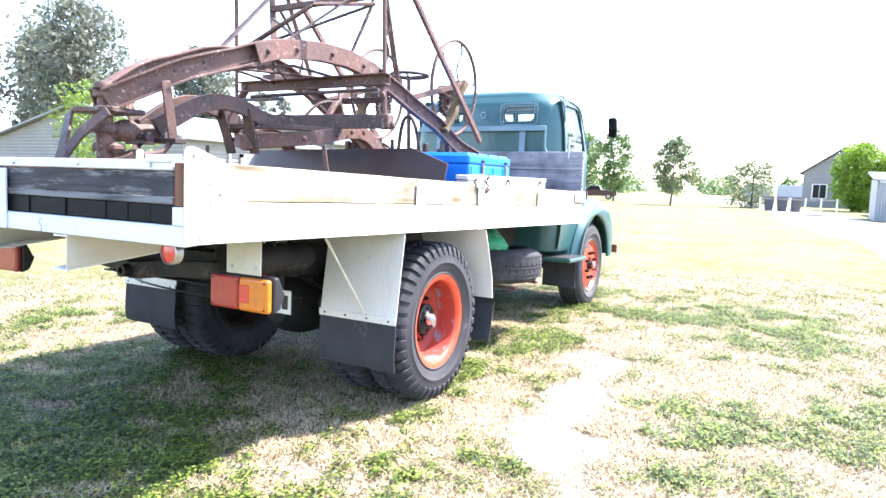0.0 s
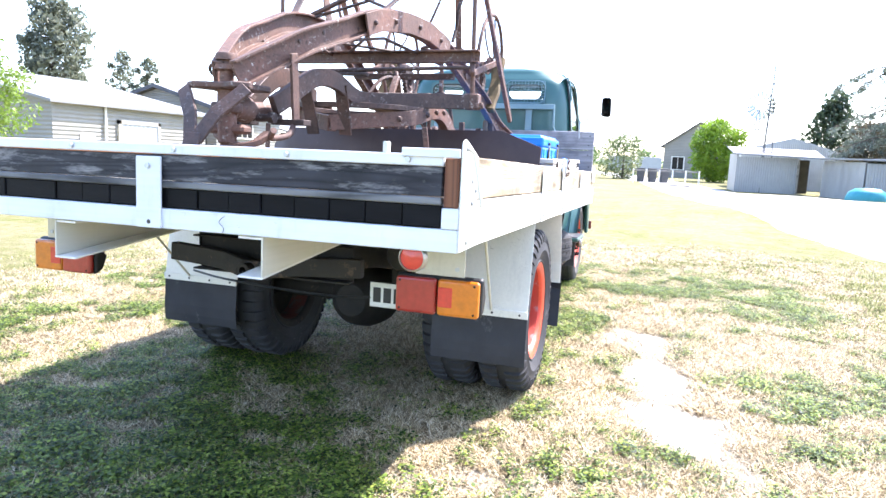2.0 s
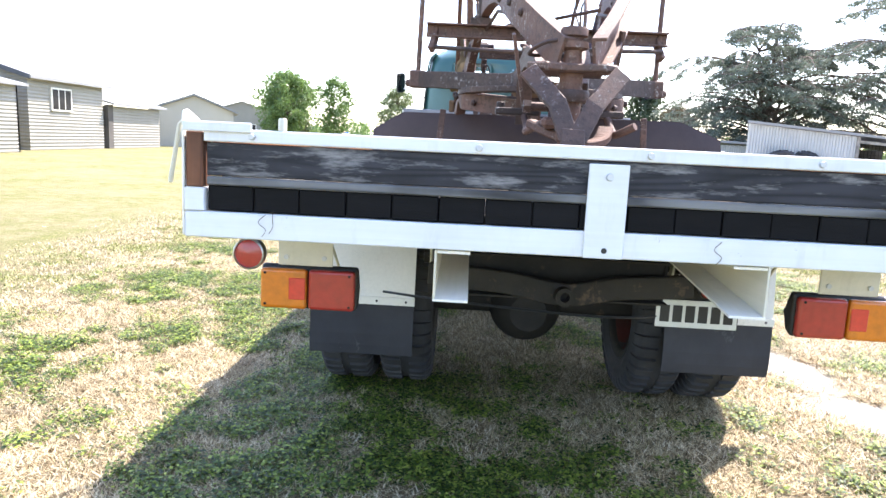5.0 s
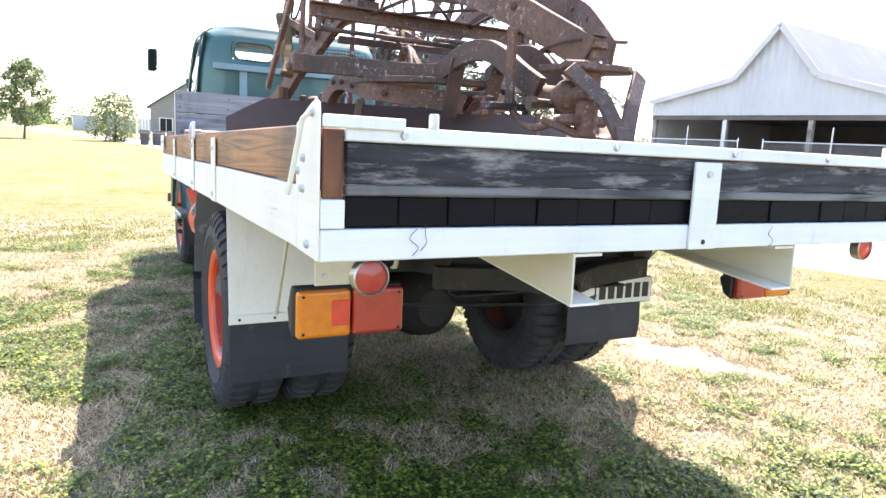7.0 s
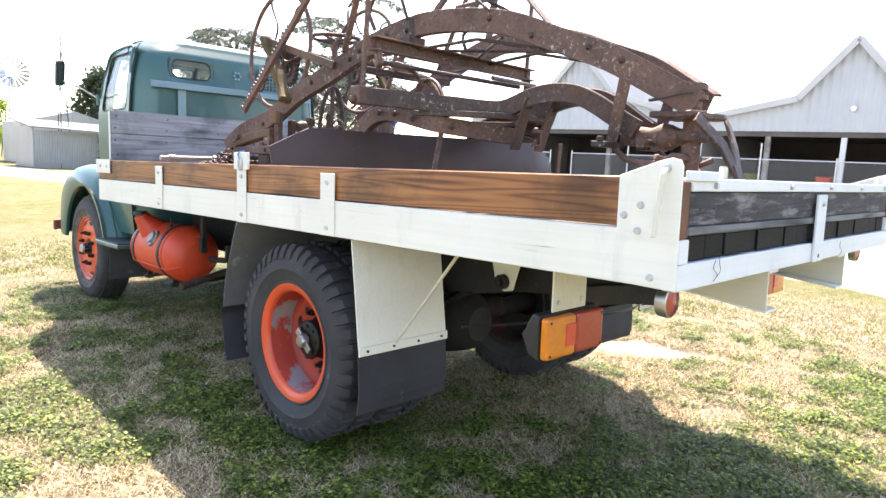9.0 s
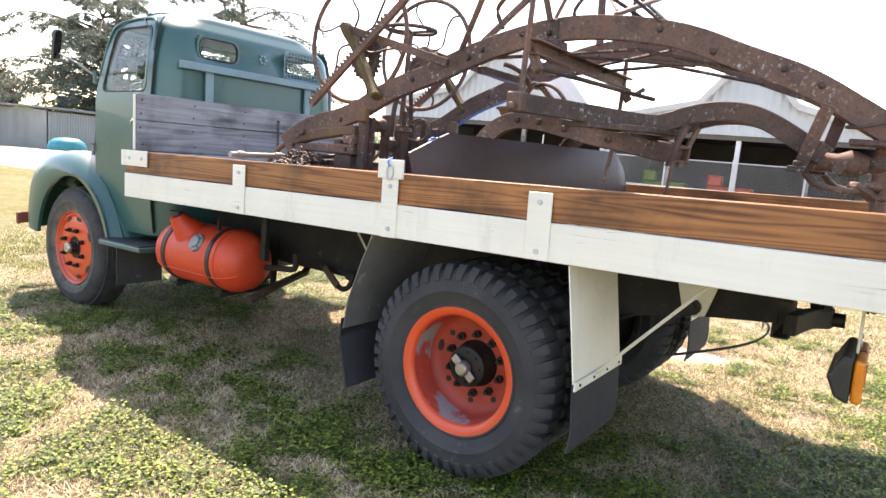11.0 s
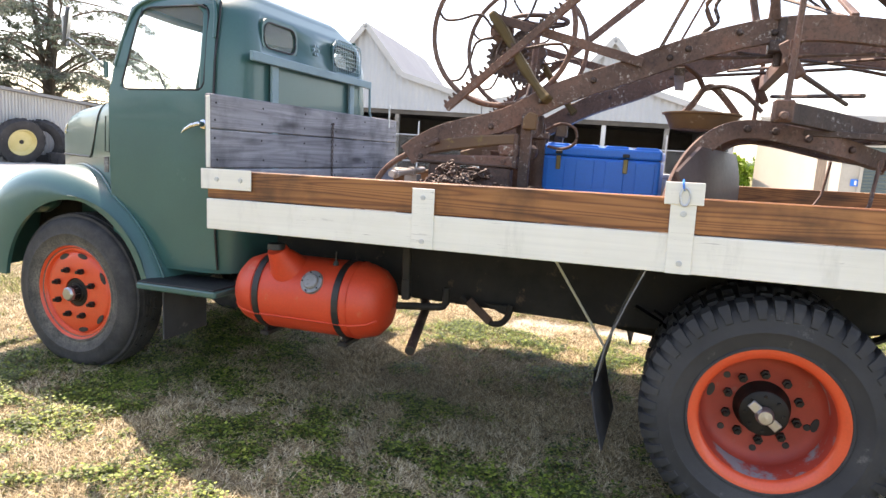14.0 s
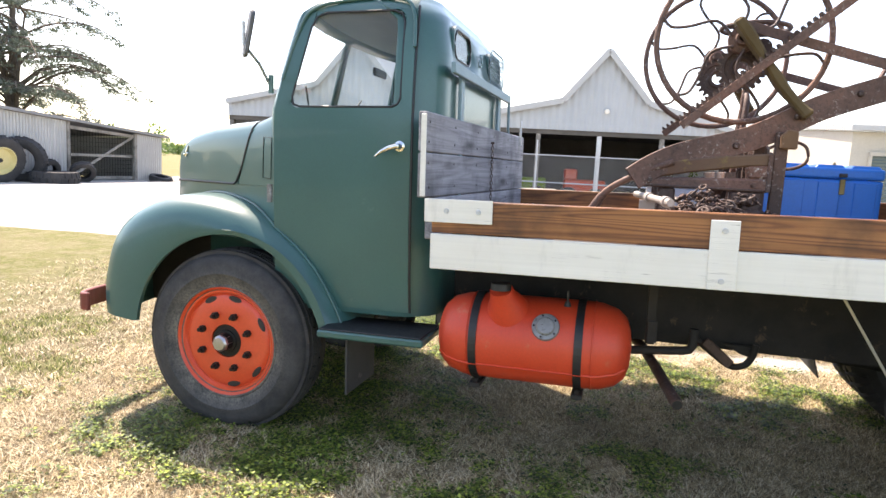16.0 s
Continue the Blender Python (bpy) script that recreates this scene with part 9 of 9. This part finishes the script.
# posts, low gate and bins by the track
single("marker_post", Geo().lathe([(1e-4, 0), (0.13, 0), (0.13, 1.22), (0.10, 1.27), (1e-4, 1.27)], 12), FENCE_WOOD, "short round timber post at the track's edge", "post", pose(2.62, 42.4, 0), smooth=40)
fg = thing("low_fence", "low pale rail fence beside the track", "fence", pose(0.2, 47.5, 0, 0, 0, 5))
for k in range(6):
    part("post", Geo().box(-0.05 + 0.9 * k, 0.05 + 0.9 * k, -0.05, 0.05, 0, 1.0), WHITE, fg, bevel=0.01)
part("rail", Geo().box(-0.1, 4.6, -0.03, 0.03, 0.86, 0.96), FENCE_WOOD, fg, bevel=0.01)
for k in range(3):
    b = thing("wheelie_bin", "dark blue wheeled rubbish bin by the fence", "bin", pose(0.7 + 0.8 * k, 48.4, 0, 0, 0, 10 * k), group="bins by the fence")
    part("body", Geo().rings([[(-0.24, -0.26, 0.06), (0.24, -0.26, 0.06), (0.24, 0.26, 0.06), (-0.24, 0.26, 0.06)], [(-0.30, -0.34, 1.0), (0.30, -0.34, 1.0), (0.30, 0.34, 1.0), (-0.30, 0.34, 1.0)]]), SLATE, b, bevel=0.03)
    part("lid", Geo().box(-0.32, 0.32, -0.37, 0.37, 1.0, 1.07), SLATE, b, bevel=0.02)


# ---- trees ----
def leaves_mesh(name, centres, radii, per, size, mat, seed, flat=1.0, droop=0.0):
    """Many small leaf quads round clump centres, one mesh."""
    r = np.random.default_rng(seed)
    n = len(centres) * per
    c = np.repeat(np.array(centres, float), per, 0)
    rad = np.repeat(np.array(radii, float), per)
    d = r.normal(size=(n, 3))
    d /= np.linalg.norm(d, axis=1)[:, None]
    k = r.random(n) ** 0.45
    p = c + d * (rad * k)[:, None] * np.array([1, 1, flat])
    p[:, 2] -= droop * (k ** 2) * rad
    u = r.normal(size=(n, 3))
    u /= np.linalg.norm(u, axis=1)[:, None]
    v = np.cross(u, r.normal(size=(n, 3)))
    v /= np.linalg.norm(v, axis=1)[:, None]
    s = size * r.uniform(0.5, 1.3, n)[:, None]
    q = np.stack([p - u * s, p + v * s * 0.45, p + u * s, p - v * s * 0.45], 1).astype(np.float32)
    me = bpy.data.meshes.new(name)
    me.vertices.add(n * 4)
    me.vertices.foreach_set("co", q.ravel())
    me.loops.add(n * 4)
    me.loops.foreach_set("vertex_index", np.arange(n * 4))
    me.polygons.add(n)
    me.polygons.foreach_set("loop_start", np.arange(0, n * 4, 4))
    me.update(calc_edges=True)
    me.materials.append(mat)
    return me


def tree(name, label, x, y, height, spread, crown_from, mat, seed, clumps=46, per=110, size=0.14, trunk_r=0.12, form="round", cat="tree"):
    r = random.Random(seed)
    ob = thing(name, label, cat, pose(x, y, 0))
    tr = Geo()
    lean = (r.uniform(-0.04, 0.04), r.uniform(-0.04, 0.04))
    path = [(lean[0] * z + 0.05 * math.sin(z), lean[1] * z + 0.05 * math.cos(1.3 * z), z) for z in np.linspace(0, height * (0.93 if form == "cone" else 0.75), 9)]
    tr.tube(path, trunk_r, 9, [1.35] + [1.0 - 0.1 * k for k in range(8)], up=(0, 1, 0))
    cs, rs_ = [], []
    for k in range(clumps):
        f = (k + 0.5) / clumps
        z = crown_from + (height - crown_from) * f
        if form == "cone":
            w = spread * (1 - f) ** 0.8 + 0.15
        else:
            w = spread * math.sqrt(max(0.0, 1 - (2 * f - 1) ** 2)) * r.uniform(0.55, 1.0) + 0.1
        a = k * 2.39996 + r.uniform(-0.5, 0.5)
        q = w * r.uniform(0.45, 1.0)
        base = path[min(8, int(8 * min(1.0, max(0.05, (z - 0.25 * w) / path[-1][2]))))]
        tip = (base[0] + q * math.cos(a), base[1] + q * math.sin(a), z)
        limb = spline([base, (base[0] + 0.5 * q * math.cos(a), base[1] + 0.5 * q * math.sin(a), base[2] + 0.65 * (z - base[2])), tip], 3)
        tr.tube(limb, trunk_r * 0.28, 5, [1.0 - 0.12 * i for i in range(len(limb))])
        cs.append(tip)
        rs_.append(spread * r.uniform(0.20, 0.36))
    part("trunk", tr, BARK, ob, "rough branching trunk", smooth=60)
    crown = child("crown", leaves_mesh("crown", cs, rs_, per, size, mat, seed, 0.85, 0.1), ob)
    return ob


tree("lime_tree", "bright lime-green bushy tree beside the far sheds", 6.6, 59.5, 5.1, 2.7, 0.4, LEAF_LIME, 1, 70, 150, 0.15, 0.10)
tree("garden_tree", "slender young green tree on the far lawn", -6.9, 54.6, 5.4, 1.9, 1.2, LEAF_PALE, 2, 40, 110, 0.14, 0.07)
tree("garden_tree", "young green tree beside the parked utility", -13.8, 63.0, 6.6, 2.3, 1.2, LEAF_GREEN, 3, 46, 110, 0.15, 0.08)
tree("garden_tree", "leafy green tree on the far lawn", -17.5, 60.0, 6.0, 2.4, 1.0, LEAF_PALE, 4, 46, 110, 0.15, 0.08)
tree("round_tree", "broad dark green tree behind the far building", -25, 86, 8.5, 4.8, 1.0, LEAF_GREEN, 5, 70, 120, 0.22, 0.2)
tree("round_tree", "round green tree behind the small shed", -16.6, 55.6, 6.3, 2.5, 1.5, LEAF_GREEN, 6, 60, 120, 0.16, 0.12)
tree("shrub", "rounded pale green shrub beside the low fence", -1.0, 57, 3.7, 2.6, 0.2, LEAF_PALE, 7, 44, 60, 0.14, 0.08, cat="shrub")
tree("leafy_tree", "light green young tree near the lawn's edge", -12.0, 8.3, 3.35, 1.15, 0.9, LEAF_GREEN_LIGHT, 8, 60, 90, 0.055, 0.04)
tree("gum_tree", "tall airy gum tree behind the sheds", -43.6, 27.6, 13.3, 4.6, 3.0, LEAF_GUM, 9, 110, 80, 0.22, 0.30)
tree("gum_tree", "gum tree with drooping grey-green clumps", -43, 38, 11.8, 3.0, 4.0, LEAF_GUM, 10, 80, 80, 0.24, 0.25)
tree("gum_tree", "gum tree beyond the shed roof", -52, 30, 12.5, 4.2, 3.0, LEAF_GUM, 14, 90, 80, 0.26, 0.28)
tree("poplar", "thin grey-green tree behind the farm sheds", -43.4, 45.2, 9.2, 1.5, 2.0, LEAF_GUM, 11, 40, 70, 0.16, 0.10)
tree("poplar", "thin grey-green tree beside another", -42.1, 46.6, 8.8, 1.2, 2.0, LEAF_GUM, 12, 40, 70, 0.16, 0.10)
tree("macrocarpa", "dark conifer behind the far sheds", 14.8, 58.2, 7.2, 3.0, 0.6, LEAF_PINE, 15, 70, 60, 0.22, 0.18, "cone")
tree("bronze_shrub", "bronze-leaved bushy tree by the conifer", 16.2, 53, 4.7, 2.2, 0.3, LEAF_BROWN, 17, 60, 120, 0.16, 0.1, cat="shrub")
tree("lime_shrub", "yellow-green shrub behind the cream workshop", 24.5, 0.55, 1.9, 1.1, 0.1, LEAF_LIME, 18, 40, 120, 0.10, 0.06, cat="shrub")

def cedar(label, x, y, height, reach, seed, boughs=58, turn=0.0, fill=22):
    """Old cedar: forked trunk, long layered boughs that arch and droop, fine sprays with gaps between."""
    r = random.Random(seed)
    ob = thing("cedar", label, "tree", pose(x, y, 0, 0, 0, turn))
    wood = Geo()
    stems = []
    for k in range(3):
        a = k * 2.1 + 0.4
        lean = 0.35 + 0.5 * k
        pts = [(0.06 * k * math.cos(a), 0.06 * k * math.sin(a), 0.0)]
        for j in range(1, 9):
            f = j / 8
            pts.append((lean * f ** 1.6 * math.cos(a) + 0.10 * math.sin(3 * f + k), lean * f ** 1.6 * math.sin(a), height * (0.95 - 0.13 * k) * f))
        wood.tube(pts, 0.30 - 0.06 * k, 8, [1.3] + [1.0 - 0.11 * j for j in range(8)], up=(0, 1, 0))
        stems.append(pts)
    cs, rs_ = [], []
    for k in range(boughs):
        f = (k + 0.5) / boughs
        st_ = stems[k % 3]
        base = Vector(st_[min(8, 2 + int(6.5 * f))]) + Vector((0, 0, r.uniform(-0.3, 0.3)))
        a = k * 2.39996 + r.uniform(-0.4, 0.4)
        out = reach * (1.0 - 0.45 * f ** 2) * r.uniform(0.5, 1.0)
        lift = r.uniform(0.02, 0.30) * out
        u = Vector((math.cos(a), math.sin(a), 0))
        limb = spline([base, base + u * out * 0.35 + Vector((0, 0, lift)), base + u * out * 0.72 + Vector((0, 0, lift * 1.1)), base + u * out + Vector((0, 0, lift * 0.6 - 0.05 * out))], 4)
        wood.tube(limb, 0.075, 5, [1.0 - 0.065 * i for i in range(len(limb))])
        side = Vector((-u.y, u.x, 0))
        for j in range(3, len(limb)):
            p_ = limb[j]
            g = j / (len(limb) - 1)
            for sd in (-1, 1):
                if r.random() < 0.22:
                    continue
                w = r.uniform(0.3, 1.0) * (1.25 - 0.6 * g) * min(1.0, out / 4)
                tip = p_ + side * sd * w + u * w * r.uniform(0.2, 0.8) + Vector((0, 0, -r.uniform(0.05, 0.45) * w - 0.05))
                wood.tube([p_, (p_ + tip) / 2 + Vector((0, 0, 0.06)), tip], 0.014, 4)
                for q in (0.45, 0.75, 1.0):
                    cs.append(tuple(p_.lerp(tip, q) + Vector((0, 0, -0.05))))
                    rs_.append(r.uniform(0.14, 0.34))
    part("trunk", wood, BARK, ob, "forked trunk with long arching boughs", smooth=60)
    child("crown", leaves_mesh("crown", cs, rs_, fill, 0.075, LEAF_CEDAR, seed, 0.5, 0.5), ob)
    return ob


cedar("large old cedar with layered drooping boughs", 22.5, 34.5, 11.2, 7.0, 13, 62, 0.0, 15)
cedar("broad grey-green cedar beside the iron shed", 16.6, 37.4, 8.7, 6.8, 16, 92, 40)

# far trees and low hills close the view
r4 = np.random.default_rng(31)
cs, rs_ = [], []
for k in range(420):
    az = radians(r4.uniform(-75, 115))
    d = r4.uniform(150, 320)
    h = r4.uniform(1.0, 6.5) * (0.5 + 0.9 * value_noise(np.array([az * 20]), np.array([3.0]), 1.0, 77)[0])
    cs.append((d * math.sin(az), d * math.cos(az), h * 0.6))
    rs_.append(r4.uniform(2.0, 4.5))
tagged(new("far_woods", leaves_mesh("far_woods", cs, rs_, 160, 0.65, LEAF_GREEN, 32)), "hazy far belt of mixed green trees", "trees", kind="stuff")
hills = []
for k in range(121):
    az = radians(-180 + 3 * k)
    h = 8 + 55 * layered(np.array([math.cos(az) * 6 + 9]), np.array([math.sin(az) * 6 + 9]), 3.0, 90)[0] * max(0.0, math.sin(az - 0.6)) ** 1.5
    hills.append([(1900 * math.sin(az), 1900 * math.cos(az), -5), (1950 * math.sin(az), 1950 * math.cos(az), h * 0.7), (2050 * math.sin(az), 2050 * math.cos(az), h)])
tagged(new("backdrop", mesh_of("backdrop", Geo().rings(hills, closed=False), surface("far_hills", (0.30, 0.33, 0.30), (0.38, 0.38, 0.32), rough=0.95, scale=0.01, fine=0.05), smooth=60)), "low pale far hills", kind="structure")
